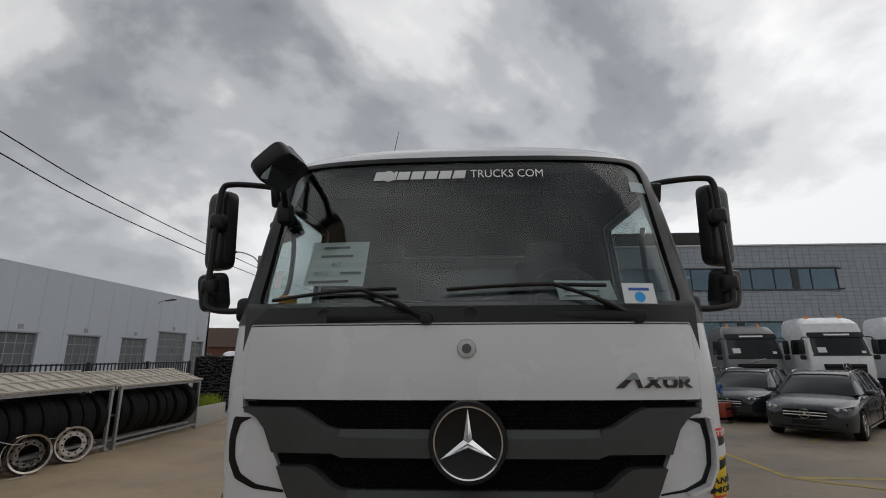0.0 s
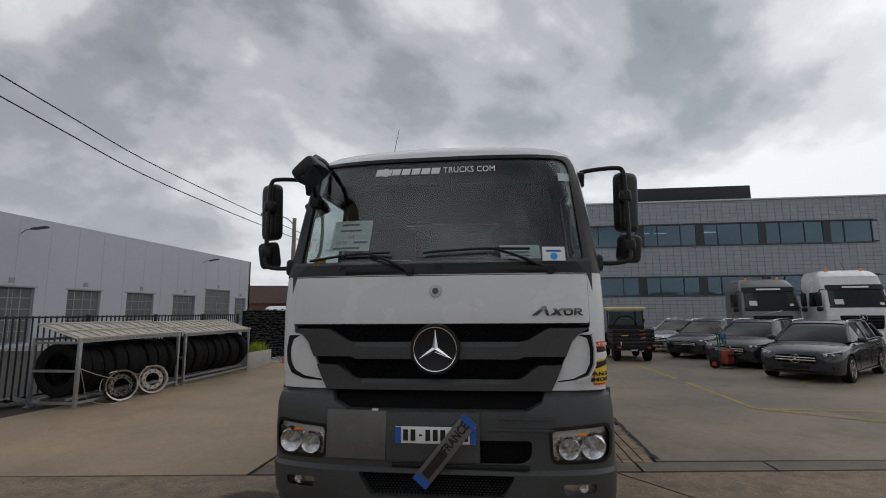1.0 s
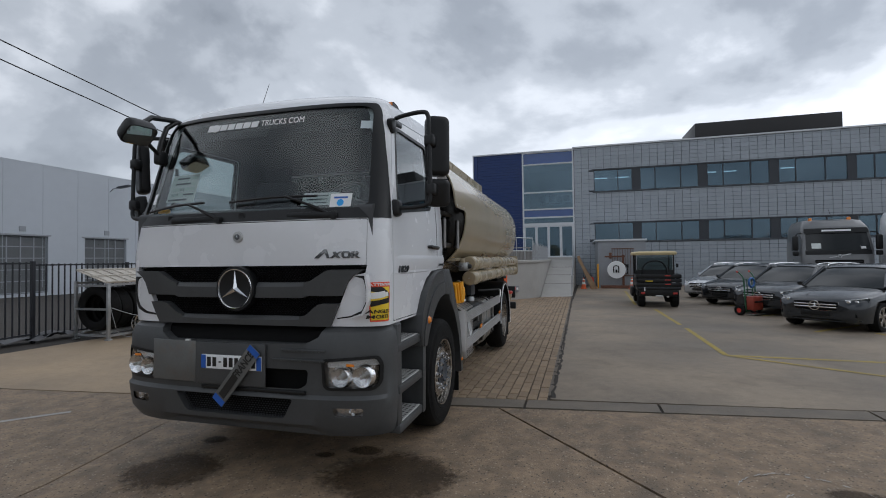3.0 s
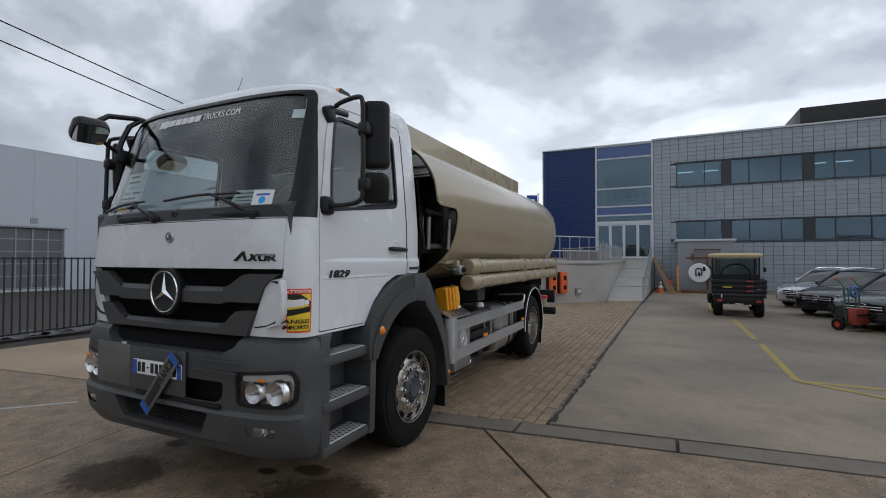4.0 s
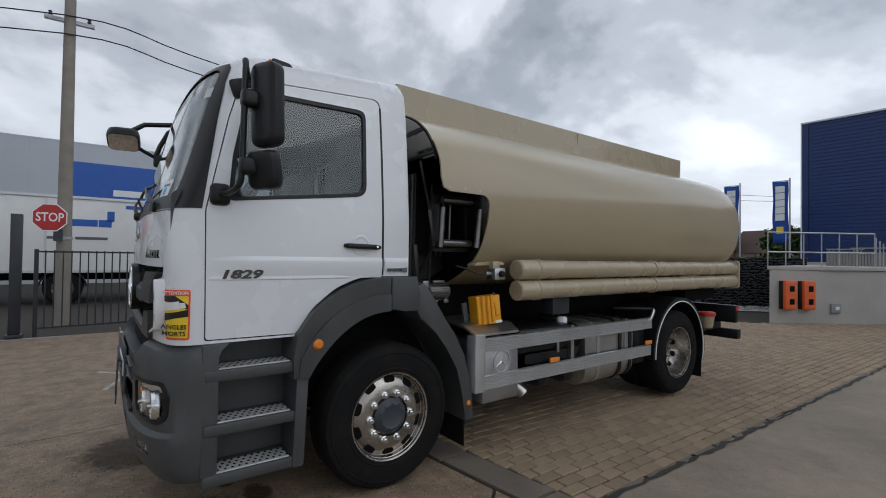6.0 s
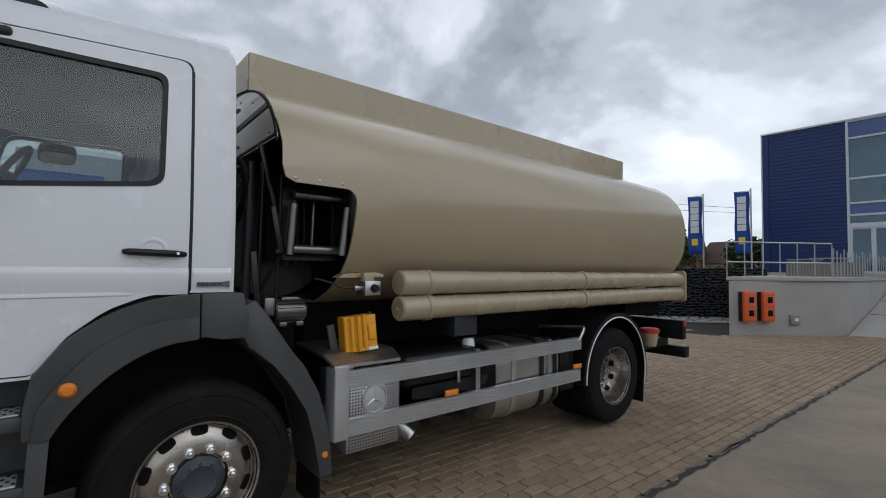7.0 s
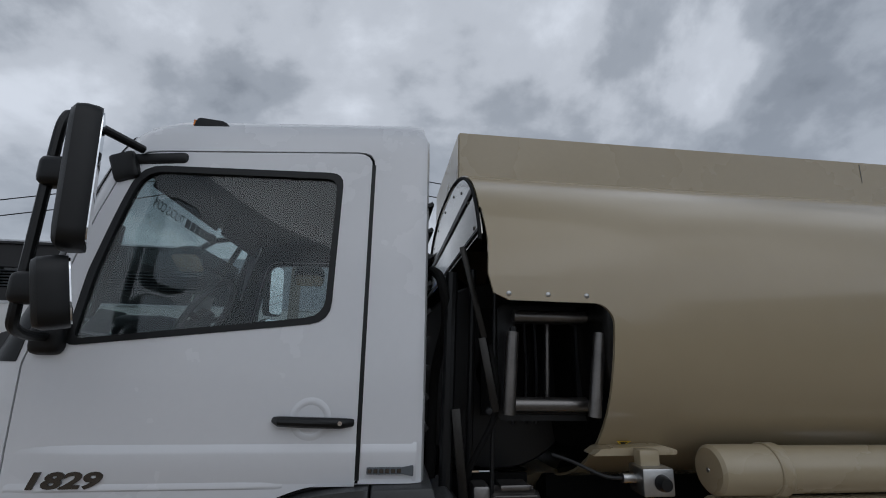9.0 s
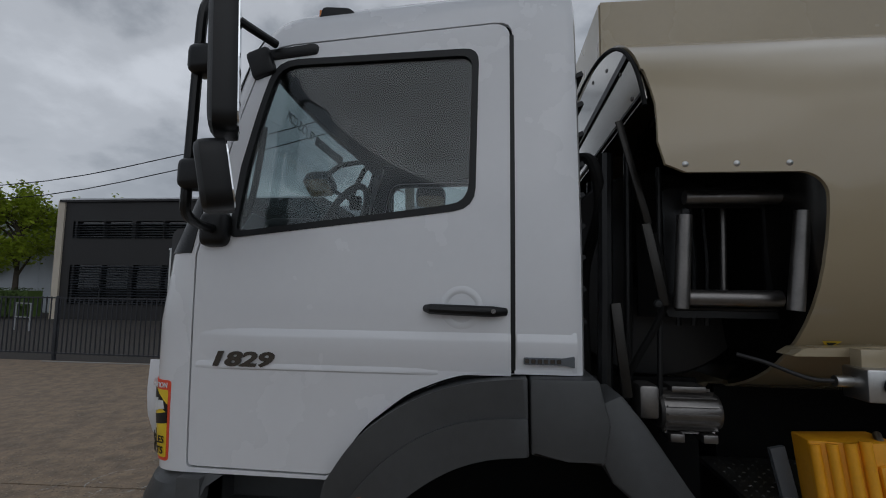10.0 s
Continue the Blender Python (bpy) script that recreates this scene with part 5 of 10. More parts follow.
# small round badge and model mark on the bonnet flap
rb = part("round_badge", lathe(B(), [(0.0, -0.010), (0.040, -0.008), (0.044, 0.004), (0.0, 0.004)], (0, 2.158, 1.838), (0, 1, 0), 32), STEEL, bon, "small round silver badge")
part("badge_disc", lathe(B(), [(0.0, -0.0125), (0.022, -0.0125), (0.022, -0.004), (0.0, -0.004)], (0, 2.158, 1.838), (0, 1, 0), 24), INK, rb)
part("badge_star", star((0, 1.838), 0.020, 2.146, 0.005), CHROME, rb, smooth=0)
LETTERS = (
    [(0.655, 1.665), (0.735, 1.730), (0.752, 1.730), (0.775, 1.665), (0.755, 1.665), (0.740, 1.708), (0.690, 1.665)],
    [(0.775, 1.665), (0.812, 1.690), (0.800, 1.712), (0.822, 1.712), (0.832, 1.700), (0.852, 1.712), (0.872, 1.712), (0.838, 1.690), (0.860, 1.665), (0.836, 1.665), (0.822, 1.680), (0.802, 1.665)],
    [(0.900, 1.665), (0.880, 1.665), (0.870, 1.675), (0.868, 1.703), (0.880, 1.713), (0.900, 1.713), (0.900, 1.702), (0.889, 1.702), (0.884, 1.697), (0.885, 1.681), (0.890, 1.676), (0.900, 1.676)],
    [(0.9005, 1.665), (0.922, 1.665), (0.932, 1.675), (0.934, 1.703), (0.922, 1.713), (0.9005, 1.713), (0.9005, 1.702), (0.913, 1.702), (0.918, 1.697), (0.917, 1.681), (0.912, 1.676), (0.9005, 1.676)],
    [(0.938, 1.665), (0.944, 1.713), (0.958, 1.713), (0.955, 1.665)],
    [(0.9585, 1.713), (0.985, 1.713), (0.994, 1.704), (0.990, 1.690), (0.978, 1.684), (1.004, 1.665), (0.984, 1.665), (0.962, 1.682), (0.960, 1.690), (0.978, 1.693), (0.980, 1.702), (0.9585, 1.704)])
for ply in LETTERS:
    part("model_mark", carve(shell(-0.010, 0.004), front_prism(ply, 1.8, 2.45), "INTERSECT"), DCHROME, bon, "chrome slanted mark on the bonnet flap", smooth=0)

# air deflector slots at the corners
for s in (1, -1):
    sl = rpoly([(0.985, 1.535), (1.085, 1.535), (1.105, 1.44), (1.10, 1.34), (1.06, 1.268), (0.96, 1.232), (0.815, 1.222), (0.818, 1.234), (0.95, 1.252), (1.03, 1.292), (1.063, 1.35), (1.068, 1.44), (1.045, 1.508)], 0.012, 2)
    if s > 0:
        # on this side the outer wing stands proud and hides the slot from the flank
        sl = rpoly([(0.955, 1.535), (1.046, 1.535), (1.060, 1.44), (1.056, 1.34), (1.02, 1.268), (0.93, 1.236), (0.815, 1.222), (0.818, 1.230), (0.922, 1.246), (1.004, 1.283), (1.035, 1.346), (1.038, 1.44), (1.022, 1.512)], 0.008, 2)
        wing = [(1.046, 1.540), (1.060, 1.44), (1.056, 1.34), (1.02, 1.268), (0.93, 1.236), (0.93, 1.226), (1.026, 1.255), (1.068, 1.335), (1.074, 1.44), (1.060, 1.545)]
        part("deflector_wing", carve(shell(-0.040, 0.01), front_prism(wing, 1.8, 2.5), "INTERSECT"), WHITE, cab, smooth=32)
    sl = [(s * x, z) for x, z in sl]
    part("deflector_slot", carve(shell(-0.003, 0.02), front_prism(sl, 1.8, 2.5), "INTERSECT"), BLACKPL, cab, "black air slot round the corner panel", smooth=32)

# bumper
BT = [(0.425, 2.165, 1.175), (0.47, 2.105, 1.195), (0.60, 2.085, 1.200), (0.66, 2.080, 1.203), (0.685, 2.105, 1.200), (0.90, 2.098, 1.203), (1.06, 2.105, 1.200), (1.13, 2.135, 1.190), (1.165, 2.185, 1.165)]


def bumper_solid(off, lo=None, hi=None):
    bm = B()
    rings = []
    for i, (z, yf, w) in enumerate(BT):
        zz = z
        if lo is not None and i == 0:
            zz = lo
        if hi is not None and i == len(BT) - 1:
            zz = hi
        # the lip hangs lower at the corners than in the middle
        drop = 0.045 if i == 0 and lo is None else 0.0
        rings.append([(x, y, zz - drop * min(max((abs(x) - 0.60) / 0.14, 0.0), 1.0)) for x, y in outline(yf + off, w - off, 2.50 if not off else 2.8, 0.36, 4.0, 22)])
    ring_strip(bm, rings, True, True)
    return bm


HL = rpoly([(0.735, 0.945), (1.135, 0.972), (1.160, 0.90), (1.150, 0.765), (1.10, 0.722), (0.775, 0.722), (0.742, 0.75)], [0.03, 0.05, 0.02, 0.05, 0.04, 0.04, 0.03])
FOG = rpoly([(0.815, 0.605), (1.035, 0.602), (1.030, 0.540), (0.83, 0.540)], 0.022)
bmp = carve(bumper_solid(0.0), bumper_solid(0.05, 0.2, 1.4))
for cut in (HL, FOG):
    for s in (1, -1):
        bmp = carve(bmp, front_prism([(s * x, z) for x, z in cut], 1.7, 2.40))
bmp = carve(bmp, front_prism(sym([(0.745, 1.2), (0.70, 1.095), (0.60, 1.045)]), 1.7, 2.40))
bmp = carve(bmp, front_prism(rpoly([(-0.30, 0.865), (0.63, 0.865), (0.62, 0.76), (0.56, 0.725), (-0.30, 0.725)], [0, 0.03, 0.03, 0.03, 0]), 1.7, 2.40))
bmp = carve(bmp, front_prism(rpoly([(-0.52, 0.655), (0.52, 0.655), (0.43, 0.505), (-0.43, 0.505)], 0.03), 1.7, 2.40))
bumper = part("bumper", bmp, GREYPL, truck, "scuffed dark grey plastic bumper", smooth=32)
part("bumper_backing", carve(bumper_solid(0.07), prism(B(), [(1.9, 0.45), (2.4, 0.45), (2.4, 1.20), (1.9, 1.20)], "x", -1.05, 1.05), "INTERSECT"), DARK, bumper, smooth=32)
bm = B()
for r in range(9):
    for k in range(40):
        x, z = -0.48 + k * 0.0245 + (0.012 if r % 2 else 0), 0.512 + r * 0.016
        if abs(x) < 0.44 + (z - 0.505) * 0.5:
            bm.faces.new([bm.verts.new(p) for p in ((x - 0.009, 2.140, z), (x, 2.136, z - 0.006), (x + 0.009, 2.140, z), (x, 2.136, z + 0.006))])
part("lower_mesh", bm, BLACKPL, bumper, kind="stuff", smooth=0)
part("bumper_crease", box(B(), (0.56, 2.094, 0.935), (0.42, 0.02, 0.012), bevel=0.003), GREYPL, bumper)
part("bumper_crease", box(B(), (0.60, 2.094, 1.005), (0.36, 0.02, 0.012), bevel=0.003), GREYPL, bumper)
part("bumper_step", box(B(), (0.16, 2.12, 0.70), (0.90, 0.05, 0.03), bevel=0.008), BLACKPL, bumper)
for s in (1, -1):
    hs = [(s * x, z) for x, z in HL]
    hl = part("headlight", carve(bumper_solid(0.045), front_prism(hs, 1.7, 2.42), "INTERSECT"), REFL, truck, "clear headlight with chrome reflectors", smooth=32)
    rim = carve(carve(bumper_solid(-0.004), bumper_solid(0.07, 0.2, 1.4)), front_prism(hs, 1.7, 2.45), "INTERSECT")
    inner = rpoly([(s * x * 1.0, z) for x, z in [(0.757, 0.925), (1.118, 0.949), (1.140, 0.895), (1.130, 0.775), (1.09, 0.742), (0.79, 0.742), (0.763, 0.76)]], 0.03)
    rim = carve(rim, front_prism(inner, 1.7, 2.45))
    part("bezel", rim, BLACKPL, hl, smooth=32)
    for cx, cz, r in ((0.865, 0.812, 0.066), (1.02, 0.818, 0.074)):
        yb = 2.105 + 0.36 * (1 - max(0, 1 - (cx / 1.2) ** 4) ** 0.25)
        part("reflector", lathe(B(), [(0.0, 0.035), (r * 0.5, 0.022), (r * 0.85, 0.004), (r, -0.006), (r * 1.12, 0.006), (r * 1.25, 0.03)], (s * cx, yb + 0.018, cz), (0, 1, 0), 24), REFL, hl)
        part("bulb", lathe(B(), [(0.0, -0.02), (0.012, -0.016), (0.014, 0.0), (0.014, 0.04)], (s * cx, yb + 0.012, cz), (0, 1, 0), 12), STEEL, hl)
    band = rpoly([(s * x, z) for x, z in [(0.765, 0.915), (1.115, 0.938), (1.128, 0.895), (0.765, 0.880)]], 0.01)
    part("indicator", carve(bumper_solid(0.03), front_prism(band, 1.7, 2.40), "INTERSECT"), STICK_W, hl, "white ribbed indicator strip", smooth=32)
    part("indicator_bulb", box(B(), (s * 0.95, 2.136, 0.906), (0.06, 0.01, 0.018), bevel=0.004), AMBER, hl)
    lens = carve(carve(bumper_solid(0.004), bumper_solid(0.010, 0.2, 1.4)), front_prism(inner, 1.7, 2.45), "INTERSECT")
    lo = part("lens", lens, LAMPGL, hl, smooth=32)
    lo.visible_shadow = False
    fs = [(s * x, z) for x, z in FOG]
    fl = part("fog_light", carve(bumper_solid(0.035), front_prism(fs, 1.7, 2.42), "INTERSECT"), REFL, truck, "small clear fog light", smooth=32)
    part("reflector", lathe(B(), [(0.0, 0.02), (0.02, 0.014), (0.027, 0.0)], (s * 0.95, 2.165, 0.572), (0, 1, 0), 20), CHROME, fl)
    l2 = part("lens", carve(carve(bumper_solid(0.006), bumper_solid(0.012, 0.2, 1.4)), front_prism(fs, 1.7, 2.45), "INTERSECT"), LAMPGL, fl, smooth=32)
    l2.visible_shadow = False

# plates on the bumper
part("zinc_plate", box(B(), (-0.527, 2.085, 0.893), (0.405, 0.012, 0.31), pose(0, 0, 0, 0, 1.0, 0), bevel=0.004), RUSTPL, bumper, "worn square zinc plate hung on the bumper")
part("plate_bracket", box(B(), (-0.40, 2.085, 1.052), (0.04, 0.016, 0.012)), STICK_W, bumper)
ph = part("plate_panel", box(B(), (-0.015, 2.086, 0.885), (0.62, 0.016, 0.31), bevel=0.006), GREYPL, bumper)
np_ = part("number_plate", box(B(), (0.005, 2.074, 0.898), (0.53, 0.008, 0.105), bevel=0.003), STICK_W, bumper, "white number plate with blue ends")
for x in (-0.24, 0.25):
    part("blue_end", box(B(), (x, 2.0685, 0.898), (0.040, 0.004, 0.100)), STICK_B, np_, smooth=0)
bm = B()
for i in range(9):
    if i in (2, 6):
        box(bm, (-0.19 + i * 0.049, 2.0685, 0.898), (0.020, 0.003, 0.010))
    else:
        box(bm, (-0.19 + i * 0.049, 2.0685, 0.898), (0.032, 0.003, 0.070))
part("plate_marks", bm, STICK_K, np_, smooth=0)
a = math.degrees(math.atan2(0.403, 0.333))
R = Matrix.Translation((0.07, 2.048, 0.808)) @ Matrix.Rotation(radians(-a), 4, "Y")
show = part("show_plate", box(B(), (0, 0, 0), (0.525, 0.006, 0.112), bevel=0.002), RUSTPL, bumper, "grey show plate hung at a slant")
show.data.transform(Matrix.Translation(OFFS[truck.name]))
show.data.transform(R)
show.data.transform(Matrix.Translation(-OFFS[truck.name]))
for name, cx, wd, mt in (("blue_end", -0.238, 0.046, STICK_B), ("blue_end", 0.238, 0.046, STICK_B), ("letter_bar", -0.105, 0.19, STICK_K)):
    bm = box(B(), (cx, -0.0045, 0), (wd, 0.003, 0.105 if mt is STICK_B else 0.058))
    bm.transform(R)
    part(name, bm, mt, show, smooth=0)
bm = lettering("FRANCE", 0.080, front_m(0.105, -0.0045, 0.0), 0.003, squash=0.78, bold=0.002)
bm.transform(R)
part("letters", bm, STICK_K, show, smooth=0)

# blind-spot warning stickers
def on_corner(poly, out, inn, mt, name, parent, lab="", x0=1.066):
    """A thin piece on the corner panel, cut by a shape seen from the side."""
    poly = [(y - 0.026, z) for y, z in poly]
    return part(name, carve(shell(out, inn), prism(B(), poly, "x", x0, 1.5), "INTERSECT"), mt, parent, lab, smooth=32)


st = on_corner(rpoly([(2.15, 1.487), (2.374, 1.487), (2.374, 1.200), (2.15, 1.200)], 0.014), -0.0020, 0.004, STICK_R, "warning_sticker", cab, "red and yellow blind spot sticker", 1.056)
on_corner(rpoly([(2.15, 1.452), (2.364, 1.452), (2.364, 1.212), (2.15, 1.212)], 0.008), -0.0035, 0.003, STICK_Y, "sticker_field", st)
on_corner([(2.15, 1.452), (2.300, 1.452), (2.364, 1.40), (2.364, 1.372), (2.290, 1.410)], -0.0045, 0.002, STICK_K, "sticker_shape", st)
on_corner([(2.232, 1.345), (2.364, 1.375), (2.364, 1.335), (2.300, 1.325), (2.16, 1.270), (2.16, 1.330)], -0.0045, 0.002, STICK_K, "sticker_shape", st)
on_corner([(2.255, 1.412), (2.318, 1.423), (2.318, 1.377), (2.255, 1.366)], -0.0060, 0.001, STICK_W, "sticker_lorry", st)
on_corner([(2.320, 1.414), (2.345, 1.414), (2.352, 1.386), (2.320, 1.381)], -0.0060, 0.001, STICK_W, "sticker_lorry", st)


def on_flank(text, size, y, z, parent, mt, squash=1.0):
    bm = lettering(text, size, side_m(0, y, z), 0.002, squash=squash, bold=size * 0.015)
    for v in bm.verts:
        yf, w = lerp_table(v.co.z)
        q = min(max((0.31 - (v.co.y - yf)) / 0.31, 0.0), 1.0)
        v.co.x += w * (1 - q ** 5.1) ** (1 / 5.1) + 0.0055
    return part("letters", bm, mt, parent, smooth=0)


on_flank("ATTENTION", 0.026, 2.274, 1.469, st, STICK_W, 0.86)
on_flank("ANGLES", 0.036, 2.274, 1.274, st, STICK_K, 0.86)
on_flank("MORTS", 0.036, 2.274, 1.236, st, STICK_K, 0.90)

# steps, arches
for s in (1, -1):
    bm = B()
    prism(bm, rpoly([(2.47, 0.40), (2.47, 1.165), (2.955, 1.165), (2.99, 0.93), (3.02, 0.40)], 0.01), "x", s * 0.90, s * 0.97)
    sd = part("entry_step", bm, GREYPL, truck, "grey plastic entry step with metal treads")
    for z, y1, xo in ((1.015, 2.96, 1.205), (0.705, 2.955, 1.215), (0.415, 2.95, 1.215)):
        part("ledge", box(B(), (s * (0.90 + (xo - 0.90) / 2), (2.42 + y1) / 2, z - 0.035), (xo - 0.90, y1 - 2.42, 0.07), bevel=0.014), GREYPL, sd)
    part("side_panel", prism(B(), rpoly([(2.935, 0.345), (2.955, 0.93), (3.03, 0.915), (3.005, 0.345)], 0.015), "x", s * 0.90, s * 1.222, 0.01), GREYPL, sd)
    part("side_panel", box(B(), (s * 1.125, 2.455, 0.785), (0.15, 0.09, 0.755), bevel=0.006), GREYPL, sd)
    for z, xo in ((1.018, 1.195), (0.708, 1.205), (0.418, 1.205)):
        tr = part("tread_plate", box(B(), (s * (xo - 0.085), 2.69, z), (0.16, 0.46, 0.008), bevel=0.003, seg=1), TREAD, sd, "perforated metal tread")
        bm = B()
        for r in range(4):
            for k in range(11):
                cx, cy = s * (xo - 0.145 + r * 0.038), 2.49 + k * 0.040 + (0.02 if r % 2 else 0)
                lathe_pts = [(cx + 0.012 * math.cos(q), cy + 0.0085 * math.sin(q), z + 0.0072) for q in np.linspace(0, 2 * math.pi, 9)[:-1]]
                bm.faces.new([bm.verts.new(p) for p in lathe_pts])
        part("tread_holes", bm, DARK, tr, kind="stuff", smooth=0)
    def soft(pts):
        return [(p.x, p.y) for p in map(Vector, smooth_path([(a, b, 0) for a, b in pts]))]
    arch_o = soft([(2.953, 1.176), (3.05, 1.315), (3.169, 1.412), (3.30, 1.482), (3.45, 1.525), (3.632, 1.543)]) + soft([(3.635, 1.300), (3.50, 1.285), (3.38, 1.245), (3.26, 1.172), (3.16, 1.08), (3.08, 0.985), (3.025, 0.895)]) + [(2.93, 0.905), (2.93, 1.05)]
    bm = prism(B(), arch_o, "x", s * 0.80, s * 1.228, 0.012)
    ar = part("wheel_arch", bm, GREYPL, truck, "grey plastic wheel arch")
    lip = soft([(2.972, 1.02), (3.05, 1.145), (3.15, 1.255), (3.26, 1.335), (3.38, 1.388), (3.50, 1.412), (3.632, 1.420)]) + soft([(3.635, 1.300), (3.50, 1.285), (3.38, 1.245), (3.26, 1.172), (3.16, 1.08), (3.08, 0.985), (3.025, 0.895)]) + [(2.96, 0.90)]
    part("arch_lip", prism(B(), lip, "x", s * 1.20, s * 1.240, 0.010), GREYPL, ar)
    # Unseen plate, added to keep light from passing through behind the wheel.
    part("arch_liner", box(B(), (s * 0.79, 3.68, 1.03), (0.02, 1.30, 0.92)), DARK, ar, smooth=0)
    bm = prism(B(), [(3.640, 1.543), (3.86, 1.546), (3.895, 1.40), (3.872, 1.275), (3.76, 1.300), (3.640, 1.300)], "x", s * 0.80, s * 1.228, 0.012)
    part("arch_rear", bm, GREYPL, ar)
    bm = prism(B(), [(3.845, 1.46), (3.93, 1.50), (4.00, 1.41), (4.13, 1.215), (4.24, 1.08), (4.34, 0.90), (4.42, 0.62), (4.442, 0.36), (4.395, 0.355), (4.345, 0.36), (4.33, 0.58), (4.27, 0.80), (4.16, 0.98), (4.05, 1.10), (3.90, 1.22), (3.86, 1.30)], "x", s * 0.82, s * 1.218, 0.012)
    part("mudguard", bm, GREYPL, ar)
    part("mud_flap", box(B(), (s * 1.0, 4.37, 0.30), (0.36, 0.012, 0.32)), RUBBER, ar)
    part("marker_lamp", lathe(B(), [(0.0, 0.030), (0.02, 0.028), (0.034, 0.014), (0.040, 0.0), (0.044, -0.004), (0.0, -0.006)], (s * 1.230, 3.085, 1.112), (s, 0, 0), 24), AMBER, ar, "round amber side marker")
    part("marker_lamp", lathe(B(), [(0.0, 0.014), (0.016, 0.010), (0.022, 0.0), (0.0, -0.004)], (s * 1.219, 4.385, 0.50), (s, 0, 0), 18), AMBER, ar)


def truck_wheel(c, s, front):
    """A wheel with its outer face towards s along x."""
    r, w = 0.525, 0.30
    c = Vector(c)
    w_ = part("wheel", lathe(B(), [(0.300, -0.14), (0.36, -0.152), (0.44, -0.155), (0.495, -0.140), (0.517, -0.11), (r, -0.07), (r, 0.07), (0.517, 0.11), (0.495, 0.140), (0.44, 0.155), (0.36, 0.152), (0.300, 0.14)], c, (s, 0, 0), 56), RUBBER, truck, "worn black truck tyre")
    for k in (-0.075, -0.026, 0.026, 0.075):
        part("tread_groove", lathe(B(), [(r + 0.001, k - 0.006), (r - 0.010, k - 0.004), (r - 0.010, k + 0.004), (r + 0.001, k + 0.006)], c, (s, 0, 0), 48), DARK, w_)
    part("sidewall_ring", lathe(B(), [(0.455, 0.1545), (0.462, 0.157), (0.468, 0.1545)], c, (s, 0, 0), 56), RUBBER, w_)
    part("sidewall_ring", lathe(B(), [(0.340, 0.1500), (0.347, 0.1545), (0.354, 0.1510)], c, (s, 0, 0), 56), RUBBER, w_)
    if front:
        prof = [(0.300, -0.14), (0.296, 0.10), (0.306, 0.146), (0.318, 0.150), (0.318, 0.140), (0.298, 0.128), (0.292, 0.098), (0.286, 0.096), (0.238, 0.118), (0.215, 0.128), (0.150, 0.128), (0.142, 0.10), (0.0, 0.10)]
    else:
        prof = [(0.300, -0.14), (0.296, 0.10), (0.306, 0.146), (0.318, 0.150), (0.318, 0.140), (0.297, 0.128), (0.287, 0.05), (0.275, -0.02), (0.235, -0.065), (0.150, -0.075), (0.142, -0.07), (0.0, -0.07)]
    rim = part("rim", lathe(B(), prof, c, (s, 0, 0), 64), RIM, w_, "silver steel rim")
    face = 0.128 if front else -0.070
    for k in range(10):
        a = 2 * math.pi * (k + 0.5) / 10
        ca, sa = math.cos(a), math.sin(a)
        u = Vector((0, ca, sa))
        t = Vector((0, -sa, ca))
        rr, dd = (0.263, 0.1068) if front else (0.245, -0.053)
        mid = c + u * rr + Vector((s * dd, 0, 0))
        slope = (u * 0.048 + Vector((s * -0.022, 0, 0))) if front else (u * 0.75 + Vector((s * 0.66, 0, 0)))
        slope.normalize()
        e1, e2 = slope * (0.025 if front else 0.030), t * (0.044 if front else 0.032)
        nn = slope.cross(t)
        if nn.x * s < 0:
            nn = -nn
        pts = [mid + nn * (0.0035 if front else 0.010) + e1 * math.copysign(abs(math.cos(q)) ** 0.6, math.cos(q)) + e2 * math.copysign(abs(math.sin(q)) ** 0.6, math.sin(q)) * (1 + 0.1 * math.cos(q)) for q in np.linspace(0, 2 * math.pi, 21)[:-1]]
        holes = B()
        holes.faces.new([holes.verts.new(p) for p in pts])
        part("hand_hole", holes, DARK, rim, smooth=0)
    for k in range(10):
        a = 2 * math.pi * k / 10
        p = c + Vector((s * face, 0.168 * math.cos(a), 0.168 * math.sin(a)))
        nb = B()
        cyl(nb, p, p + Vector((s * 0.012, 0, 0)), 0.027, seg=16)
        cyl(nb, p + Vector((s * 0.012, 0, 0)), p + Vector((s * 0.036, 0, 0)), 0.022, 0.020, seg=6)
        cyl(nb, p + Vector((s * 0.036, 0, 0)), p + Vector((s * 0.052, 0, 0)), 0.011, 0.010, seg=12)
        part("wheel_nut", nb, CHROME, rim)
    hub = part("hub", lathe(B(), [(0.134, face - 0.04), (0.130, face + 0.004), (0.116, face + 0.010), (0.105, face + 0.024), (0.085, face + 0.034), (0.070, face + 0.026), (0.0, face + 0.026)], c, (s, 0, 0), 40), surface_hub, rim, "dark grey hub cap")
    for k in range(10):
        a = 2 * math.pi * (k + 0.5) / 10
        p = c + Vector((s * (face + 0.012), 0.094 * math.cos(a), 0.094 * math.sin(a)))
        cyl(hb_ := B(), p, p + Vector((s * 0.028, 0, 0)), 0.009, seg=8)
        part("hub_bolt", hb_, surface_hub, hub)
    return w_


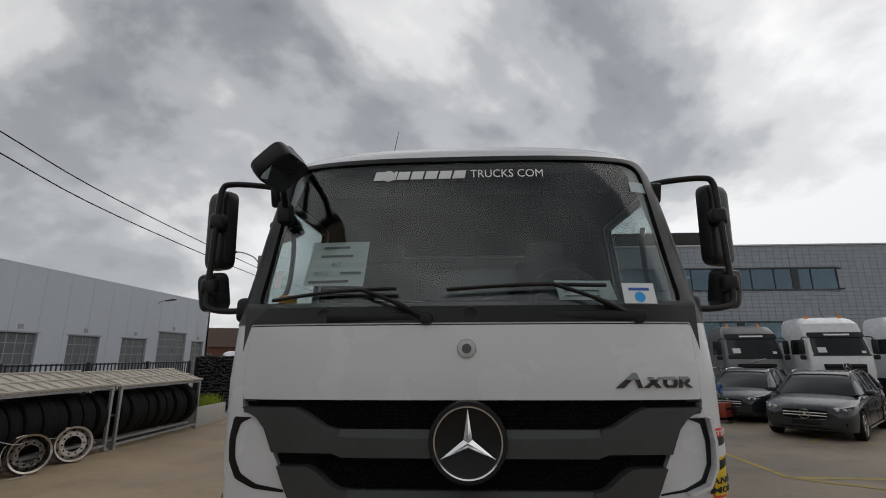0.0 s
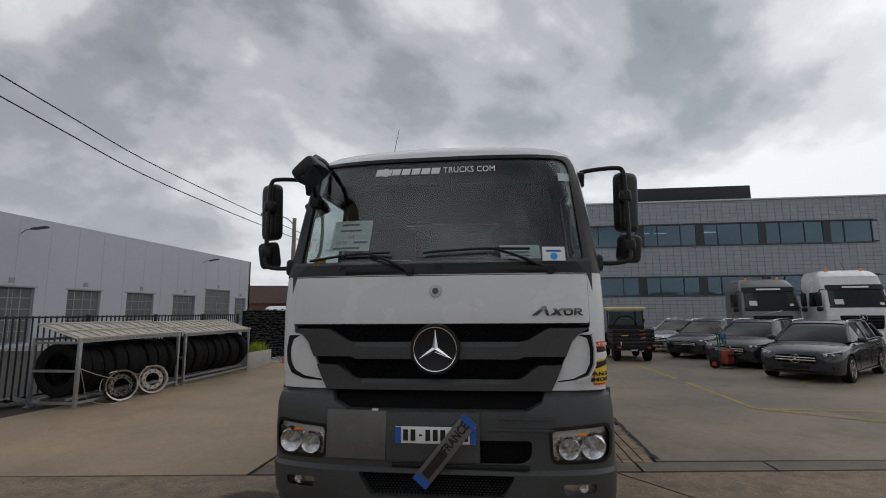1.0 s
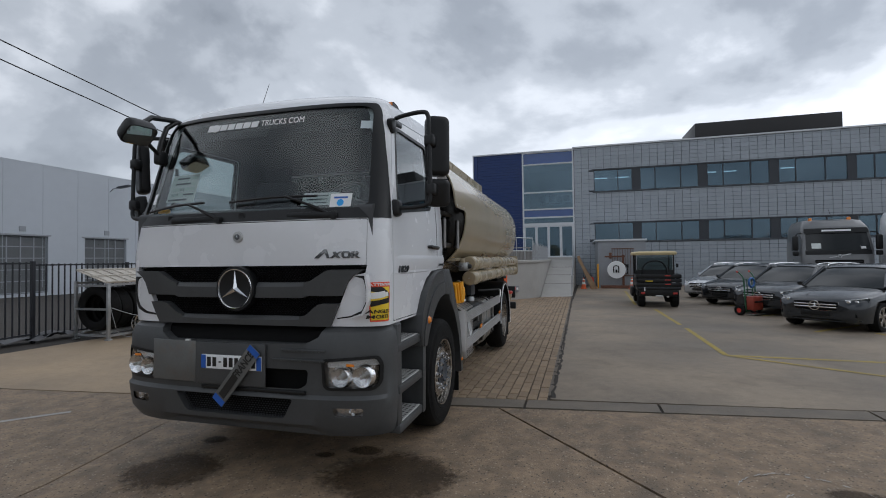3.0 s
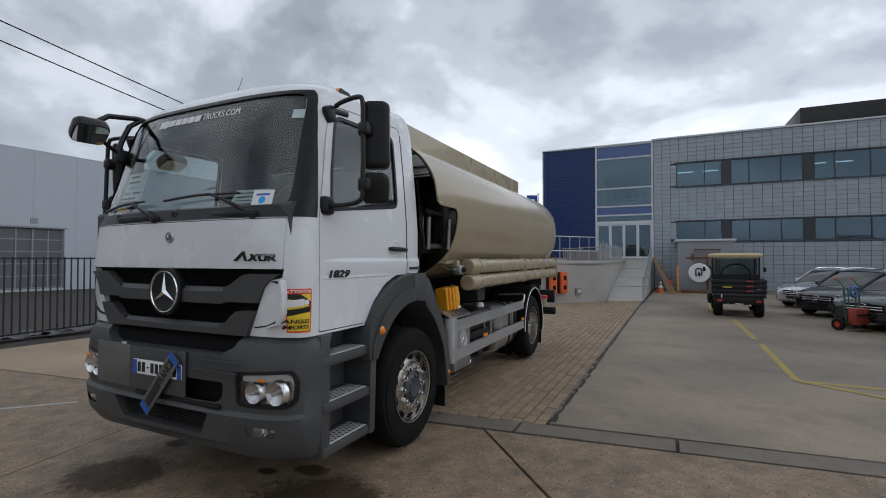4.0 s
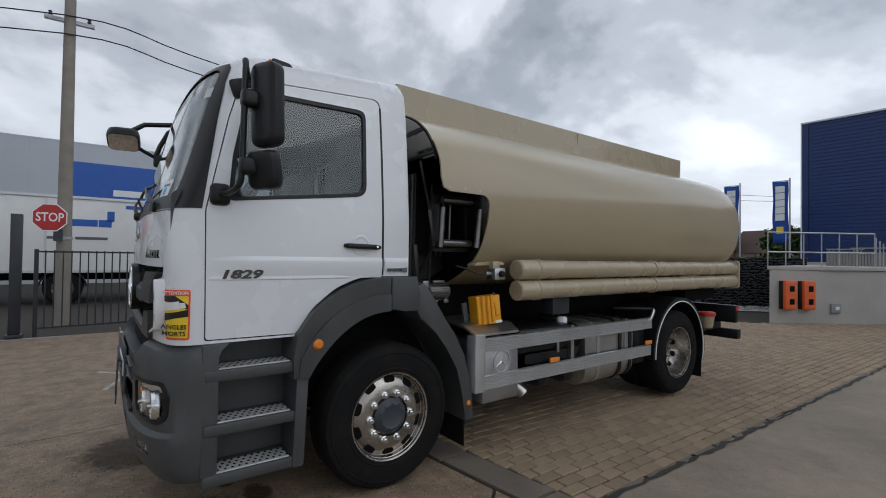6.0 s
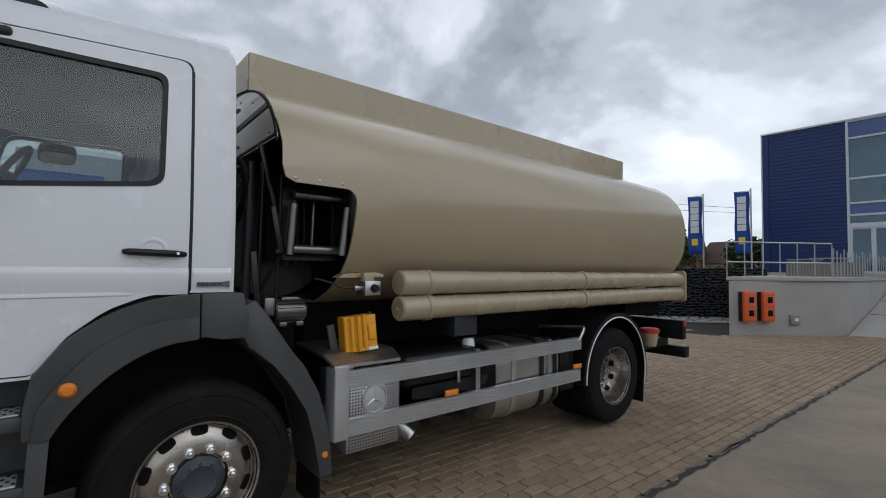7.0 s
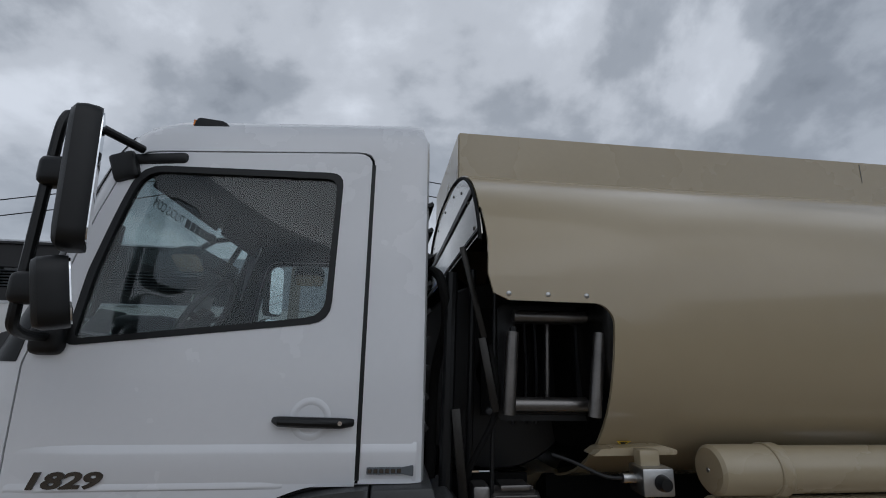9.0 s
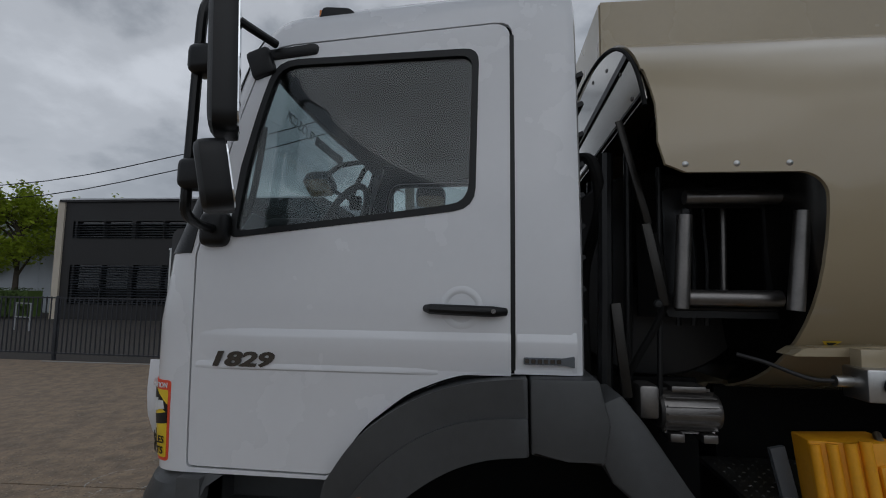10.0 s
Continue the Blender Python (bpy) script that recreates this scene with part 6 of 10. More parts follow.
surface_hub = surface("grey_hub_paint", (0.055, 0.062, 0.072), 0.55, 0.2, var=0.15, scale=20, bump=0.2, bscale=120)
for s in (1, -1):
    truck_wheel((s * 1.055, 3.665, 0.525), s, True)
    truck_wheel((s * 1.06, 7.87, 0.525), s, False)
    part("inner_tyre", lathe(B(), [(0.300, -0.14), (0.44, -0.155), (0.517, -0.11), (0.525, -0.07), (0.525, 0.07), (0.517, 0.11), (0.44, 0.155), (0.30, 0.14)], (s * 0.72, 7.87, 0.525), (s, 0, 0), 40), RUBBER, truck)
part("front_axle", cyl(B(), (-0.95, 3.665, 0.50), (0.95, 3.665, 0.50), 0.07), DARK, truck)
part("rear_axle", cyl(B(), (-0.95, 7.87, 0.525), (0.95, 7.87, 0.525), 0.10), DARK, truck)
part("differential", lathe(B(), [(0, -0.2), (0.16, -0.16), (0.22, 0), (0.16, 0.16), (0, 0.2)], (0, 7.87, 0.525), (0, 1, 0), 24), DARK, truck)

# tank body
TC, TA, TBH, TN = 2.195, 1.255, 0.825, 2.45


def tank_ring(y, k=1.0, n=72, dz=0.0):
    out = []
    for i in range(n):
        a = 2 * math.pi * i / n
        ca, sa = math.cos(a), math.sin(a)
        out.append((k * TA * math.copysign(abs(ca) ** (2 / TN), ca), y, TC + dz + k * TBH * math.copysign(abs(sa) ** (2 / TN), sa)))
    return out


def tank_solid(y0, y1, off=0.0, dome=True):
    bm = B()
    k0 = 1 - off / 1.0
    rings = [tank_ring(y, k0) for y in np.linspace(y0, y1 - 0.22, 9)]
    for i in range(1, 8):
        a = i / 7 * math.pi / 2
        rings.append(tank_ring(y1 - 0.22 + 0.22 * math.sin(a) - off * 0.5, k0 * (1 - 0.20 * (1 - math.cos(a)))))
    ring_strip(bm, rings, True, True)
    return bm


CUT = rpoly([(3.6, 2.218), (4.020, 2.218), (4.515, 2.215), (4.562, 2.165), (4.556, 1.95), (4.556, 1.2), (3.6, 1.2)], [0, 0, 0.05, 0.04, 0, 0, 0])
skin = carve(tank_solid(4.04, 9.74), tank_solid(3.6, 9.70, 0.012))
skin = carve(skin, prism(B(), CUT, "x", -1.6, 1.6))
# rounded front corner over the opening
skin = carve(skin, prism(B(), [(3.9, 2.15), (4.135, 2.15), (4.135, 2.218), (4.075, 2.245), (4.055, 2.32), (4.06, 2.46), (4.047, 2.62), (3.9, 2.70)], "x", 0.05, 1.6))
tank = part("tank", skin, TANK, truck, "beige lacquered oval fuel tank", smooth=40)
# inner bulkhead, lining and plate; the bay's shade is put into their dark colour
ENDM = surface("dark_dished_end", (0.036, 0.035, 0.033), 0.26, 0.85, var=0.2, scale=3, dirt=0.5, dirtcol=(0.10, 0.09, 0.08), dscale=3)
bm = B()
rings = [tank_ring(4.585, 0.985)]
for i in range(1, 9):
    a = i / 8 * math.pi / 2
    rings.append(tank_ring(4.585 - 0.13 * math.sin(a), 0.985 * math.cos(a) * 0.98 + 0.015))
ring_strip(bm, rings, True, True)
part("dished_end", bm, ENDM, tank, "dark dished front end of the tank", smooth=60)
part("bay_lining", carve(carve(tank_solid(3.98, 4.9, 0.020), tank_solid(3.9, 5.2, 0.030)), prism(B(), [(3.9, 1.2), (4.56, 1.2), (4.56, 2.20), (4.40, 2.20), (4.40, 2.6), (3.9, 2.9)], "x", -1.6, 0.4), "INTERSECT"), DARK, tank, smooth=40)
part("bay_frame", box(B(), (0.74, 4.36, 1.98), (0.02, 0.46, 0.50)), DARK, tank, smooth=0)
part("bay_rim", carve(side_prism(rpoly([(4.15, 1.74), (4.15, 2.222), (4.60, 2.222), (4.60, 1.74)], 0.03), 0.985, 1.0), side_prism(rpoly([(4.22, 1.80), (4.22, 2.145), (4.50, 2.145), (4.50, 1.80)], 0.02), 0.9, 1.1)), BLACKPL, tank, smooth=0)
for y in (4.27, 4.33, 4.38):
    part("hanging_chain", pipe(B(), [(0.80, y, 1.70), (0.805, y + 0.008, 1.95), (0.80, y, 2.20)], 0.011, 6), BLACKPL, tank)
# polished hood between cab and tank
def plate_solid(k, y0, y1):
    """A flat plate with the tank's outline."""
    bm = B()
    ring_strip(bm, [tank_ring(y, k) for y in (y0, y1)], True, True)
    return bm


hood = carve(plate_solid(0.982, 4.036, 4.046), prism(B(), [(1.6, 2.50), (1.6, 3.4), (-1.6, 3.4), (-1.6, 2.47)], "y", 3.9, 4.2), "INTERSECT")
HOODM = surface("polished_steel_sheet", (0.50, 0.48, 0.44), 0.16, 1.0, var=0.06, scale=1.5, bump=0.03, bscale=5)
hd = part("front_hood", hood, HOODM, tank, "polished steel front plate behind the cab", smooth=0)
for lo, hi, wide in ((2.735, 2.655, 0.036), (2.515, 2.485, 0.012)):
    part("plate_trim", carve(plate_solid(0.978, 4.028, 4.0365), prism(B(), [(1.25, lo), (1.25, lo + wide), (-1.25, hi + wide), (-1.25, hi)], "y", 3.9, 4.2), "INTERSECT"), BLACKPL, hd, smooth=0)
edge = [p for p in tank_ring(4.032, 0.985, 144) if p[2] > 2.45]
edge = sorted(edge, key=lambda p: math.atan2(p[2] - TC, p[0]))
part("edge_rubber", pipe(B(), edge, 0.008, 6), RUBBER, hd)
for k in range(9):
    a = radians(24 + k * 16.5)
    part("plate_bolt", lathe(B(), [(0, -0.006), (0.008, -0.004), (0.010, 0.0)], (1.13 * math.copysign(abs(math.cos(a)) ** 0.82, math.cos(a)), 4.036, TC + 0.745 * math.sin(a) ** 0.82), (0, 1, 0), 10), DSTEEL, hd)
# guard plates on top
for s in (1, -1):
    bm = prism(B(), [(4.04, 3.245), (9.172, 3.245), (9.160, 2.86), (4.04, 2.80)], "x", s * 0.560, s * 0.572)
    fin = part("guard_plate", bm, BEIGE, tank, "beige guard plate along the tank top", smooth=0)
    part("guard_fold", box(B(), (s * 0.545, 6.606, 3.243), (0.05, 5.13, 0.006)), BEIGE, fin, smooth=0)
    part("guard_seam", box(B(), (s * 0.5735, 6.62, 3.17), (0.002, 0.003, 0.12)), RUSTPL, fin, smooth=0)
bm = B()
vs = [bm.verts.new(p) for p in ((-0.558, 4.034, 3.242), (0.558, 4.034, 3.242), (0.558, 4.034, 2.975), (-0.558, 4.034, 2.975), (-0.558, 4.046, 3.242), (0.558, 4.046, 3.242), (0.558, 4.046, 2.975), (-0.558, 4.046, 2.975))]
for q in ((0, 1, 2, 3), (7, 6, 5, 4), (0, 4, 5, 1), (1, 5, 6, 2), (2, 6, 7, 3), (3, 7, 4, 0)):
    bm.faces.new([vs[i] for i in q])
part("guard_front", bm, BEIGE, tank, smooth=0)
part("guard_rear", box(B(), (0, 9.166, 3.06), (1.12, 0.008, 0.36)), BEIGE, tank, smooth=0)
for y in (4.9, 6.1, 7.3, 8.5):
    part("manhole", lathe(B(), [(0.0, 0.12), (0.20, 0.12), (0.22, 0.10), (0.22, 0.0)], (0, y, 3.0), (0, 0, 1), 24), ALU, tank)
# rivets over the opening
for y in (4.135, 4.292, 4.450):
    part("rivet", lathe(B(), [(0.0, 0.004), (0.006, 0.003), (0.010, 0.0), (0.011, -0.006)], (1.2545, y, 2.243), (1, 0, 0), 14), STEEL, tank)

# hose bay: roller frame, drum, levers, motor
rf = part("roller_frame", pipe(B(), [(1.0, 4.185, 1.775), (1.0, 4.56, 1.775)], 0.010), BLACKPL, truck, "hose guide frame with steel rollers")
for nm, p, q, r in (("roller", (1.06, 4.205, 2.172), (1.06, 4.555, 2.172), 0.026), ("roller", (1.06, 4.19, 1.812), (1.06, 4.512, 1.812), 0.030), ("roller", (1.08, 4.176, 1.775), (1.08, 4.196, 2.105), 0.026), ("roller", (1.15, 4.505, 1.775), (1.15, 4.545, 2.105), 0.026), ("roller", (0.90, 4.40, 1.80), (0.90, 4.41, 2.16), 0.013)):
    part(nm, cyl(B(), p, q, r, seg=16), DSTEEL, rf)
for p in ((1.085, 4.196, 2.115), (1.085, 4.578, 2.115), (1.10, 4.555, 1.79), (1.10, 4.09, 1.79)):
    part("pin", lathe(B(), [(0, 0.01), (0.012, 0.008), (0.016, 0.0), (0.0, -0.01)], p, (1, 0, 0), 14), BLACKPL, rf)
part("hose_drum", lathe(B(), [(0.10, -0.25), (0.44, -0.24), (0.45, -0.23), (0.20, -0.22), (0.20, 0.22), (0.45, 0.23), (0.44, 0.24), (0.10, 0.25)], (0.42, 4.22, 1.92), (1, 0, 0), 40), surface("drum_black", (0.010, 0.010, 0.010), 0.45, 0.3), truck, "black hose drum in the bay")
bm = B()
for k in range(7):
    lathe(bm, [(0.20, -0.035), (0.29, -0.03), (0.315, 0.0), (0.29, 0.03), (0.20, 0.035)], (0.25 + k * 0.06, 4.22, 1.92), (1, 0, 0), 36)
part("wound_hose", bm, RUBBER, truck)
lv = part("lever_arm", box(B(), (1.06, 4.03, 2.27), (0.010, 0.026, 0.40), pose(0, 0, 0, 14), bevel=0.003), BAYMET, truck, "bent steel lever")
part("lever_arm", box(B(), (1.07, 4.095, 1.93), (0.010, 0.032, 0.30), pose(0, 0, 0, 11), bevel=0.003), BAYMET, truck)
part("lever_arm", box(B(), (1.02, 3.985, 1.62), (0.010, 0.036, 0.34), pose(0, 0, 0, 6), bevel=0.003), BAYMET, truck)
for x, y, z0, z1, r in ((0.98, 3.93, 1.35, 2.36, 0.028), (0.85, 4.05, 1.4, 2.40, 0.016), (1.0, 4.12, 1.42, 2.3, 0.010), (0.55, 3.98, 1.3, 2.35, 0.035)):
    part("upright_pipe", pipe(B(), [(x, y, z0), (x + 0.01, y + 0.01, (z0 + z1) / 2), (x, y + 0.02, z1)], r, 10), surface("olive_pipe", (0.045, 0.04, 0.03), 0.5) if r == 0.030 else BLACKPL, truck)
part("hose", pipe(B(), smooth_path([(0.9, 3.88, 1.5), (0.8, 3.90, 1.9), (0.95, 3.93, 2.15), (1.0, 3.90, 2.32), (0.8, 3.88, 2.4)]), 0.022, 10), RUBBER, truck)
part("hose", pipe(B(), smooth_path([(1.0, 4.12, 2.05), (1.02, 4.14, 1.8), (0.98, 4.06, 1.6), (0.9, 4.0, 1.45)]), 0.014, 8), RUBBER, truck)
# finned motor
mt_ = part("electric_motor", lathe(B(), [(0, -0.10), (0.058, -0.10), (0.066, -0.09), (0.066, 0.09), (0.06, 0.105), (0, 0.11)], (0.98, 4.215, 1.405), (0, 1, 0), 24), DSTEEL, truck, "grey finned electric motor")
for k in range(16):
    a = 2 * math.pi * k / 16
    part("fin", box(B(), (0.98 + 0.070 * math.cos(a), 4.215, 1.405 + 0.070 * math.sin(a)), (0.018, 0.17, 0.005), Matrix.Rotation(-a, 4, "Y")), DSTEEL, mt_, smooth=0)
part("gearbox", box(B(), (0.98, 4.075, 1.44), (0.11, 0.07, 0.12), bevel=0.015), DSTEEL, mt_)
for y in (4.16, 4.27):
    part("motor_foot", box(B(), (1.0, y, 1.325), (0.10, 0.05, 0.03), bevel=0.005), DSTEEL, mt_)
part("terminal_box", box(B(), (0.97, 4.215, 1.485), (0.10, 0.12, 0.025), bevel=0.006), DSTEEL, mt_)
# belly trough in front and sensor on its bracket
bm = B()
prism(bm, rpoly([(4.30, 1.27), (4.62, 1.27), (4.95, 1.33), (5.2, 1.42), (4.7, 1.47), (4.45, 1.42)], 0.03), "x", 0.20, 0.58, 0.02)
for v in bm.verts:
    if v.co.x > 0.45:
        v.co.x -= (1.47 - v.co.z) * 1.4
part("belly_pan", bm, BEIGE, tank, "beige folded pan under the tank")
bm = B()
prism(bm, rpoly([(4.50, 1.625), (4.54, 1.652), (4.80, 1.664), (4.86, 1.648), (4.86, 1.63)], 0.01), "x", 1.03, 1.125, 0.004)
part("bracket_shelf", bm, BEIGE, tank)
sn = part("level_sensor", box(B(), (1.185, 4.705, 1.555), (0.11, 0.125, 0.10), bevel=0.008), STEEL, truck, "square grey switch box with black knob")
part("knob", lathe(B(), [(0, 0.035), (0.022, 0.034), (0.027, 0.02), (0.030, 0.0), (0, -0.002)], (1.241, 4.715, 1.555), (1, 0, 0), 20), BLACKPL, sn)
part("gland", cyl(B(), (1.17, 4.595, 1.557), (1.17, 4.645, 1.557), 0.018, seg=12), STEEL, sn)
part("cable", pipe(B(), smooth_path([(1.17, 4.595, 1.557), (1.15, 4.53, 1.56), (1.10, 4.43, 1.60), (1.06, 4.36, 1.62)]), 0.007), WIRE, sn)
part("post", box(B(), (1.17, 4.70, 1.63), (0.05, 0.08, 0.06), bevel=0.004), BEIGE, sn)
ply = [(4.632, 1.672), (4.695, 1.672), (4.664, 1.645)]
def on_tank(poly, out):
    """A thin label lying on the flank of the tank."""
    bm = B()
    for lift in (out, out - 0.002):
        bm.faces.new([bm.verts.new((TA * (1 - abs((z - TC) / TBH) ** TN) ** (1 / TN) + lift, y, z)) for y, z in poly])
    return bm


lab = part("hazard_label", on_tank(ply, 0.0035), STICK_Y, tank, "small yellow triangular label", smooth=0)
part("label_border", on_tank([(4.645, 1.667), (4.682, 1.667), (4.664, 1.652)], 0.005), STICK_K, lab, smooth=0)

# hose tubes along the flank
for z in (1.588, 1.402):
    tb = part("hose_tube", cyl(B(), (1.195, 5.18, z), (1.195, 9.46, z), 0.088, seg=28), BEIGE, truck, "beige hose tube along the tank")
    part("end_cap", lathe(B(), [(0.0, -0.008), (0.080, -0.006), (0.092, 0.006), (0.093, 0.235), (0.096, 0.24), (0.096, 0.262), (0.088, 0.264)], (1.195, 4.945, z), (0, 1, 0), 28), BEIGE, tb)
    part("cap_pin", lathe(B(), [(0, -0.006), (0.008, -0.004), (0.009, 0.0)], (1.195, 4.938, z), (0, 1, 0), 12), STEEL, tb)
    for y in (5.20, 7.22):
        part("tube_band", lathe(B(), [(0.088, -0.028), (0.098, -0.026), (0.100, -0.022), (0.0975, -0.014), (0.0975, 0.014), (0.100, 0.022), (0.098, 0.026), (0.088, 0.028)], (1.195, y, z), (0, 1, 0), 28), BEIGE, tb)
part("tube_bracket", prism(B(), rpoly([(1.10, 1.28), (1.10, 1.70), (1.29, 1.70), (1.29, 1.30)], 0.04), "y", 9.455, 9.50, 0.006), BEIGE, truck)
for y in (5.25, 7.2, 9.2):
    part("tube_hanger", box(B(), (1.12, y, 1.47), (0.03, 0.06, 0.34)), DARK, truck)

# side guard, boxes and tanks on the chassis
def ribbed_rail(z0, z1, y0, y1, x=1.245):
    n = 6
    prof = []
    for i in range(n):
        a, b = z0 + (z1 - z0) * i / n, z0 + (z1 - z0) * (i + 1) / n
        prof += [(x, a + 0.002), (x + 0.006, a + 0.005), (x + 0.006, b - 0.005), (x, b - 0.002)]
    prof += [(x - 0.03, z1), (x - 0.03, z0)]
    return prism(B(), prof, "y", y0, y1)


sg = part("side_guard", ribbed_rail(0.892, 1.018, 4.53, 7.15), ALU, truck, "ribbed aluminium side guard")
part("guard_rail", ribbed_rail(0.582, 0.704, 4.53, 7.135), ALU, sg)
bm = prism(B(), rpoly([(1.255, 4.535), (1.255, 4.43), (1.16, 4.405), (1.14, 4.43), (1.22, 4.45), (1.225, 4.535)], 0.012), "z", 0.575, 1.045)
part("guard_corner", bm, ALU, sg)
for y, z in ((5.42, 0.735), (7.08, 0.735)):
    part("side_reflector", box(B(), (1.248, y, z), (0.02, 0.13, 0.045), bevel=0.005), AMBER, sg, "amber side reflector lamp")
for y in (4.56, 5.75, 6.7):
    part("guard_stay", box(B(), (1.18, y, 0.80), (0.04, 0.05, 0.46)), STEEL, sg)
part("guard_hook", pipe(B(), smooth_path([(1.2, 7.05, 0.92), (1.24, 7.12, 0.99), (1.24, 7.20, 1.09), (1.20, 7.24, 1.11)]), 0.018), STEEL, sg)
part("guard_hook", pipe(B(), [(0.9, 6.9, 1.11), (1.20, 7.22, 1.11)], 0.022), BLACKPL, sg)
tbx = part("tool_box", box(B(), (1.02, 4.735, 0.72), (0.44, 0.43, 0.52), bevel=0.03), ALU, truck, "aluminium box with perforated panel")
bm = B()
for i in range(19):
    for j in range(24):
        y, z = 4.545 + i * 0.0212, 0.472 + j * 0.0205
        if (abs(y - 4.735) ** 2 + abs(z - 0.80) ** 2 < 0.105 ** 2):
            continue
        bm.faces.new([bm.verts.new((1.2405, y + 0.0066 * math.cos(q), z + 0.0066 * math.sin(q))) for q in np.linspace(0, 2 * math.pi, 7)[:-1]])
part("panel_holes", bm, DARK, tbx, kind="stuff", smooth=0)
part("box_ring", lathe(B(), [(0.085, 0.0), (0.088, 0.008), (0.100, 0.008), (0.102, 0.0)], (1.241, 4.735, 0.80), (1, 0, 0), 36), ALU, tbx)
bm = star((0, 0), 0.085, 0.0, 0.008)
bm.transform(Matrix.Translation((1.241, 4.735, 0.80)) @ Matrix.Rotation(radians(90), 4, "Z"))
part("box_star", bm, ALU, tbx, smooth=0)
bm = B()
vs = [(0.62, 4.40, 1.135), (1.13, 4.40, 1.115), (1.235, 4.435, 1.055), (1.235, 4.945, 1.055), (1.13, 4.945, 1.115), (0.62, 4.945, 1.135)]
top = [bm.verts.new(p) for p in vs]
bot = [bm.verts.new((p[0], p[1], p[2] - 0.02)) for p in vs]
bm.faces.new((top[0], top[1], top[4], top[5])); bm.faces.new((top[1], top[2], top[3], top[4]))
bm.faces.new((bot[5], bot[4], bot[1], bot[0])); bm.faces.new((bot[4], bot[3], bot[2], bot[1]))
for i in range(6):
    j = (i + 1) % 6
    bm.faces.new((bot[i], bot[j], top[j], top[i]))
part("tread_cover", bm, STEEL, tbx, "raised-pattern metal cover", smooth=0)
bm = B()
for i in range(12):
    for j in range(14):
        x, y = 0.66 + i * 0.04, 4.43 + j * 0.037
        z = 1.1335 - (x - 0.62) / 0.51 * 0.02
        a = 0.785 if (i + j) % 2 else -0.785
        dx, dy = 0.012 * math.cos(a), 0.012 * math.sin(a)
        nx, ny = -0.004 * math.sin(a), 0.004 * math.cos(a)
        bm.faces.new([bm.verts.new(p) for p in ((x - dx, y - dy, z), (x + nx, y + ny, z + 0.003), (x + dx, y + dy, z), (x - nx, y - ny, z + 0.003))])
part("tread_pattern", bm, ALU, tbx, kind="stuff", smooth=0)
bm = B()
for i in range(5):
    for j in range(22):
        u, y = 0.12 + i * 0.19, 4.47 + j * 0.0215 + (0.0107 if i % 2 else 0)
        x, z = 1.13 + 0.105 * u, 1.115 - 0.060 * u + 0.0015
        bm.faces.new([bm.verts.new((x + 0.0052 * math.cos(q), y + 0.0060 * math.sin(q), z - 0.0030 * math.cos(q))) for q in np.linspace(0, 2 * math.pi, 7)[:-1]])
part("cover_holes", bm, DARK, tbx, kind="stuff", smooth=0)
part("air_pipe", pipe(B(), smooth_path([(0.95, 4.95, 0.62), (1.05, 5.02, 0.55), (1.12, 5.12, 0.44)]), [0.06] * 12 + [0.065], 14), STEEL, truck)
bb = part("battery_box", box(B(), (0.86, 5.42, 0.92), (0.62, 0.80, 0.24), bevel=0.05, seg=3), BLACKPL, truck, "black plastic equipment cover")
part("bracket_plate", prism(B(), rpoly([(5.10, 0.80), (5.10, 0.715), (5.24, 0.70), (5.62, 0.70), (5.86, 0.72), (5.90, 0.80)], 0.02), "x", 1.155, 1.17), BLACKPL, bb)
part("clasp", box(B(), (1.18, 5.55, 0.83), (0.015, 0.03, 0.10), bevel=0.004), STEEL, bb)
for y in (5.30, 5.66):
    ct = part("air_tank", lathe(B(), [(0, -0.24), (0.08, -0.22), (0.11, -0.16), (0.11, 0.16), (0.08, 0.22), (0, 0.24)], (1.0, y, 0.58), (1, 0, 0), 24), BLACKPL, truck, "black air tank with white label")
    part("label", box(B(), (1.20, y + 0.01, 0.665), (0.06, 0.075, 0.004), pose(0, 0, 0, 0, 62)), STICK_W, ct, smooth=0)
part("filler_cap", lathe(B(), [(0, 0.10), (0.045, 0.095), (0.055, 0.07), (0.055, 0.0)], (1.02, 5.80, 1.00), (0, 0, 1), 20), STICK_W, truck, "white filler cap")
ft = part("fuel_tank", prism(B(), rpoly([(0.58, 0.36), (0.58, 1.02), (1.08, 1.02), (1.18, 0.92), (1.18, 0.46), (1.08, 0.36)], 0.07), "y", 5.98, 6.86, 0.02), STEEL, truck, "scuffed aluminium diesel tank")
for y in (6.20, 6.60, 6.80):
    part("tank_strap", prism(B(), rpoly([(0.575, 0.352), (0.575, 1.03), (1.083, 1.03), (1.190, 0.925), (1.190, 0.452), (1.083, 0.352)], 0.07), "y", y - 0.025, y + 0.025), BLACKPL if y != 6.20 else ALU, ft)
part("mud_box", box(B(), (0.95, 7.08, 0.72), (0.36, 0.24, 0.5), bevel=0.02), BLACKPL, truck)
part("control_box", box(B(), (1.0, 5.72, 1.22), (0.16, 0.26, 0.18), bevel=0.01), DFRAME, truck)
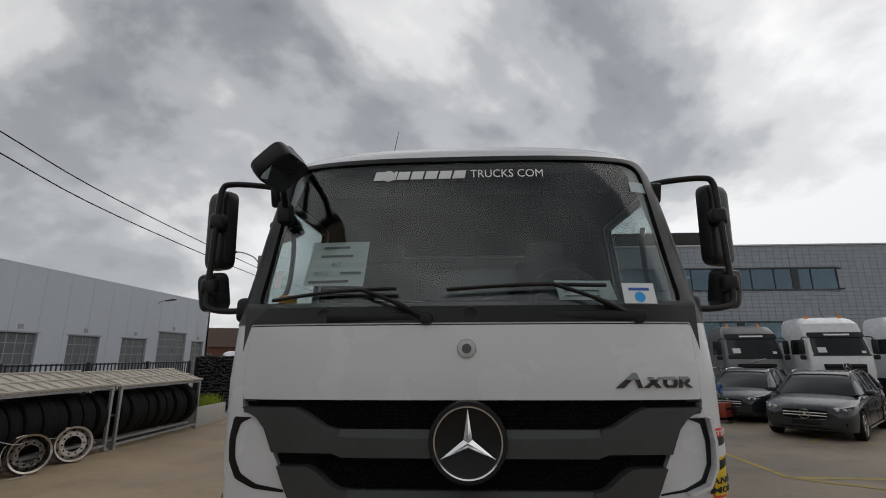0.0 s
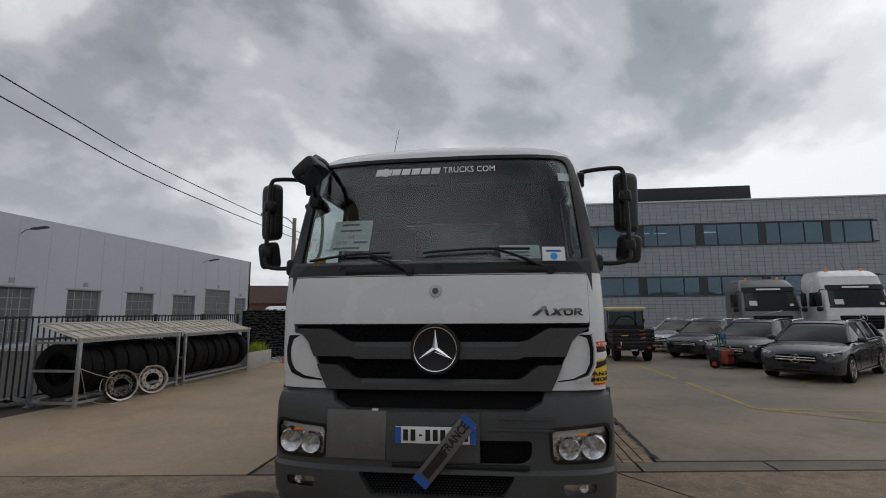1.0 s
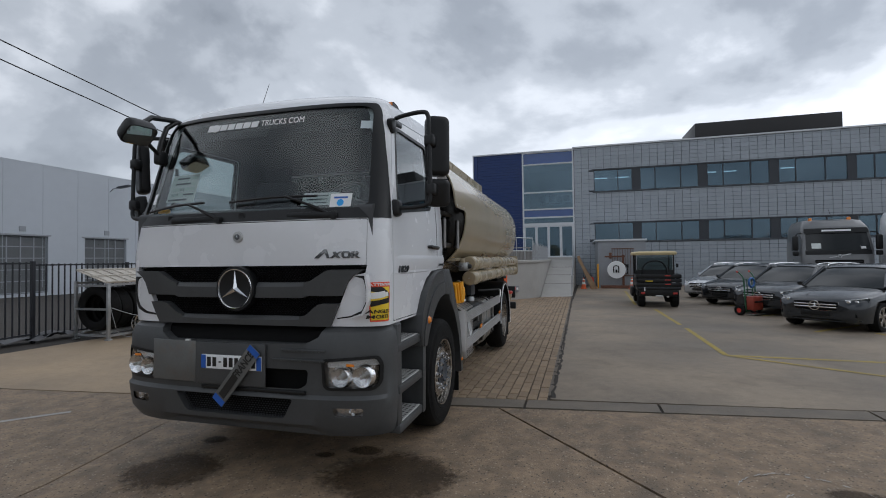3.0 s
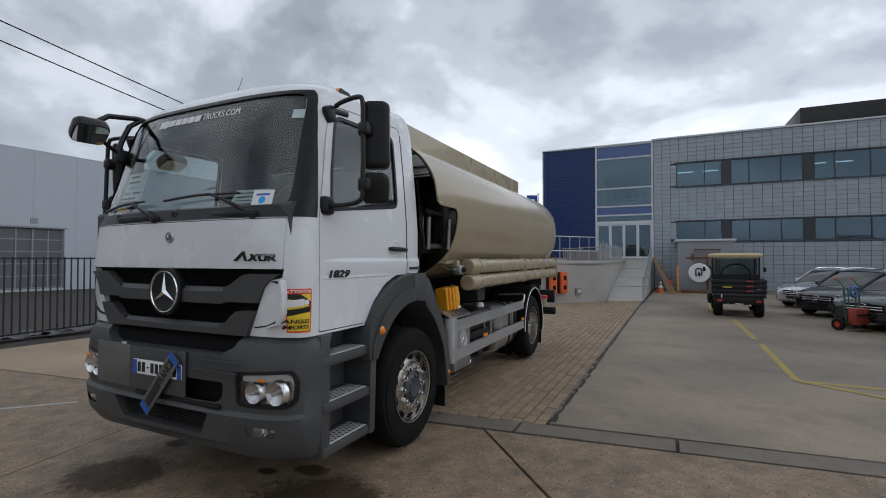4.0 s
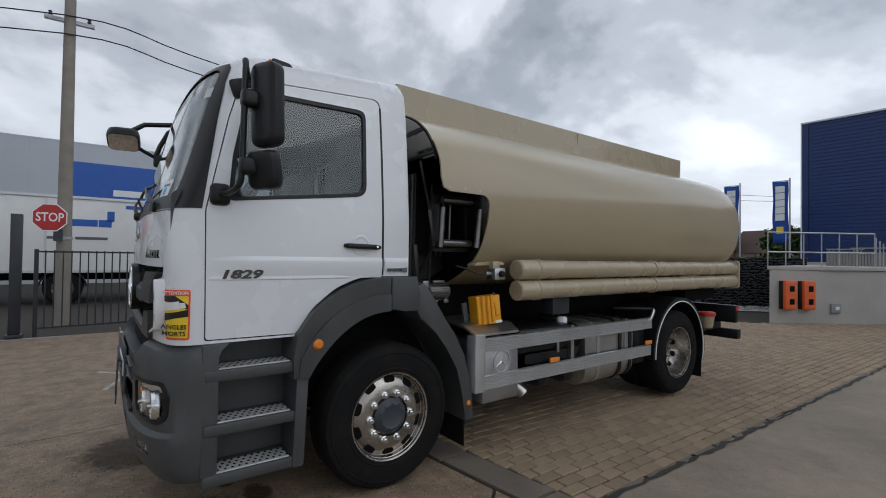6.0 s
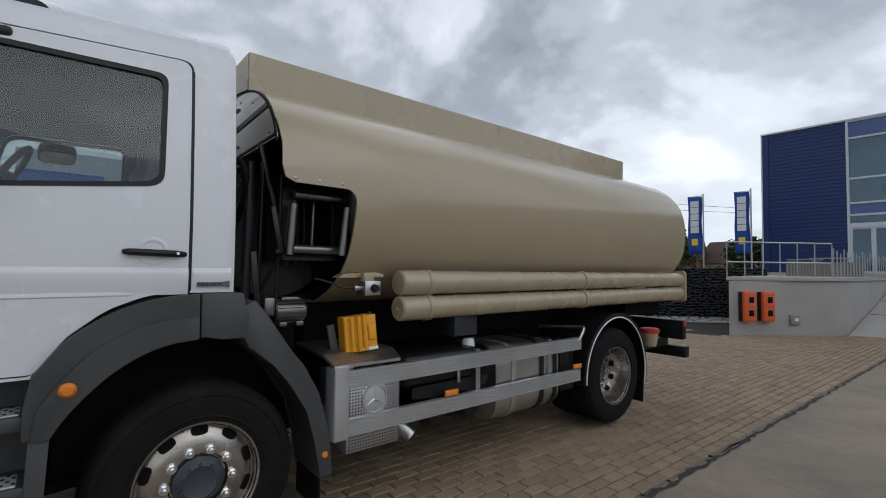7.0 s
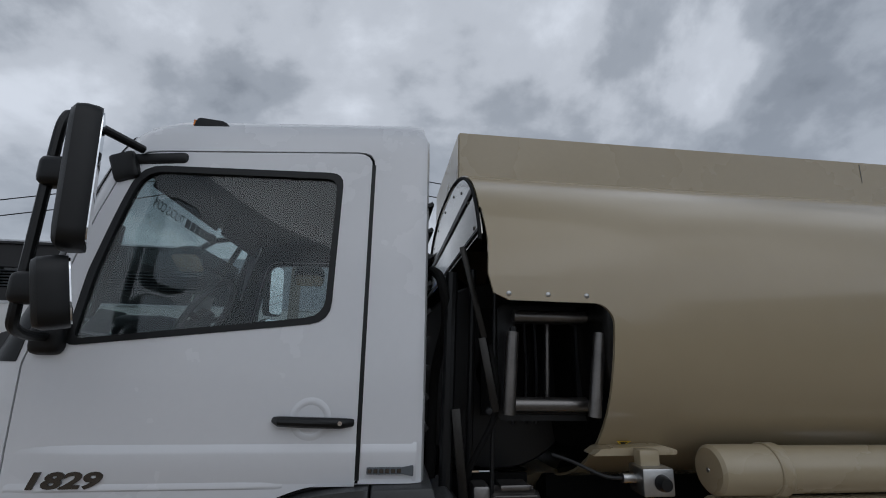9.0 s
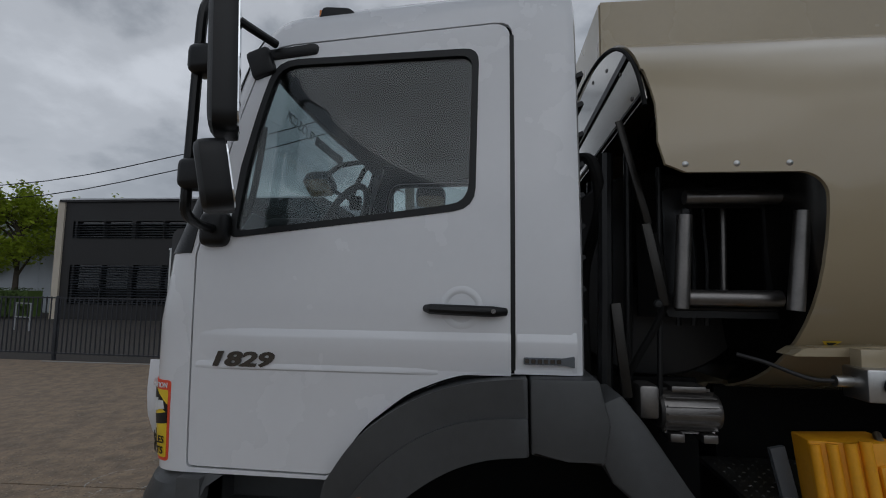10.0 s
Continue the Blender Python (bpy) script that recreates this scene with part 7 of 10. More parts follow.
# Chassis and underbody parts in near-black: shade put into the colour.
for s in (1, -1):
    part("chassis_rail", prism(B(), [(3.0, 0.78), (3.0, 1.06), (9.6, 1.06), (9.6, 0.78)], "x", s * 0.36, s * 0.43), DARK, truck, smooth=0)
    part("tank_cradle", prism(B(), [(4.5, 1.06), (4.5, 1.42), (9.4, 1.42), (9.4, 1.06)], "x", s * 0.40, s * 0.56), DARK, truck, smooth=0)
    arch = [(7.87 + 0.60 * math.cos(q), 0.54 + 0.63 * math.sin(q)) for q in np.linspace(-0.25, math.pi + 0.05, 26)]
    arch += [(7.87 + 0.645 * math.cos(q), 0.54 + 0.685 * math.sin(q)) for q in np.linspace(math.pi + 0.05, -0.25, 26)]
    ra = part("rear_arch", prism(B(), arch, "x", s * 0.62, s * 1.235, 0.006), BLACKPL, truck, "black rear mudguard with bright edge")
    edge = [(s * 1.237, 7.87 + 0.605 * math.cos(q), 0.54 + 0.635 * math.sin(q)) for q in np.linspace(-0.25, math.pi + 0.05, 30)]
    part("edge_strip", pipe(B(), edge, 0.008, 6), STICK_W, ra)
    part("mud_flap", box(B(), (s * 0.92, 8.52, 0.40), (0.55, 0.012, 0.55), pose(0, 0, 0, -4)), RUBBER, ra)
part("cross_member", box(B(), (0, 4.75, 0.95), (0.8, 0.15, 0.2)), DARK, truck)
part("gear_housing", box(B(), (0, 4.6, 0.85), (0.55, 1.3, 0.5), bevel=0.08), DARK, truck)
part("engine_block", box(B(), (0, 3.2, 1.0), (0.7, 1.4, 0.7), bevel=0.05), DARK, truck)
# Unseen pan, shield, springs and far-side parts, added to block light under the truck.
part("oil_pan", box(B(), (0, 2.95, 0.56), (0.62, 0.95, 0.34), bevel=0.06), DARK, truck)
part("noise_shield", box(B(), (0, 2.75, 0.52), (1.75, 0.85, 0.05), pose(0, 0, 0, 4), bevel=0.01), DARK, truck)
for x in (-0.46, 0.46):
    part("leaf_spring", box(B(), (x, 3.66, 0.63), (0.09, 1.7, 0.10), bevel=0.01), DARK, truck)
far = part("far_side_guard", ribbed_rail(0.892, 1.018, 4.53, 7.15, -1.251), ALU, truck, "ribbed aluminium side guard")
part("guard_rail", ribbed_rail(0.582, 0.704, 4.53, 7.135, -1.251), ALU, far)
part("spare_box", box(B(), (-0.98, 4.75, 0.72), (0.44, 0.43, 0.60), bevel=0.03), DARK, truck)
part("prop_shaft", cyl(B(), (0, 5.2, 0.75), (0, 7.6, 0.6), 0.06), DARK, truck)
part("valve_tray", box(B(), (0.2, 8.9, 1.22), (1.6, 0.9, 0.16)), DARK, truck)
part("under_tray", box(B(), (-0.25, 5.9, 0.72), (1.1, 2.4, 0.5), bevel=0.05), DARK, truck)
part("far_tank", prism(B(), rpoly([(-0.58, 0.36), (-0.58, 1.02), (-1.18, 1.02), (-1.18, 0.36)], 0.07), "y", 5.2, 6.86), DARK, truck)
# tail beams, bucket with red lid
tb = part("tail_beam", box(B(), (0, 9.70, 0.595), (2.42, 0.13, 0.15), bevel=0.015), BLACKPL, truck, "black tail beam")
part("tail_lamp_bar", box(B(), (0, 9.62, 0.90), (2.42, 0.10, 0.26), bevel=0.015), BLACKPL, truck)
for s in (1, -1):
    part("reflector_lamp", box(B(), (s * 1.212, 9.62, 0.98), (0.008, 0.08, 0.06)), RED, tb)
    part("tail_stay", box(B(), (s * 0.95, 9.2, 0.72), (0.08, 0.8, 0.10)), BLACKPL, tb)
bk = part("bucket", lathe(B(), [(0, 0.0), (0.075, 0.0), (0.085, 0.03), (0.105, 0.17), (0.108, 0.19), (0.0, 0.19)], (1.14, 8.78, 0.76), (0, 0, 1), 24), BEIGE, truck, "small beige bucket with a red lid")
part("lid", lathe(B(), [(0.112, -0.02), (0.118, 0.0), (0.116, 0.025), (0.10, 0.035), (0.0, 0.035)], (1.14, 8.78, 0.945), (0, 0, 1), 24), RED, bk, "red lid")
part("bucket_mount", box(B(), (1.05, 8.78, 0.78), (0.12, 0.14, 0.14), bevel=0.01), BLACKPL, bk)

# yellow wheel chocks standing on the box
def wheel_chock(x, y, z, rz):
    plan = [(0.085, 0.115), (0.085, -0.02), (0.05, -0.115), (-0.085, -0.115), (-0.085, 0.115)]
    m = Matrix.Translation((x, y, z)) @ pose(0, 0, 0, 5, -3, rz)
    bm = prism(B(), rpoly(plan, 0.01, 2), "z", 0.0, 0.245, 0.004)
    bm.transform(m)
    ck = part("wheel_chock", bm, YELLOWPL, truck, "yellow ribbed plastic wheel chock")
    for k in range(4):
        yy = -0.10 + k * 0.042
        xx = 0.055 + (0.035 if k > 1 else 0.018 * k)
        bm = cyl(B(), (xx, yy, 0.004), (xx, yy, 0.235 + 0.006 * k), 0.017, seg=12)
        bm.transform(m)
        part("rib", bm, YELLOWPL, ck)
    bm = box(B(), (0.087, 0.075, 0.125), (0.03, 0.055, 0.11), bevel=0.012)
    bm.transform(m)
    part("grip", bm, YELLOWPL, ck)
    bm = box(B(), (0.075, 0.045, 0.012), (0.035, 0.14, 0.022), bevel=0.003)
    bm.transform(m)
    part("base_edge", bm, STICK_W, ck)


wheel_chock(1.075, 4.695, 1.112, -10)
wheel_chock(0.45, 4.90, 1.09, 6)
part("chock_holder", pipe(B(), smooth_path([(1.02, 4.80, 1.12), (1.06, 4.79, 1.34), (1.10, 4.76, 1.372), (1.15, 4.75, 1.33)]), 0.012), STEEL, truck)
part("chock_holder", box(B(), (0.97, 4.54, 1.20), (0.02, 0.05, 0.18), pose(0, 0, 0, 12)), INK, truck)

# mirrors
def mirror_head(c, w, h, d, rz, tilt, name, lab, M=None):
    """A rounded black housing with its glass to the rear."""
    bm = B()
    rings = []
    for t, k in ((-0.5, 0.55), (-0.46, 0.78), (-0.30, 0.95), (0.0, 1.0), (0.35, 0.99), (0.5, 0.95)):
        rings.append([(x * k, t * d, z * (0.6 + 0.4 * k)) for x, z in rpoly([(-w / 2, -h / 2), (w / 2, -h / 2), (w / 2, h / 2), (-w / 2, h / 2)], min(w, h) * 0.30, 5)])
    ring_strip(bm, rings, True, True)
    M = M or Matrix.Translation(c) @ pose(0, 0, 0, tilt, 0, rz)
    bm.transform(M)
    hd = part(name, bm, BLACKPL, truck, lab)
    g = B()
    prism(g, rpoly([(-w * 0.44, -h * 0.46), (w * 0.44, -h * 0.46), (w * 0.44, h * 0.46), (-w * 0.44, h * 0.46)], min(w, h) * 0.24, 5), "y", d * 0.5 + 0.001, d * 0.5 + 0.005)
    g.transform(M)
    part("mirror_glass", g, MIRROR, hd)
    return hd


for s in (1, -1):
    yy = 0.0 if s > 0 else -0.05
    arm = smooth_path([(s * 1.11, 2.66, 2.795), (s * 1.20, 2.62, 2.80), (s * 1.36, 2.57, 2.795), (s * 1.415, 2.56, 2.76), (s * 1.425, 2.555, 2.60), (s * 1.43, 2.55, 2.30), (s * 1.43, 2.545, 2.12), (s * 1.40, 2.53, 2.065), (s * 1.30, 2.51, 2.045), (s * 1.18, 2.49, 2.045)], 5)
    ma = part("mirror_arm", pipe(B(), [Vector(p) + Vector((0, yy, 0)) for p in arm], 0.017, 10), BLACKPL, truck, "black tubular mirror arm")
    part("arm_foot", box(B(), (s * 1.165, 2.49 + yy, 2.045), (0.09, 0.11, 0.13), bevel=0.03, seg=3), BLACKPL, ma)
    part("arm_foot", box(B(), (s * 1.085, 2.70 + yy, 2.765), (0.045, 0.26, 0.05), pose(0, 0, 0, 6, 0, 0), bevel=0.018, seg=2), BLACKPL, ma)
    part("arm_foot", box(B(), (s * 1.10, 2.60 + yy, 2.72), (0.05, 0.10, 0.12), pose(0, 0, 0, 20, 0, 0), bevel=0.018, seg=2), BLACKPL, ma)
    part("clamp", box(B(), (s * 1.425, 2.585 + yy, 2.565), (0.085, 0.10, 0.10), bevel=0.025, seg=3), BLACKPL, ma)
    part("clamp", box(B(), (s * 1.432, 2.58 + yy, 2.185), (0.085, 0.10, 0.10), bevel=0.025, seg=3), BLACKPL, ma)
    mirror_head((s * 1.457, 2.665 + yy, 2.540), 0.195, 0.475, 0.085, s * 28, 2, "main_mirror", "large black door mirror")
    mirror_head((s * 1.460, 2.655 + yy, 2.168), 0.195, 0.220, 0.09, s * 30, 10, "wide_mirror", "small black wide-angle mirror")
# kerb and front mirrors on the far front corner
fm = part("front_mirror_arm", pipe(B(), [(-0.97, 2.60, 2.92), (-0.965, 2.50, 2.925), (-0.93, 2.24, 2.875), (-0.91, 2.13, 2.79)], 0.022, 10), BLACKPL, truck, "black front mirror bracket")
part("bracket_bar", pipe(B(), [(-0.965, 2.53, 2.92), (-0.975, 2.435, 2.84), (-0.965, 2.37, 2.70), (-0.955, 2.33, 2.58)], 0.022, 10), BLACKPL, fm)
part("bracket_bar", pipe(B(), [(-0.96, 2.34, 2.585), (-0.94, 2.25, 2.625), (-0.91, 2.12, 2.70)], 0.017, 10), BLACKPL, fm)
part("bracket_foot", box(B(), (-0.97, 2.37, 2.56), (0.07, 0.10, 0.12), bevel=0.02), BLACKPL, fm)


def facing(c, n):
    """A frame whose y points along n, with x level."""
    n = Vector(n).normalized()
    u = Vector((n.y, -n.x, 0)).normalized()
    h = u.cross(n)
    return Matrix(((u.x, n.x, h.x, c[0]), (u.y, n.y, h.y, c[1]), (u.z, n.z, h.z, c[2]), (0, 0, 0, 1)))


mirror_head((-0.905, 2.085, 2.715), 0.25, 0.20, 0.10, 0, 0, "front_mirror", "black front mirror over the windscreen", facing((-0.905, 2.085, 2.715), (0.62, -0.10, -0.78)))
mirror_head((-1.20, 2.98, 2.655), 0.26, 0.18, 0.10, 0, 0, "kerb_mirror", "black kerb mirror over the far door", facing((-1.20, 2.98, 2.655), (0.45, 0.05, -0.88)))
part("kerb_mirror_arm", pipe(B(), smooth_path([(-1.06, 2.98, 2.80), (-1.14, 2.98, 2.80), (-1.20, 2.98, 2.72)]), 0.02, 10), BLACKPL, truck)

# papers left behind the windscreen
for x, z, w, h, rz in ((0.60, 2.125, 0.29, 0.13, 6),):
    ps = part("dash_paper", box(B(), (x, 2.345, z), (w, 0.002, h), pose(0, 0, 0, -34, 0, rz)), PAPER, cab, "white printed sheet leaning behind the windscreen", smooth=0)
    for k in range(3):
        part("writing_bar", box(B(), (x - 0.02, 2.338 - 0.02 * k + 0.018, z + 0.03 * (1 - k) - 0.002), (w * 0.6, 0.001, 0.008), pose(0, 0, 0, -34, 0, rz)), INK, ps, smooth=0)

# wipers, stickers, aerial, roof lamp
def wiper(pivot, elbow, a, b):
    w = part("wiper", pipe(B(), smooth_path([pivot, (Vector(pivot) + Vector(elbow)) / 2 + Vector((0, -0.02, 0.01)), elbow]), [0.014] * 6 + [0.010] * 7, 8), BLACKPL, truck, "black windscreen wiper")
    part("blade", pipe(B(), smooth_path([a, (Vector(a) + Vector(b)) / 2 + Vector((0, -0.012, 0.012)), b]), 0.010, 6), BLACKPL, w)
    part("pivot_cap", lathe(B(), [(0, -0.03), (0.026, -0.026), (0.032, 0.0), (0.032, 0.05)], pivot, (0, 1, 0), 16), BLACKPL, w)
wiper((0.795, 2.205, 1.975), (0.40, 2.175, 2.135), (-0.09, 2.175, 2.110), (0.66, 2.205, 2.128))
wiper((-0.185, 2.165, 1.975), (-0.50, 2.180, 2.115), (-0.955, 2.255, 2.075), (-0.33, 2.175, 2.118))
for x in (-0.68, 0.02):
    part("cowl_recess", lathe(B(), [(0.0, 0.003), (0.028, 0.0), (0.032, 0.01)], (x, 2.172 + 0.03 * abs(x), 2.000), (0, 1, 0), 20), BLACKPL, cab)
for x in (-0.45, 0.62):
    part("cowl_vent", box(B(), (x, 2.176 + 0.03 * x * x, 1.985), (0.42, 0.02, 0.05), bevel=0.01), BLACKPL, cab)


def screen_y(z, x, out=0.0):
    yf, w = lerp_table(z)
    return yf + 0.29 * (1 - max(0.0, 1 - (abs(x) / w) ** 3.4) ** (1 / 3.4)) + 0.02 * (x / w) ** 2 + out


def on_screen(poly, out, inn, mt, name, lab="", parent=None):
    return part(name, carve(shell(out, inn), front_prism(poly), "INTERSECT"), mt, parent or scr, lab, smooth=32)


def rect(x0, x1, z0, z1):
    return [(x0, z0), (x1, z0), (x1, z1), (x0, z1)]


sh = on_screen([(-0.815, 2.150), (-0.505, 2.142), (-0.490, 2.382), (-0.79, 2.385)], 0.015, 0.018, PAPER, "price_sheet", "printed price sheet behind the windscreen")
bands = surface("paper_band", (0.42, 0.52, 0.48), 0.6, var=0.04)
for i, z in enumerate((2.352, 2.305, 2.258, 2.212)):
    on_screen(rect(-0.775 + 0.004 * i, -0.515, z - 0.014, z + 0.014), 0.0138, 0.016, bands, "paper_band", parent=sh)
bm = lettering("4x2", 0.035, front_m(-0.655, 0, 2.258), 0.001)
for v in bm.verts:
    v.co.y += screen_y(v.co.z, v.co.x, 0.0125)
part("letters", bm, INK, sh, smooth=0)
bm = lettering("E62112", 0.030, front_m(-0.728, 0, 2.212), 0.001, squash=0.9)
for v in bm.verts:
    v.co.y += screen_y(v.co.z, v.co.x, 0.0125)
part("letters", bm, INK, sh, smooth=0)
for x0, x1, z in ((-0.73, -0.59, 2.352), (-0.74, -0.57, 2.305), (-0.63, -0.52, 2.212), (-0.79, -0.58, 2.168)):
    on_screen(rect(x0, x1, z - 0.007, z + 0.007), 0.0125, 0.0145, INK, "writing_bar", parent=sh)
bs = on_screen(rect(0.748, 0.908, 2.044, 2.146), 0.004, 0.0058, STICK_W, "dealer_card", "white card with a light blue dot")
bm = prism(B(), [(0.828 + 0.026 * math.cos(q), 2.076 + 0.026 * math.sin(q)) for q in np.linspace(0, 2 * math.pi, 25)[:-1]], "y", 1.4, 2.75)
part("dot", carve(shell(0.0025, 0.0045), bm, "INTERSECT"), CYANDOT, bs, smooth=0)
on_screen(rect(0.776, 0.880, 2.108, 2.122), 0.0025, 0.0045, STICK_B, "writing_bar", parent=bs)
on_screen(rect(0.905, 1.005, 2.672, 2.738), 0.004, 0.0058, surface("pale_sticker", (0.52, 0.60, 0.62), 0.5), "pale_sticker")
on_screen(rect(-0.972, -0.935, 2.145, 2.235), 0.004, 0.0058, STICK_W, "small_sticker")
# white sunstrip: marks for the maker's name, then the plain words
zz = 2.778
for x0, x1 in ((-0.500, -0.445), (-0.395, -0.378)):
    on_screen([(x0, zz - 0.028), (x1, zz - 0.028), (x1 + 0.012, zz + 0.030), (x0 + 0.012, zz + 0.030)], 0.004, 0.0058, STICK_W, "sunstrip_mark")
bm = prism(B(), [(-0.418 + 0.036 * math.cos(q), zz + 0.036 * math.sin(q)) for q in np.linspace(0, 2 * math.pi, 25)[:-1]], "y", 1.4, 2.75)
part("sunstrip_mark", carve(shell(0.004, 0.0058), bm, "INTERSECT"), STICK_W, scr, smooth=0)
for i in range(5):
    a = -0.372 + i * 0.077
    on_screen([(a, zz - 0.026), (a + 0.066, zz - 0.026), (a + 0.078, zz + 0.026), (a + 0.012, zz + 0.026)], 0.004, 0.0058, STICK_W, "sunstrip_block")
bm = lettering("TRUCKS COM", 0.072, front_m(0.235, 0, zz), 0.001, squash=0.88)
for v in bm.verts:
    v.co.y += screen_y(v.co.z, v.co.x, 0.0045)
part("sunstrip_letters", bm, STICK_W, scr, "white lettering on the sunstrip", smooth=0)
for (x, y, z, rx, ry, rz, sx, sy) in ((-0.35, 2.40, 2.085, 6, 0, 12, 0.25, 0.18),):
    part("paper", box(B(), (x, y, z), (sx, sy, 0.002), pose(0, 0, 0, rx, ry, rz)), PAPER, truck, "loose sheet on the dashboard", smooth=0)
part("aerial", pipe(B(), [(-0.53, 3.08, 3.04), (-0.512, 3.15, 3.25), (-0.489, 3.222, 3.472)], [0.006, 0.003, 0.002], 6), BLACKPL, truck, "thin whip aerial")
part("aerial_foot", lathe(B(), [(0.02, -0.02), (0.018, 0.02), (0.006, 0.05), (0, 0.055)], (-0.53, 3.08, 3.03), (0, 0, 1), 12), BLACKPL, truck)
for s in (1, -1):
    rl = part("roof_lamp", prism(B(), rpoly([(2.795, 2.922), (2.815, 2.995), (2.925, 2.985), (2.955, 2.962), (2.945, 2.925)], 0.014), "x", s * 0.955, s * 1.03, 0.008), BLACKPL, truck, "small black roof marker lamp")
    part("lamp_lens", box(B(), (s * 1.0, 2.803, 2.965), (0.05, 0.012, 0.045), bevel=0.004), AMBER, rl)

# ---- yard furniture ----
BARS = {}


def shared(name, key, make, material, parent, loc, rz=0.0, smooth=0):
    """A part that shares its mesh with its likes."""
    if key not in BARS:
        BARS[key] = finish(name, make(), material, smooth)
    ob = new(name, BARS[key])
    ob.parent = parent
    ob.matrix_basis = pose(*loc, 0, 0, rz)
    return ob


def bar_fence(name, label, p, q, h, step=0.135, post=2.5, bottom=0.10, material=FENCE):
    p, q = Vector(p), Vector(q)
    L, rz = (q - p).length, math.degrees(math.atan2(q.y - p.y, q.x - p.x))
    th = thing(name, label, "fence", (p.x, p.y, zg((p.y + q.y) / 2) + 0.03), rz, "boundary fence")
    n = int(L / step)
    for i in range(1, n):
        shared("bar", ("bar", h, bottom), lambda: box(B(), (0, 0, (h + bottom) / 2), (0.022, 0.022, h - bottom)), material, th, (i * L / n, 0, 0))
    for z in (bottom + 0.03, h - 0.03):
        part("rail", box(B(), (L / 2, 0, z), (L, 0.04, 0.035)), material, th, smooth=0)
    m = max(1, round(L / post))
    for i in range(m + 1):
        shared("post", ("post", h), lambda: box(B(), (0, 0, h / 2 - 0.2), (0.07, 0.07, h + 0.44), bevel=0.006), material, th, (i * L / m, 0, 0))
    return th


bar_fence("fence", "dark metal bar fence along the street", (-8.02, 0.95), (-8.75, 6.4), 1.68)
bar_fence("fence", "dark metal bar fence behind the tyre racks", (-8.75, 6.4), (-9.25, 15.6), 1.70)
bar_fence("fence", "dark metal bar fence of the sliding gate", (-7.95, -4.4), (-8.0, 0.35), 1.60)
bar_fence("gate", "dark metal bar gate by the street", (-8.2, -10.6), (-7.95, -4.45), 1.55)
bar_fence("fence", "dark metal bar fence along the street", (-8.4, -24.0), (-8.2, -10.65), 1.60)
gp = thing("gate_post", "thick black gate post", "post", (-7.92, 0.66, 0))
part("shaft", box(B(), (0, 0, 1.2), (0.17, 0.17, 2.4), bevel=0.01), FENCE, gp)
part("foot", box(B(), (0, 0, 0.05), (0.26, 0.26, 0.06), bevel=0.008), FENCE, gp)
rd = thing("gate_rail", "flat steel gate track in the concrete", "rail", (-7.75, -3, 0.0), kind="structure")
part("track", box(B(), (0, 0, 0.006), (0.05, 9.0, 0.012)), GALV, rd, smooth=0)

# crumpled sheeting at the fence foot
random.seed(12)
for k in range(3):
    bm = B()
    g = [[bm.verts.new((i * 0.13, j * 0.11, 0.02 + 0.12 * random.random() * (0.35 + math.sin(math.pi * i / 9)))) for i in range(10)] for j in range(5)]
    for a, b in zip(g, g[1:]):
        for i in range(9):
            bm.faces.new((a[i], a[i + 1], b[i + 1], b[i]))
    bm.transform(pose(-8.62 + 0.05 * k, 4.35 + 0.95 * k, 0.005, 0, 0, 95))
    solo("tarpaulin", bm, surface("grey_sheeting", (0.10, 0.10, 0.105), 0.6, var=0.25, scale=6) if k == 0 else bpy.data.materials["grey_sheeting"], "crumpled grey plastic sheeting by the fence", "tarpaulin")


# tyre racks
def tyre_rack(y0, y1, lab):
    r = thing("tyre_rack", lab, "rack", (-7.85, (y0 + y1) / 2, zg((y0 + y1) / 2)), group="tyre racks", world_coords=False)
    L = y1 - y0
    h = 1.30
    for yy in (-L / 2, L / 2):
        for x in (0.50, -0.45):
            part("post", box(B(), (x, yy, h / 2), (0.06, 0.06, h), bevel=0.005), GALV, r)
            part("foot", box(B(), (x, yy, 0.02), (0.11, 0.11, 0.03)), GALV, r, smooth=0)
        for z in (0.10, 0.68, 1.20):
            part("end_rail", box(B(), (0.025, yy, z), (0.95, 0.045, 0.045)), GALV, r, smooth=0)
    for x, z in ((0.50, 0.10), (0.30, 0.16), (-0.45, 0.10), (-0.25, 0.16), (0.50, 1.22), (-0.45, 1.26)):
        part("long_rail", box(B(), (x, 0, z), (0.045, L, 0.045)), GALV, r, smooth=0)
    tilt = math.degrees(math.atan2(0.27, 0.85))
    M = Matrix.Translation((0.10, 0, 1.40)) @ Matrix.Rotation(radians(tilt), 4, "Y")
    bm = box(B(), (0, 0, 0), (0.92, L + 0.16, 0.012))
    bm.transform(M)
    roof = part("roof_board", bm, WOODW, r, "weathered white sloping roof board")
    n = 11
    for i in range(n + 1):
        bm = box(B(), (0, -L / 2 + i * L / n, 0.02), (0.90, 0.03, 0.022), pose(0, 0, 0, 0, 0, 2.0 * math.sin(i * 3.1)))
        bm.transform(M)
        part("batten", bm, WOODW, roof, smooth=0)
    for x in (-0.445, 0.0, 0.445):
        bm = box(B(), (x, 0, 0.022), (0.04, L + 0.16, 0.026))
        bm.transform(M)
        part("edge_batten", bm, WOODW, roof, smooth=0)
    return r


tyre_rack(6.98, 9.72, "galvanised rack with a white sloping board roof over tyres")
tyre_rack(9.98, 12.98, "galvanised rack with a white sloping board roof over tyres")


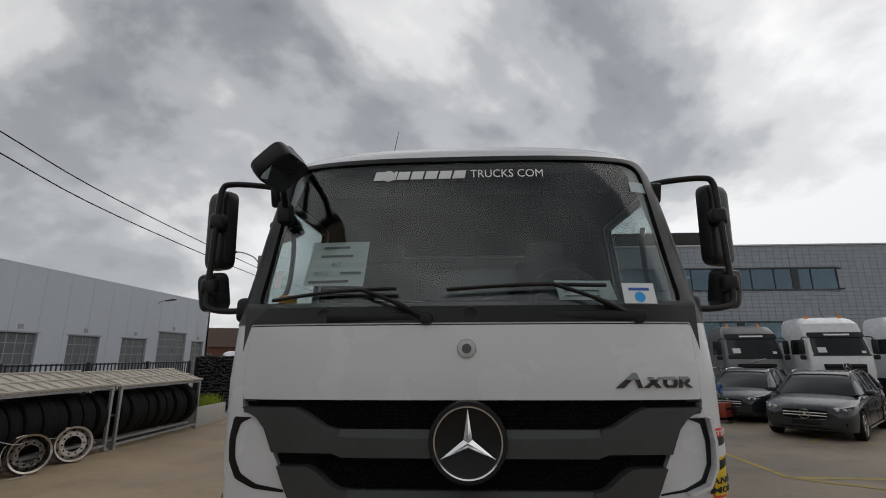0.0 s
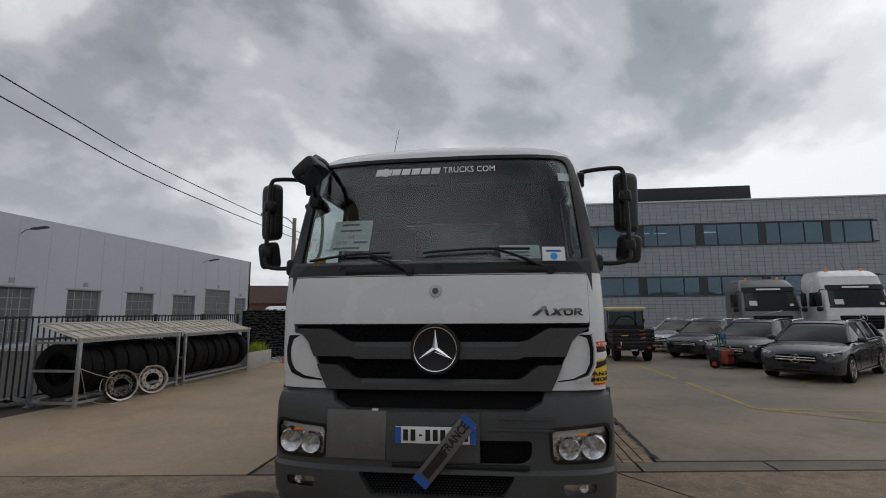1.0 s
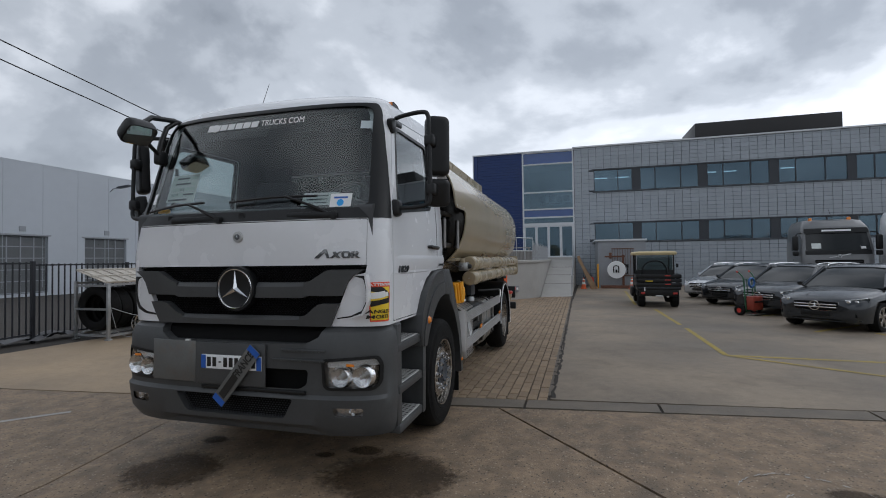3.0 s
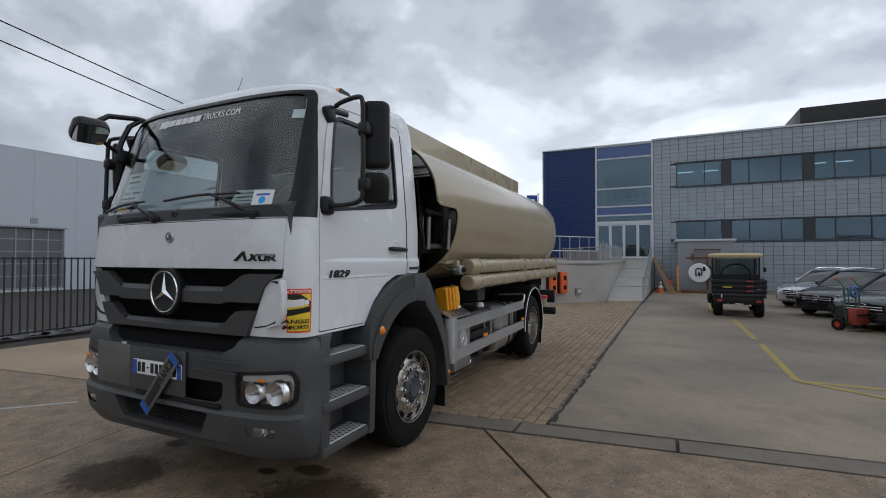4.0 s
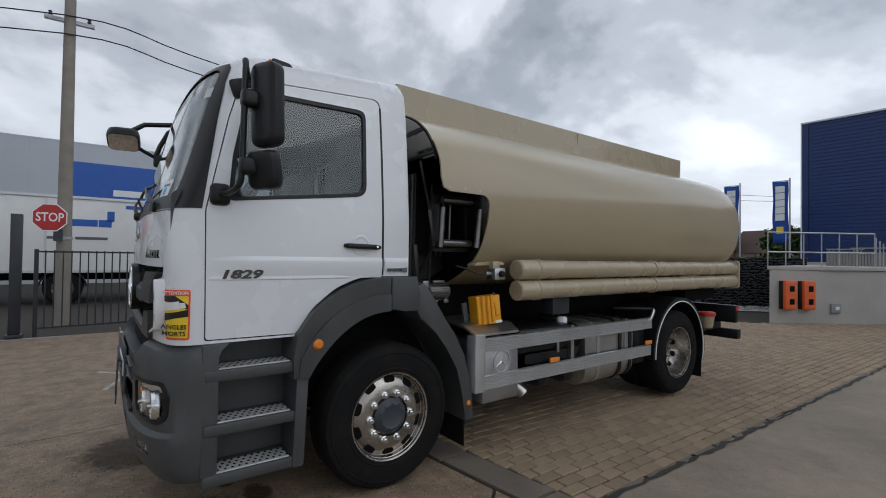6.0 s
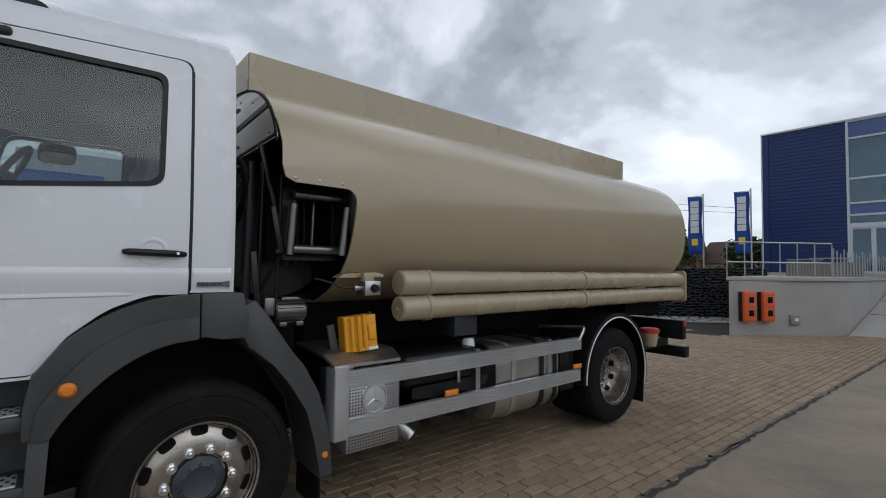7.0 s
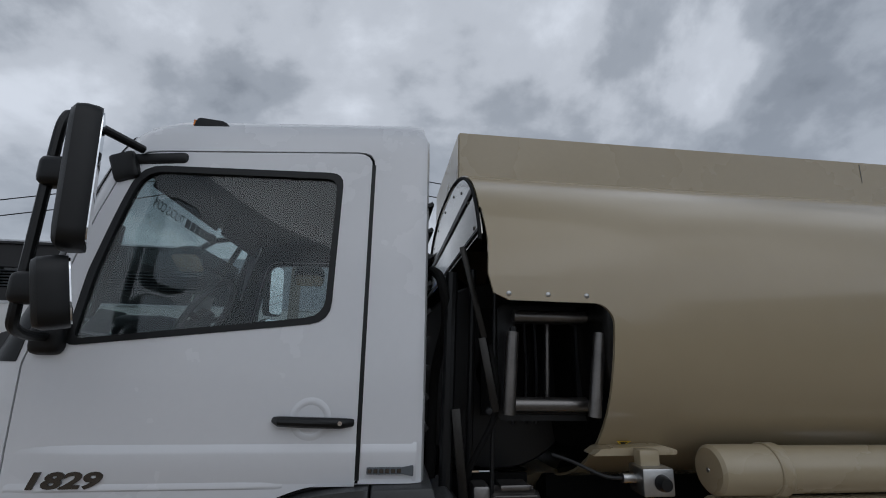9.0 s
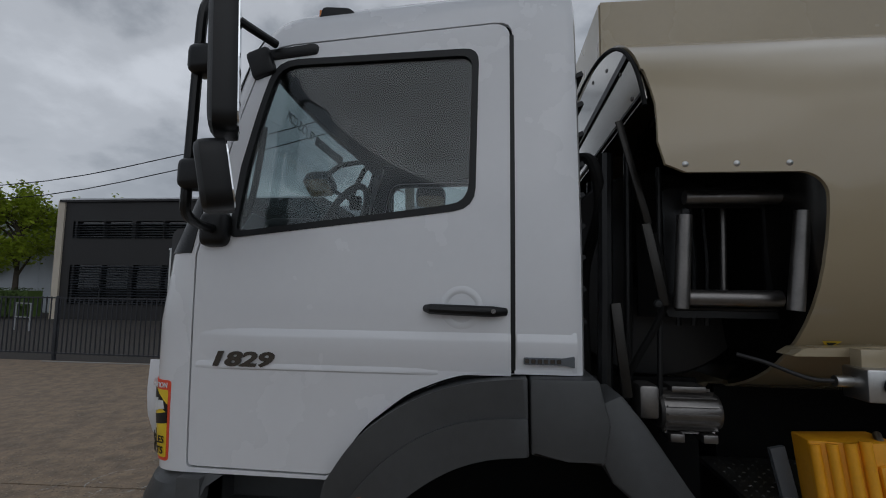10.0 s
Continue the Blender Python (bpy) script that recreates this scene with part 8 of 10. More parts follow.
def truck_tyre():
    t = thing("truck_tyre", "used black truck tyre standing in the rack", "tyre", (0, 0, 0), group="tyres in the racks")
    part("carcass", lathe(B(), [(0.30, -0.10), (0.36, -0.135), (0.44, -0.14), (0.49, -0.125), (0.508, -0.09), (0.508, 0.09), (0.49, 0.125), (0.44, 0.14), (0.36, 0.135), (0.30, 0.10), (0.325, 0.06), (0.47, 0.05), (0.47, -0.05), (0.325, -0.06)], (0, 0, 0.51), (0, 1, 0), 40, True), RUBBER, t)
    for k in (-0.055, 0.0, 0.055):
        part("groove", lathe(B(), [(0.5095, k - 0.007), (0.498, k - 0.004), (0.498, k + 0.004), (0.5095, k + 0.007)], (0, 0, 0.51), (0, 1, 0), 36), DARK, t)
    return t


random.seed(21)
t0 = truck_tyre()
first = True
for a, b, n in ((7.15, 9.58, 9), (10.18, 12.80, 9)):
    for i in range(n):
        y = a + (b - a) * i / (n - 1)
        sc = random.uniform(0.93, 1.03)
        m = pose(-7.83 + random.uniform(-0.04, 0.04), y, zg(y) + 0.17, random.uniform(-3, 3), 0, random.uniform(-5, 5))
        if first:
            t0.matrix_basis, first = m, False
        else:
            o = copy_thing(t0, m)
            o.scale = (sc, random.uniform(0.9, 1.06), sc)


def loose_rim(mat, lab, m):
    r = thing("steel_rim", lab, "wheel rim", (0, 0, 0), group="loose rims")
    r.matrix_basis = m
    part("barrel", lathe(B(), [(0.300, -0.13), (0.287, -0.125), (0.282, -0.06), (0.270, 0.0), (0.262, 0.05), (0.275, 0.10), (0.287, 0.125), (0.300, 0.13), (0.300, 0.137), (0.280, 0.13), (0.262, 0.11), (0.250, 0.05), (0.262, 0.0), (0.27, -0.12), (0.300, -0.137)], (0, 0, 0.30), (0, 1, 0), 44), mat, r)
    disc = part("disc", lathe(B(), [(0.262, 0.02), (0.235, -0.05), (0.205, -0.085), (0.135, -0.085), (0.135, -0.075), (0.205, -0.073), (0.235, -0.035), (0.262, 0.03)], (0, 0, 0.30), (0, 1, 0), 44), mat, r)
    for k in range(10):
        a = 2 * math.pi * k / 10
        part("bolt_hole", lathe(B(), [(0, -0.0015), (0.014, -0.0012), (0.016, 0.0)], (0.168 * math.cos(a), -0.0855, 0.30 + 0.168 * math.sin(a)), (0, 1, 0), 12), DARK, disc, smooth=0)
        a += math.pi / 10
        part("hand_hole", lathe(B(), [(0, -0.001), (0.024, -0.0008), (0.026, 0.001)], (0.226 * math.cos(a), -0.068, 0.30 + 0.226 * math.sin(a)), (0.5 * math.cos(a), 1, 0.5 * math.sin(a)), 12), DARK, disc, smooth=0)
    return r


loose_rim(RIM, "silver steel truck rim leaning by the rack", pose(-7.16, 7.80, zg(8), -8, 0, 62) @ pose(0, 0, 0, 0, 0, 0))
loose_rim(RIMR, "rusty white truck rim leaning by the rack", pose(-7.20, 8.72, zg(8.7), -8, 0, 60))
ch = thing("chain", "grey chain hanging from the rack", "chain", (-7.30, 7.0, 0), world_coords=True)
bm = B()
pipe(bm, smooth_path([(-7.32, 6.98, 0.70), (-7.25, 7.3, 0.55), (-7.2, 7.6, 0.45), (-7.2, 7.9, 0.47), (-7.2, 8.4, 0.42)]), 0.007)
part("links", bm, GALV, ch)
part("links", pipe(B(), smooth_path([(-7.30, 6.98, 0.72), (-7.24, 7.02, 0.4), (-7.2, 7.1, 0.12), (-7.0, 7.3, 0.0), (-6.95, 7.6, 0.0)]), 0.006), GALV, ch)

# planter with grass, cone
pl = thing("planter", "pale concrete trough planted with grass", "planter", (-7.75, 14.05, zg(14)))
bm = carve(box(B(), (0, 0, 0.26), (0.55, 1.55, 0.54), bevel=0.02), box(B(), (0, 0, 0.40), (0.43, 1.43, 0.4)))
part("trough", bm, CAST, pl)
part("soil", box(B(), (0, 0, 0.44), (0.42, 1.42, 0.06)), EARTH, pl, smooth=0)
random.seed(5)
bm = B()
for i in range(420):
    x, y = random.uniform(-0.2, 0.2), random.uniform(-0.68, 0.68)
    h, a = random.uniform(0.15, 0.42), random.uniform(0, 6.28)
    dx, dy = 0.5 * h * math.cos(a) * random.random(), 0.5 * h * math.sin(a) * random.random()
    w = 0.008
    bm.faces.new([bm.verts.new(p) for p in ((x - w, y, 0.46), (x + w, y, 0.46), (x + w * 0.6 + dx * 0.5, y + dy * 0.5, 0.46 + h * 0.6), (x - w * 0.6 + dx * 0.5, y + dy * 0.5, 0.46 + h * 0.6))])
    bm.faces.new([bm.verts.new(p) for p in ((x - w * 0.6 + dx * 0.5, y + dy * 0.5, 0.46 + h * 0.6), (x + w * 0.6 + dx * 0.5, y + dy * 0.5, 0.46 + h * 0.6), (x + dx, y + dy, 0.46 + h))])
part("grass", bm, LEAF, pl, kind="stuff", smooth=0)


def traffic_cone(x, y, s=1.0, lab="orange traffic cone with a white band"):
    c = thing("traffic_cone", lab, "traffic cone", (x, y, zg(y)), group="traffic cones")
    part("base", box(B(), (0, 0, 0.015), (0.30 * s, 0.30 * s, 0.03), bevel=0.006), ORANGE, c)
    part("body", lathe(B(), [(0.12 * s, 0.03), (0.095 * s, 0.16 * s), (0.055 * s, 0.38 * s), (0.028 * s, 0.53 * s), (0, 0.535 * s)], (0, 0, 0), (0, 0, 1), 20), ORANGE, c)
    part("band", lathe(B(), [(0.087 * s, 0.22 * s), (0.063 * s, 0.345 * s)], (0, 0, 0), (0, 0, 1), 20), STICK_W, c)
    part("band", lathe(B(), [(0.053 * s, 0.42 * s), (0.043 * s, 0.47 * s)], (0, 0, 0), (0, 0, 1), 20), STICK_W, c)
    return c


traffic_cone(-7.25, 15.6, 1.2)
traffic_cone(3.05, 28.3, 1.25)
traffic_cone(5.75, 28.2, 1.25)

# wall of dark stones in wire baskets, pebble strip
gab = thing("gabion_wall", "dark stone wall in wire baskets", "wall", (-6.4, 19, -0.1), world_coords=True)
G1, G2 = Vector((-9.3, 16.2)), Vector((-1.95, 24.4))
gd = (G2 - G1).normalized()
gn = Vector((gd.y, -gd.x))
Lg = (G2 - G1).length
core = [G1, G2, G2 - gn * 0.3, G1 - gn * 0.3]
part("core", prism(B(), [tuple(p) for p in core], "z", -0.4, 1.80), DARK, gab, smooth=0)
random.seed(77)
bm = B()
def stone(bm, c, r, flat=0.8):
    vs = []
    a0 = random.uniform(0, 6.28)
    n = 6
    for ring, (k, h) in enumerate(((0.75, -0.45), (1.0, 0.05), (0.6, 0.5))):
        vs.append([bm.verts.new((c[0] + r * k * random.uniform(0.8, 1.15) * math.cos(a0 + i * 2 * math.pi / n), c[1] + r * k * random.uniform(0.8, 1.15) * math.sin(a0 + i * 2 * math.pi / n), c[2] + r * flat * (h + random.uniform(-0.1, 0.1)))) for i in range(n)])
    for a, b in zip(vs, vs[1:]):
        for i in range(n):
            bm.faces.new((a[i], a[(i + 1) % n], b[(i + 1) % n], b[i]))
    bm.faces.new(vs[-1])
nz, nx = 19, int(Lg / 0.115)
for i in range(nx):
    for j in range(nz):
        p = G1 + gd * ((i + random.uniform(0.2, 0.8)) * Lg / nx) + gn * random.uniform(0.0, 0.05)
        stone(bm, (p.x, p.y, -0.12 + (j + random.uniform(0.2, 0.8)) * 0.105), random.uniform(0.055, 0.085))
part("stones", bm, GABION, gab, "dark quarry stones", kind="stuff", smooth=0)
bm = B()
for i in range(int(Lg / 0.2) + 1):
    p = G1 + gd * (i * 0.2) + gn * 0.10
    box(bm, (p.x, p.y, 0.85), (0.005, 0.005, 1.95))
for j in range(10):
    c = (G1 + G2) / 2 + gn * 0.10
    box(bm, (c.x, c.y, -0.05 + j * 0.2), (Lg, 0.005, 0.005), Matrix.Rotation(math.atan2(gd.y, gd.x), 4, "Z"))
part("wire_mesh", bm, FENCE, gab, kind="stuff", smooth=0)
bm = B()
for i in range(2600):
    u, v = random.uniform(1.0, Lg), random.uniform(0.1, 1.25)
    p = G1 + gd * u + gn * v
    stone(bm, (p.x, p.y, zg(p.y) + 0.0 + 0.10 * random.random() * (1 - v / 1.4)), random.uniform(0.03, 0.075), 0.7)
solo("pebble_bed", bm, PEBBLE, "strip of pale pebbles along the stone wall", "pebbles", "stuff", smooth=0)
solo("pebble_edge", sheet("pebble_edge", [tuple(G1 + gn * 1.5), tuple(G2 + gn * 1.5), tuple(G2), tuple(G1)], 0.012, CAST), CAST, "pale strip under the pebbles", "kerb", "structure", smooth=0)

# terrace fittings
tv = Vector((P2[0] - P1[0], P2[1] - P1[1]))
tl = tv.length
tv.normalize()
tn = Vector((tv.y, -tv.x))
trz = math.degrees(math.atan2(tv.y, tv.x))


def orange_box(u):
    c = Vector(P1) + tv * u + tn * 0.02
    o = thing("extinguisher_box", "orange plastic fire extinguisher box on the wall", "box", (c.x, c.y, 0.28), trz, "extinguisher boxes")
    part("case", box(B(), (0, -0.10, 0.43), (0.36, 0.20, 0.86), bevel=0.03, seg=3), ORANGE, o)
    part("back_plate", box(B(), (-0.20, -0.05, 0.43), (0.05, 0.10, 0.84), bevel=0.01), BLACKPL, o)
    for z in (0.24, 0.62):
        part("window", box(B(), (0.02, -0.203, z), (0.15, 0.006, 0.17), bevel=0.002, seg=1), BLKGLASS, o)
    for z in (0.1, 0.45, 0.76):
        part("rib", box(B(), (0, -0.20, z), (0.34, 0.012, 0.025), bevel=0.004, seg=1), ORANGE, o)
    return o


orange_box(0.50)
orange_box(1.08)
c = Vector(P1) + tv * 1.98 + tn * 0.01
sb = thing("socket_box", "small grey socket box on the wall", "socket", (c.x, c.y, 0.18), trz)
part("case", box(B(), (0, -0.05, 0.14), (0.30, 0.12, 0.28), bevel=0.012), surface("grey_box_plastic", (0.25, 0.26, 0.27), 0.5), sb)
part("label", box(B(), (0.03, -0.112, 0.15), (0.12, 0.004, 0.10)), STICK_W, sb, smooth=0)


def railing(name, label, pts, z, h, step, rails=(1.0,), bars=True, mat=GALV, hvar=0.0):
    th = thing(name, label, "railing", (pts[0][0], pts[0][1], z), world_coords=True)
    P = [Vector((*p, z)) if len(p) == 2 else Vector(p) for p in pts]
    for k in rails:
        part("rail", pipe(B(), [p + Vector((0, 0, h * k)) for p in P], 0.022, 8), mat, th)
    for a, b in zip(P, P[1:]):
        n = max(1, round((b - a).length / step))
        for i in range(n + 1):
            q = a.lerp(b, i / n)
            hh = h * (1 - hvar * ((i * 7) % 3) / 3)
            shared("baluster", ("bal", round(hh, 2), mat.name), lambda: cyl(B(), (0, 0, 0), (0, 0, hh), 0.017, seg=8), mat, th, q - Vector((pts[0][0], pts[0][1], z)), smooth=35)
    return th


def off(u, v, z=None):
    q = Vector(P1) + tv * u - tn * v
    return (q.x, q.y)


railing("railing", "steel bar railing on the terrace edge", [off(0.06, 0.15), off(3.45, 0.15)], 1.56, 1.02, 0.56, (1.0, 0.42))
railing("railing", "row of steel bars along the terrace edge", [off(3.50, 0.15), (0.80, 31.5)], 1.56, 0.90, 0.45, (), True, GALV, 0.25)
railing("ramp_railing", "steel railing along the ramp", [(2.38, 22.3, -0.18), (2.52, 31.8, 1.52)], -0.18, 0.95, 0.85, (1.0, 0.5))
sf = thing("slat_screen", "low grey slatted timber screen on the terrace", "screen", (-1.2, 24, 1.56), 62)
for i in range(26):
    shared("slat", "scrslat", lambda: box(B(), (0, 0, 0.28), (0.10, 0.03, 0.56)), surface("grey_timber", (0.20, 0.19, 0.18), 0.8) if "scrslat" not in BARS else None, sf, (i * 0.14, 0, 0))
tbm = surface("garden_table_top", (0.32, 0.30, 0.28), 0.6)
for x, y in ((-0.6, 27.5), (-1.9, 29.5)):
    gt = thing("garden_table", "small outdoor table on the terrace", "table", (x, y, 1.56), group="garden tables")
    part("top", box(B(), (0, 0, 0.74), (1.2, 0.8, 0.04), bevel=0.01), tbm, gt)
    for sx in (-0.5, 0.5):
        for sy in (-0.3, 0.3):
            part("leg", box(B(), (sx, sy, 0.36), (0.05, 0.05, 0.72)), tbm, gt, smooth=0)


def banner(x, y, z0, top, w, lab):
    b = thing("banner_flag", lab, "flag", (x, y, z0), group="banner flags")
    h = top - z0
    part("pole", cyl(B(), (0, 0, 0), (0, 0, h), 0.045, 0.035, 12), GALV, b)
    part("arm", cyl(B(), (-w - 0.1, 0, h - 0.12), (0, 0, h - 0.12), 0.022, seg=8), GALV, b)
    bm = B()
    rows = []
    fh = 3.15
    for i in range(13):
        z = h - 0.15 - fh * i / 12
        rows.append([(-0.06 - w * k / 4, 0.05 * math.sin(i * 0.9 + k * 1.2), z) for k in range(5)])
    ring_strip(bm, rows, False, False)
    cl = part("cloth", bm, FLAGBLUE, b, "blue cloth banner with white blocks")
    cl.modifiers.new("thick", "SOLIDIFY").thickness = 0.012
    for i in range(5):
        z = h - 0.55 - i * 0.36
        part("white_block", box(B(), (-0.06 - w * 0.5, -0.075, z), (w * 0.60, 0.006, 0.33), bevel=0.002, seg=1), STICK_W, b, smooth=0)
    part("yellow_mark", box(B(), (-0.06 - w * 0.5, -0.078, h - 2.65), (w * 0.45, 0.006, 0.36), bevel=0.002, seg=1), STICK_Y, b, smooth=0)
    return b


banner(-6.45, 30.0, zg(30), 5.95, 0.72, "blue banner flag on a steel pole")
banner(-4.18, 30.0, 1.56, 5.95, 0.68, "blue banner flag on a steel pole")

# odds and ends by the annexe
hr = thing("hose_reel_stand", "white hose reel on a rusty iron stand", "hose reel", (4.95, 29.0, zg(29)))
part("base", box(B(), (0, 0, 0.09), (1.75, 0.55, 0.16), bevel=0.01), RUST, hr)
part("post", box(B(), (0.42, 0.05, 1.05), (0.12, 0.12, 1.95)), RUST, hr, smooth=0)
part("cross_arm", box(B(), (-0.05, 0.05, 1.92), (1.15, 0.10, 0.10)), RUST, hr, smooth=0)
part("arm_clamp", box(B(), (-0.30, 0.0, 1.98), (0.14, 0.14, 0.36), bevel=0.02), RUST, hr)
part("reel", lathe(B(), [(0.0, -0.12), (0.50, -0.12), (0.52, -0.10), (0.30, -0.08), (0.30, 0.08), (0.52, 0.10), (0.50, 0.12), (0, 0.12)], (0.02, -0.12, 1.12), (0, 1, 0), 36), STICK_W, hr)
part("reel_crank", pipe(B(), smooth_path([(-0.14, -0.28, 0.95), (-0.14, -0.28, 1.32), (0.12, -0.28, 1.32), (0.12, -0.28, 0.95)]), 0.03, 8), BLACKPL, hr)
part("hub_box", box(B(), (0.0, -0.28, 1.05), (0.10, 0.08, 0.18), bevel=0.01), BLACKPL, hr)
part("hose", pipe(B(), smooth_path([(0.45, -0.1, 1.5), (0.62, -0.1, 1.3), (0.66, -0.1, 1.0), (0.58, -0.1, 0.85)]), 0.03, 8), RUBBER, hr)
ypst = solo("marker_post", box(B(), (3.92, 29.0, 0.50), (0.09, 0.09, 1.5), bevel=0.01), YELLOWPL, "yellow wooden marker post", "post")
fe = thing("fire_extinguisher", "red fire extinguisher on the ground", "extinguisher", (3.55, 29.0, zg(29)))
part("cylinder", lathe(B(), [(0, 0), (0.11, 0.0), (0.12, 0.03), (0.12, 0.58), (0.08, 0.68), (0.03, 0.70), (0, 0.70)], (0, 0, 0), (0, 0, 1), 20), RED, fe)
part("valve", box(B(), (0, 0, 0.74), (0.06, 0.14, 0.08), bevel=0.01), BLACKPL, fe)
part("hose", pipe(B(), smooth_path([(0, 0, 0.74), (-0.25, 0, 0.85), (-0.42, 0, 0.6), (-0.40, 0, 0.2)]), 0.018, 8), RUBBER, fe)
for k, (a, b) in enumerate((((3.55, 27.5, -0.2), (2.75, 27.6, 1.75)), ((3.75, 27.9, -0.2), (2.8, 27.9, 1.55)))):
    d = Vector(b) - Vector(a)
    M = Matrix.Translation((Vector(a) + Vector(b)) / 2) @ d.to_track_quat("Z", "Y").to_matrix().to_4x4()
    bm = box(B(), (0, 0, 0), (0.03, 0.16, d.length))
    bm.transform(M)
    solo("plank", bm, WOOD, "raw timber plank leaning on the ramp wall", "plank", group="planks", smooth=0)

# hand truck
ht = thing("hand_truck", "green steel hand truck with red case", "hand truck", (7.45, 14.62, zg(14.6)), 38)
for s in (-1, 1):
    part("frame_tube", pipe(B(), smooth_path([(s * 0.23, 0, 0.10), (s * 0.23, 0.03, 0.6), (s * 0.23, 0.06, 1.05), (s * 0.25, 0.16, 1.22), (s * 0.27, 0.22, 1.26)]), 0.018, 8), GREENP, ht)
    part("grip", pipe(B(), [(s * 0.262, 0.19, 1.245), (s * 0.275, 0.24, 1.27)], 0.024, 8), RED, ht)
    part("brace", pipe(B(), [(s * 0.11, 0.0, 0.12), (s * 0.11, 0.05, 1.05)], 0.012, 8), GREENP, ht)
    w = part("wheel", lathe(B(), [(0.07, -0.04), (0.12, -0.05), (0.15, -0.03), (0.15, 0.03), (0.12, 0.05), (0.07, 0.04)], (s * 0.33, 0.12, 0.15), (1, 0, 0), 24), RUBBER, ht)
    part("wheel_disc", lathe(B(), [(0, -0.03), (0.08, -0.03), (0.08, 0.03), (0, 0.03)], (s * 0.33, 0.12, 0.15), (1, 0, 0), 20), RED, w)
for z in (0.35, 0.75, 1.05):
    part("cross_tube", cyl(B(), (-0.23, 0.04, z), (0.23, 0.04, z), 0.013, seg=8), GREENP, ht)
part("toe_plate", box(B(), (0, -0.12, 0.05), (0.50, 0.26, 0.02)), STEEL, ht, smooth=0)
part("case", box(B(), (0, -0.10, 0.36), (0.42, 0.22, 0.40), bevel=0.03), surface("dull_red_case", (0.26, 0.040, 0.022), 0.5, var=0.2, scale=8), ht, "dull red plastic case")
part("case_rib", box(B(), (0, -0.215, 0.40), (0.36, 0.012, 0.05), bevel=0.004), BLACKPL, ht)
part("cable_coil", lathe(B(), [(0.12, -0.03), (0.16, 0.0), (0.12, 0.03), (0.10, 0.0)], (0.0, -0.02, 0.95), (0, 1, 0), 20, True), PINE, ht, "blue coiled cable")

# street pole with stop sign and wires
up = thing("utility_pole", "pale weathered utility pole by the fence", "pole", (-9.45, 1.30, 0))
part("shaft", cyl(B(), (0, 0, -0.1), (0.02, 0, 7.6), 0.155, 0.105, 18), POLE, up)
part("crossarm", box(B(), (0.0, 0.0, 6.95), (0.10, 0.9, 0.08)), GALV, up, smooth=0)
for y in (-0.35, 0.35):
    part("insulator", lathe(B(), [(0.03, 0), (0.045, 0.03), (0.03, 0.06), (0.04, 0.09), (0, 0.12)], (0, y, 7.0), (0, 0, 1), 12), DFRAME, up)
part("band", lathe(B(), [(0.15, 0), (0.16, 0.01), (0.16, 0.06), (0.15, 0.07)], (0, 0, 1.95), (0, 0, 1), 18), GALV, up)
part("junction_box", box(B(), (0.17, -0.1, 2.05), (0.10, 0.16, 0.26)), DFRAME, up)
ss = thing("stop_sign", "red octagonal stop sign facing the yard", "road sign", (-9.16, 1.06, 2.43), 0)
octo = [(0.30 * math.cos(math.pi / 8 + k * math.pi / 4) / math.cos(math.pi / 8), 0.30 * math.sin(math.pi / 8 + k * math.pi / 4) / math.cos(math.pi / 8)) for k in range(8)]
part("plate", prism(B(), octo, "x", -0.01, 0.0), STICK_W, ss, smooth=0)
part("field", prism(B(), [(y * 0.93, z * 0.93) for y, z in octo], "x", 0.001, 0.003), surface("sign_red", (0.42, 0.02, 0.02), 0.4), ss, smooth=0)
part("letters", lettering("STOP", 0.27, side_m(0.004, 0, 0), 0.002, squash=0.74, bold=0.004), STICK_W, ss, smooth=0)
part("bracket", box(B(), (-0.12, 0.08, -0.05), (0.22, 0.05, 0.05)), GALV, ss, smooth=0)
lp = thing("street_lamp", "thin street lamp pole with overhead wires", "street lamp", (-9.3, 20.3, 0))
part("shaft", cyl(B(), (0, 0, -0.3), (0, 0, 6.3), 0.13, 0.09, 14), POLE, lp)
part("lamp_arm", pipe(B(), smooth_path([(0, 0, 5.9), (-0.2, -0.2, 6.2), (-0.5, -0.6, 6.32), (-0.7, -0.9, 6.3)]), 0.03, 8), GALV, lp)
part("lamp_head", box(B(), (-0.85, -1.1, 6.28), (0.22, 0.55, 0.10), pose(0, 0, 0, 0, 0, -40), bevel=0.03), DFRAME, lp)
for k, dz in ((0, 0.0), (1, -0.42)):
    w = thing("overhead_wire", "black overhead cable along the street", "cable", (-9.3, 1.3, 0), group="overhead wires", world_coords=True)
    pts = []
    for y, z in ((-70, 9.5), (-40, 6.3), (-20, 5.0), (-10.9, 4.82), (-4.75, 5.74), (1.2, 7.02), (3.7, 6.80), (7.9, 6.28), (11.5, 5.93), (19.9, 5.72), (30, 5.8), (45, 6.8)):
        pts.append((-9.3, y, z + dz * (1 if y < 15 else 0.9)))
    part("strand", pipe(B(), smooth_path(pts, 5), 0.014, 6), WIRE, w)

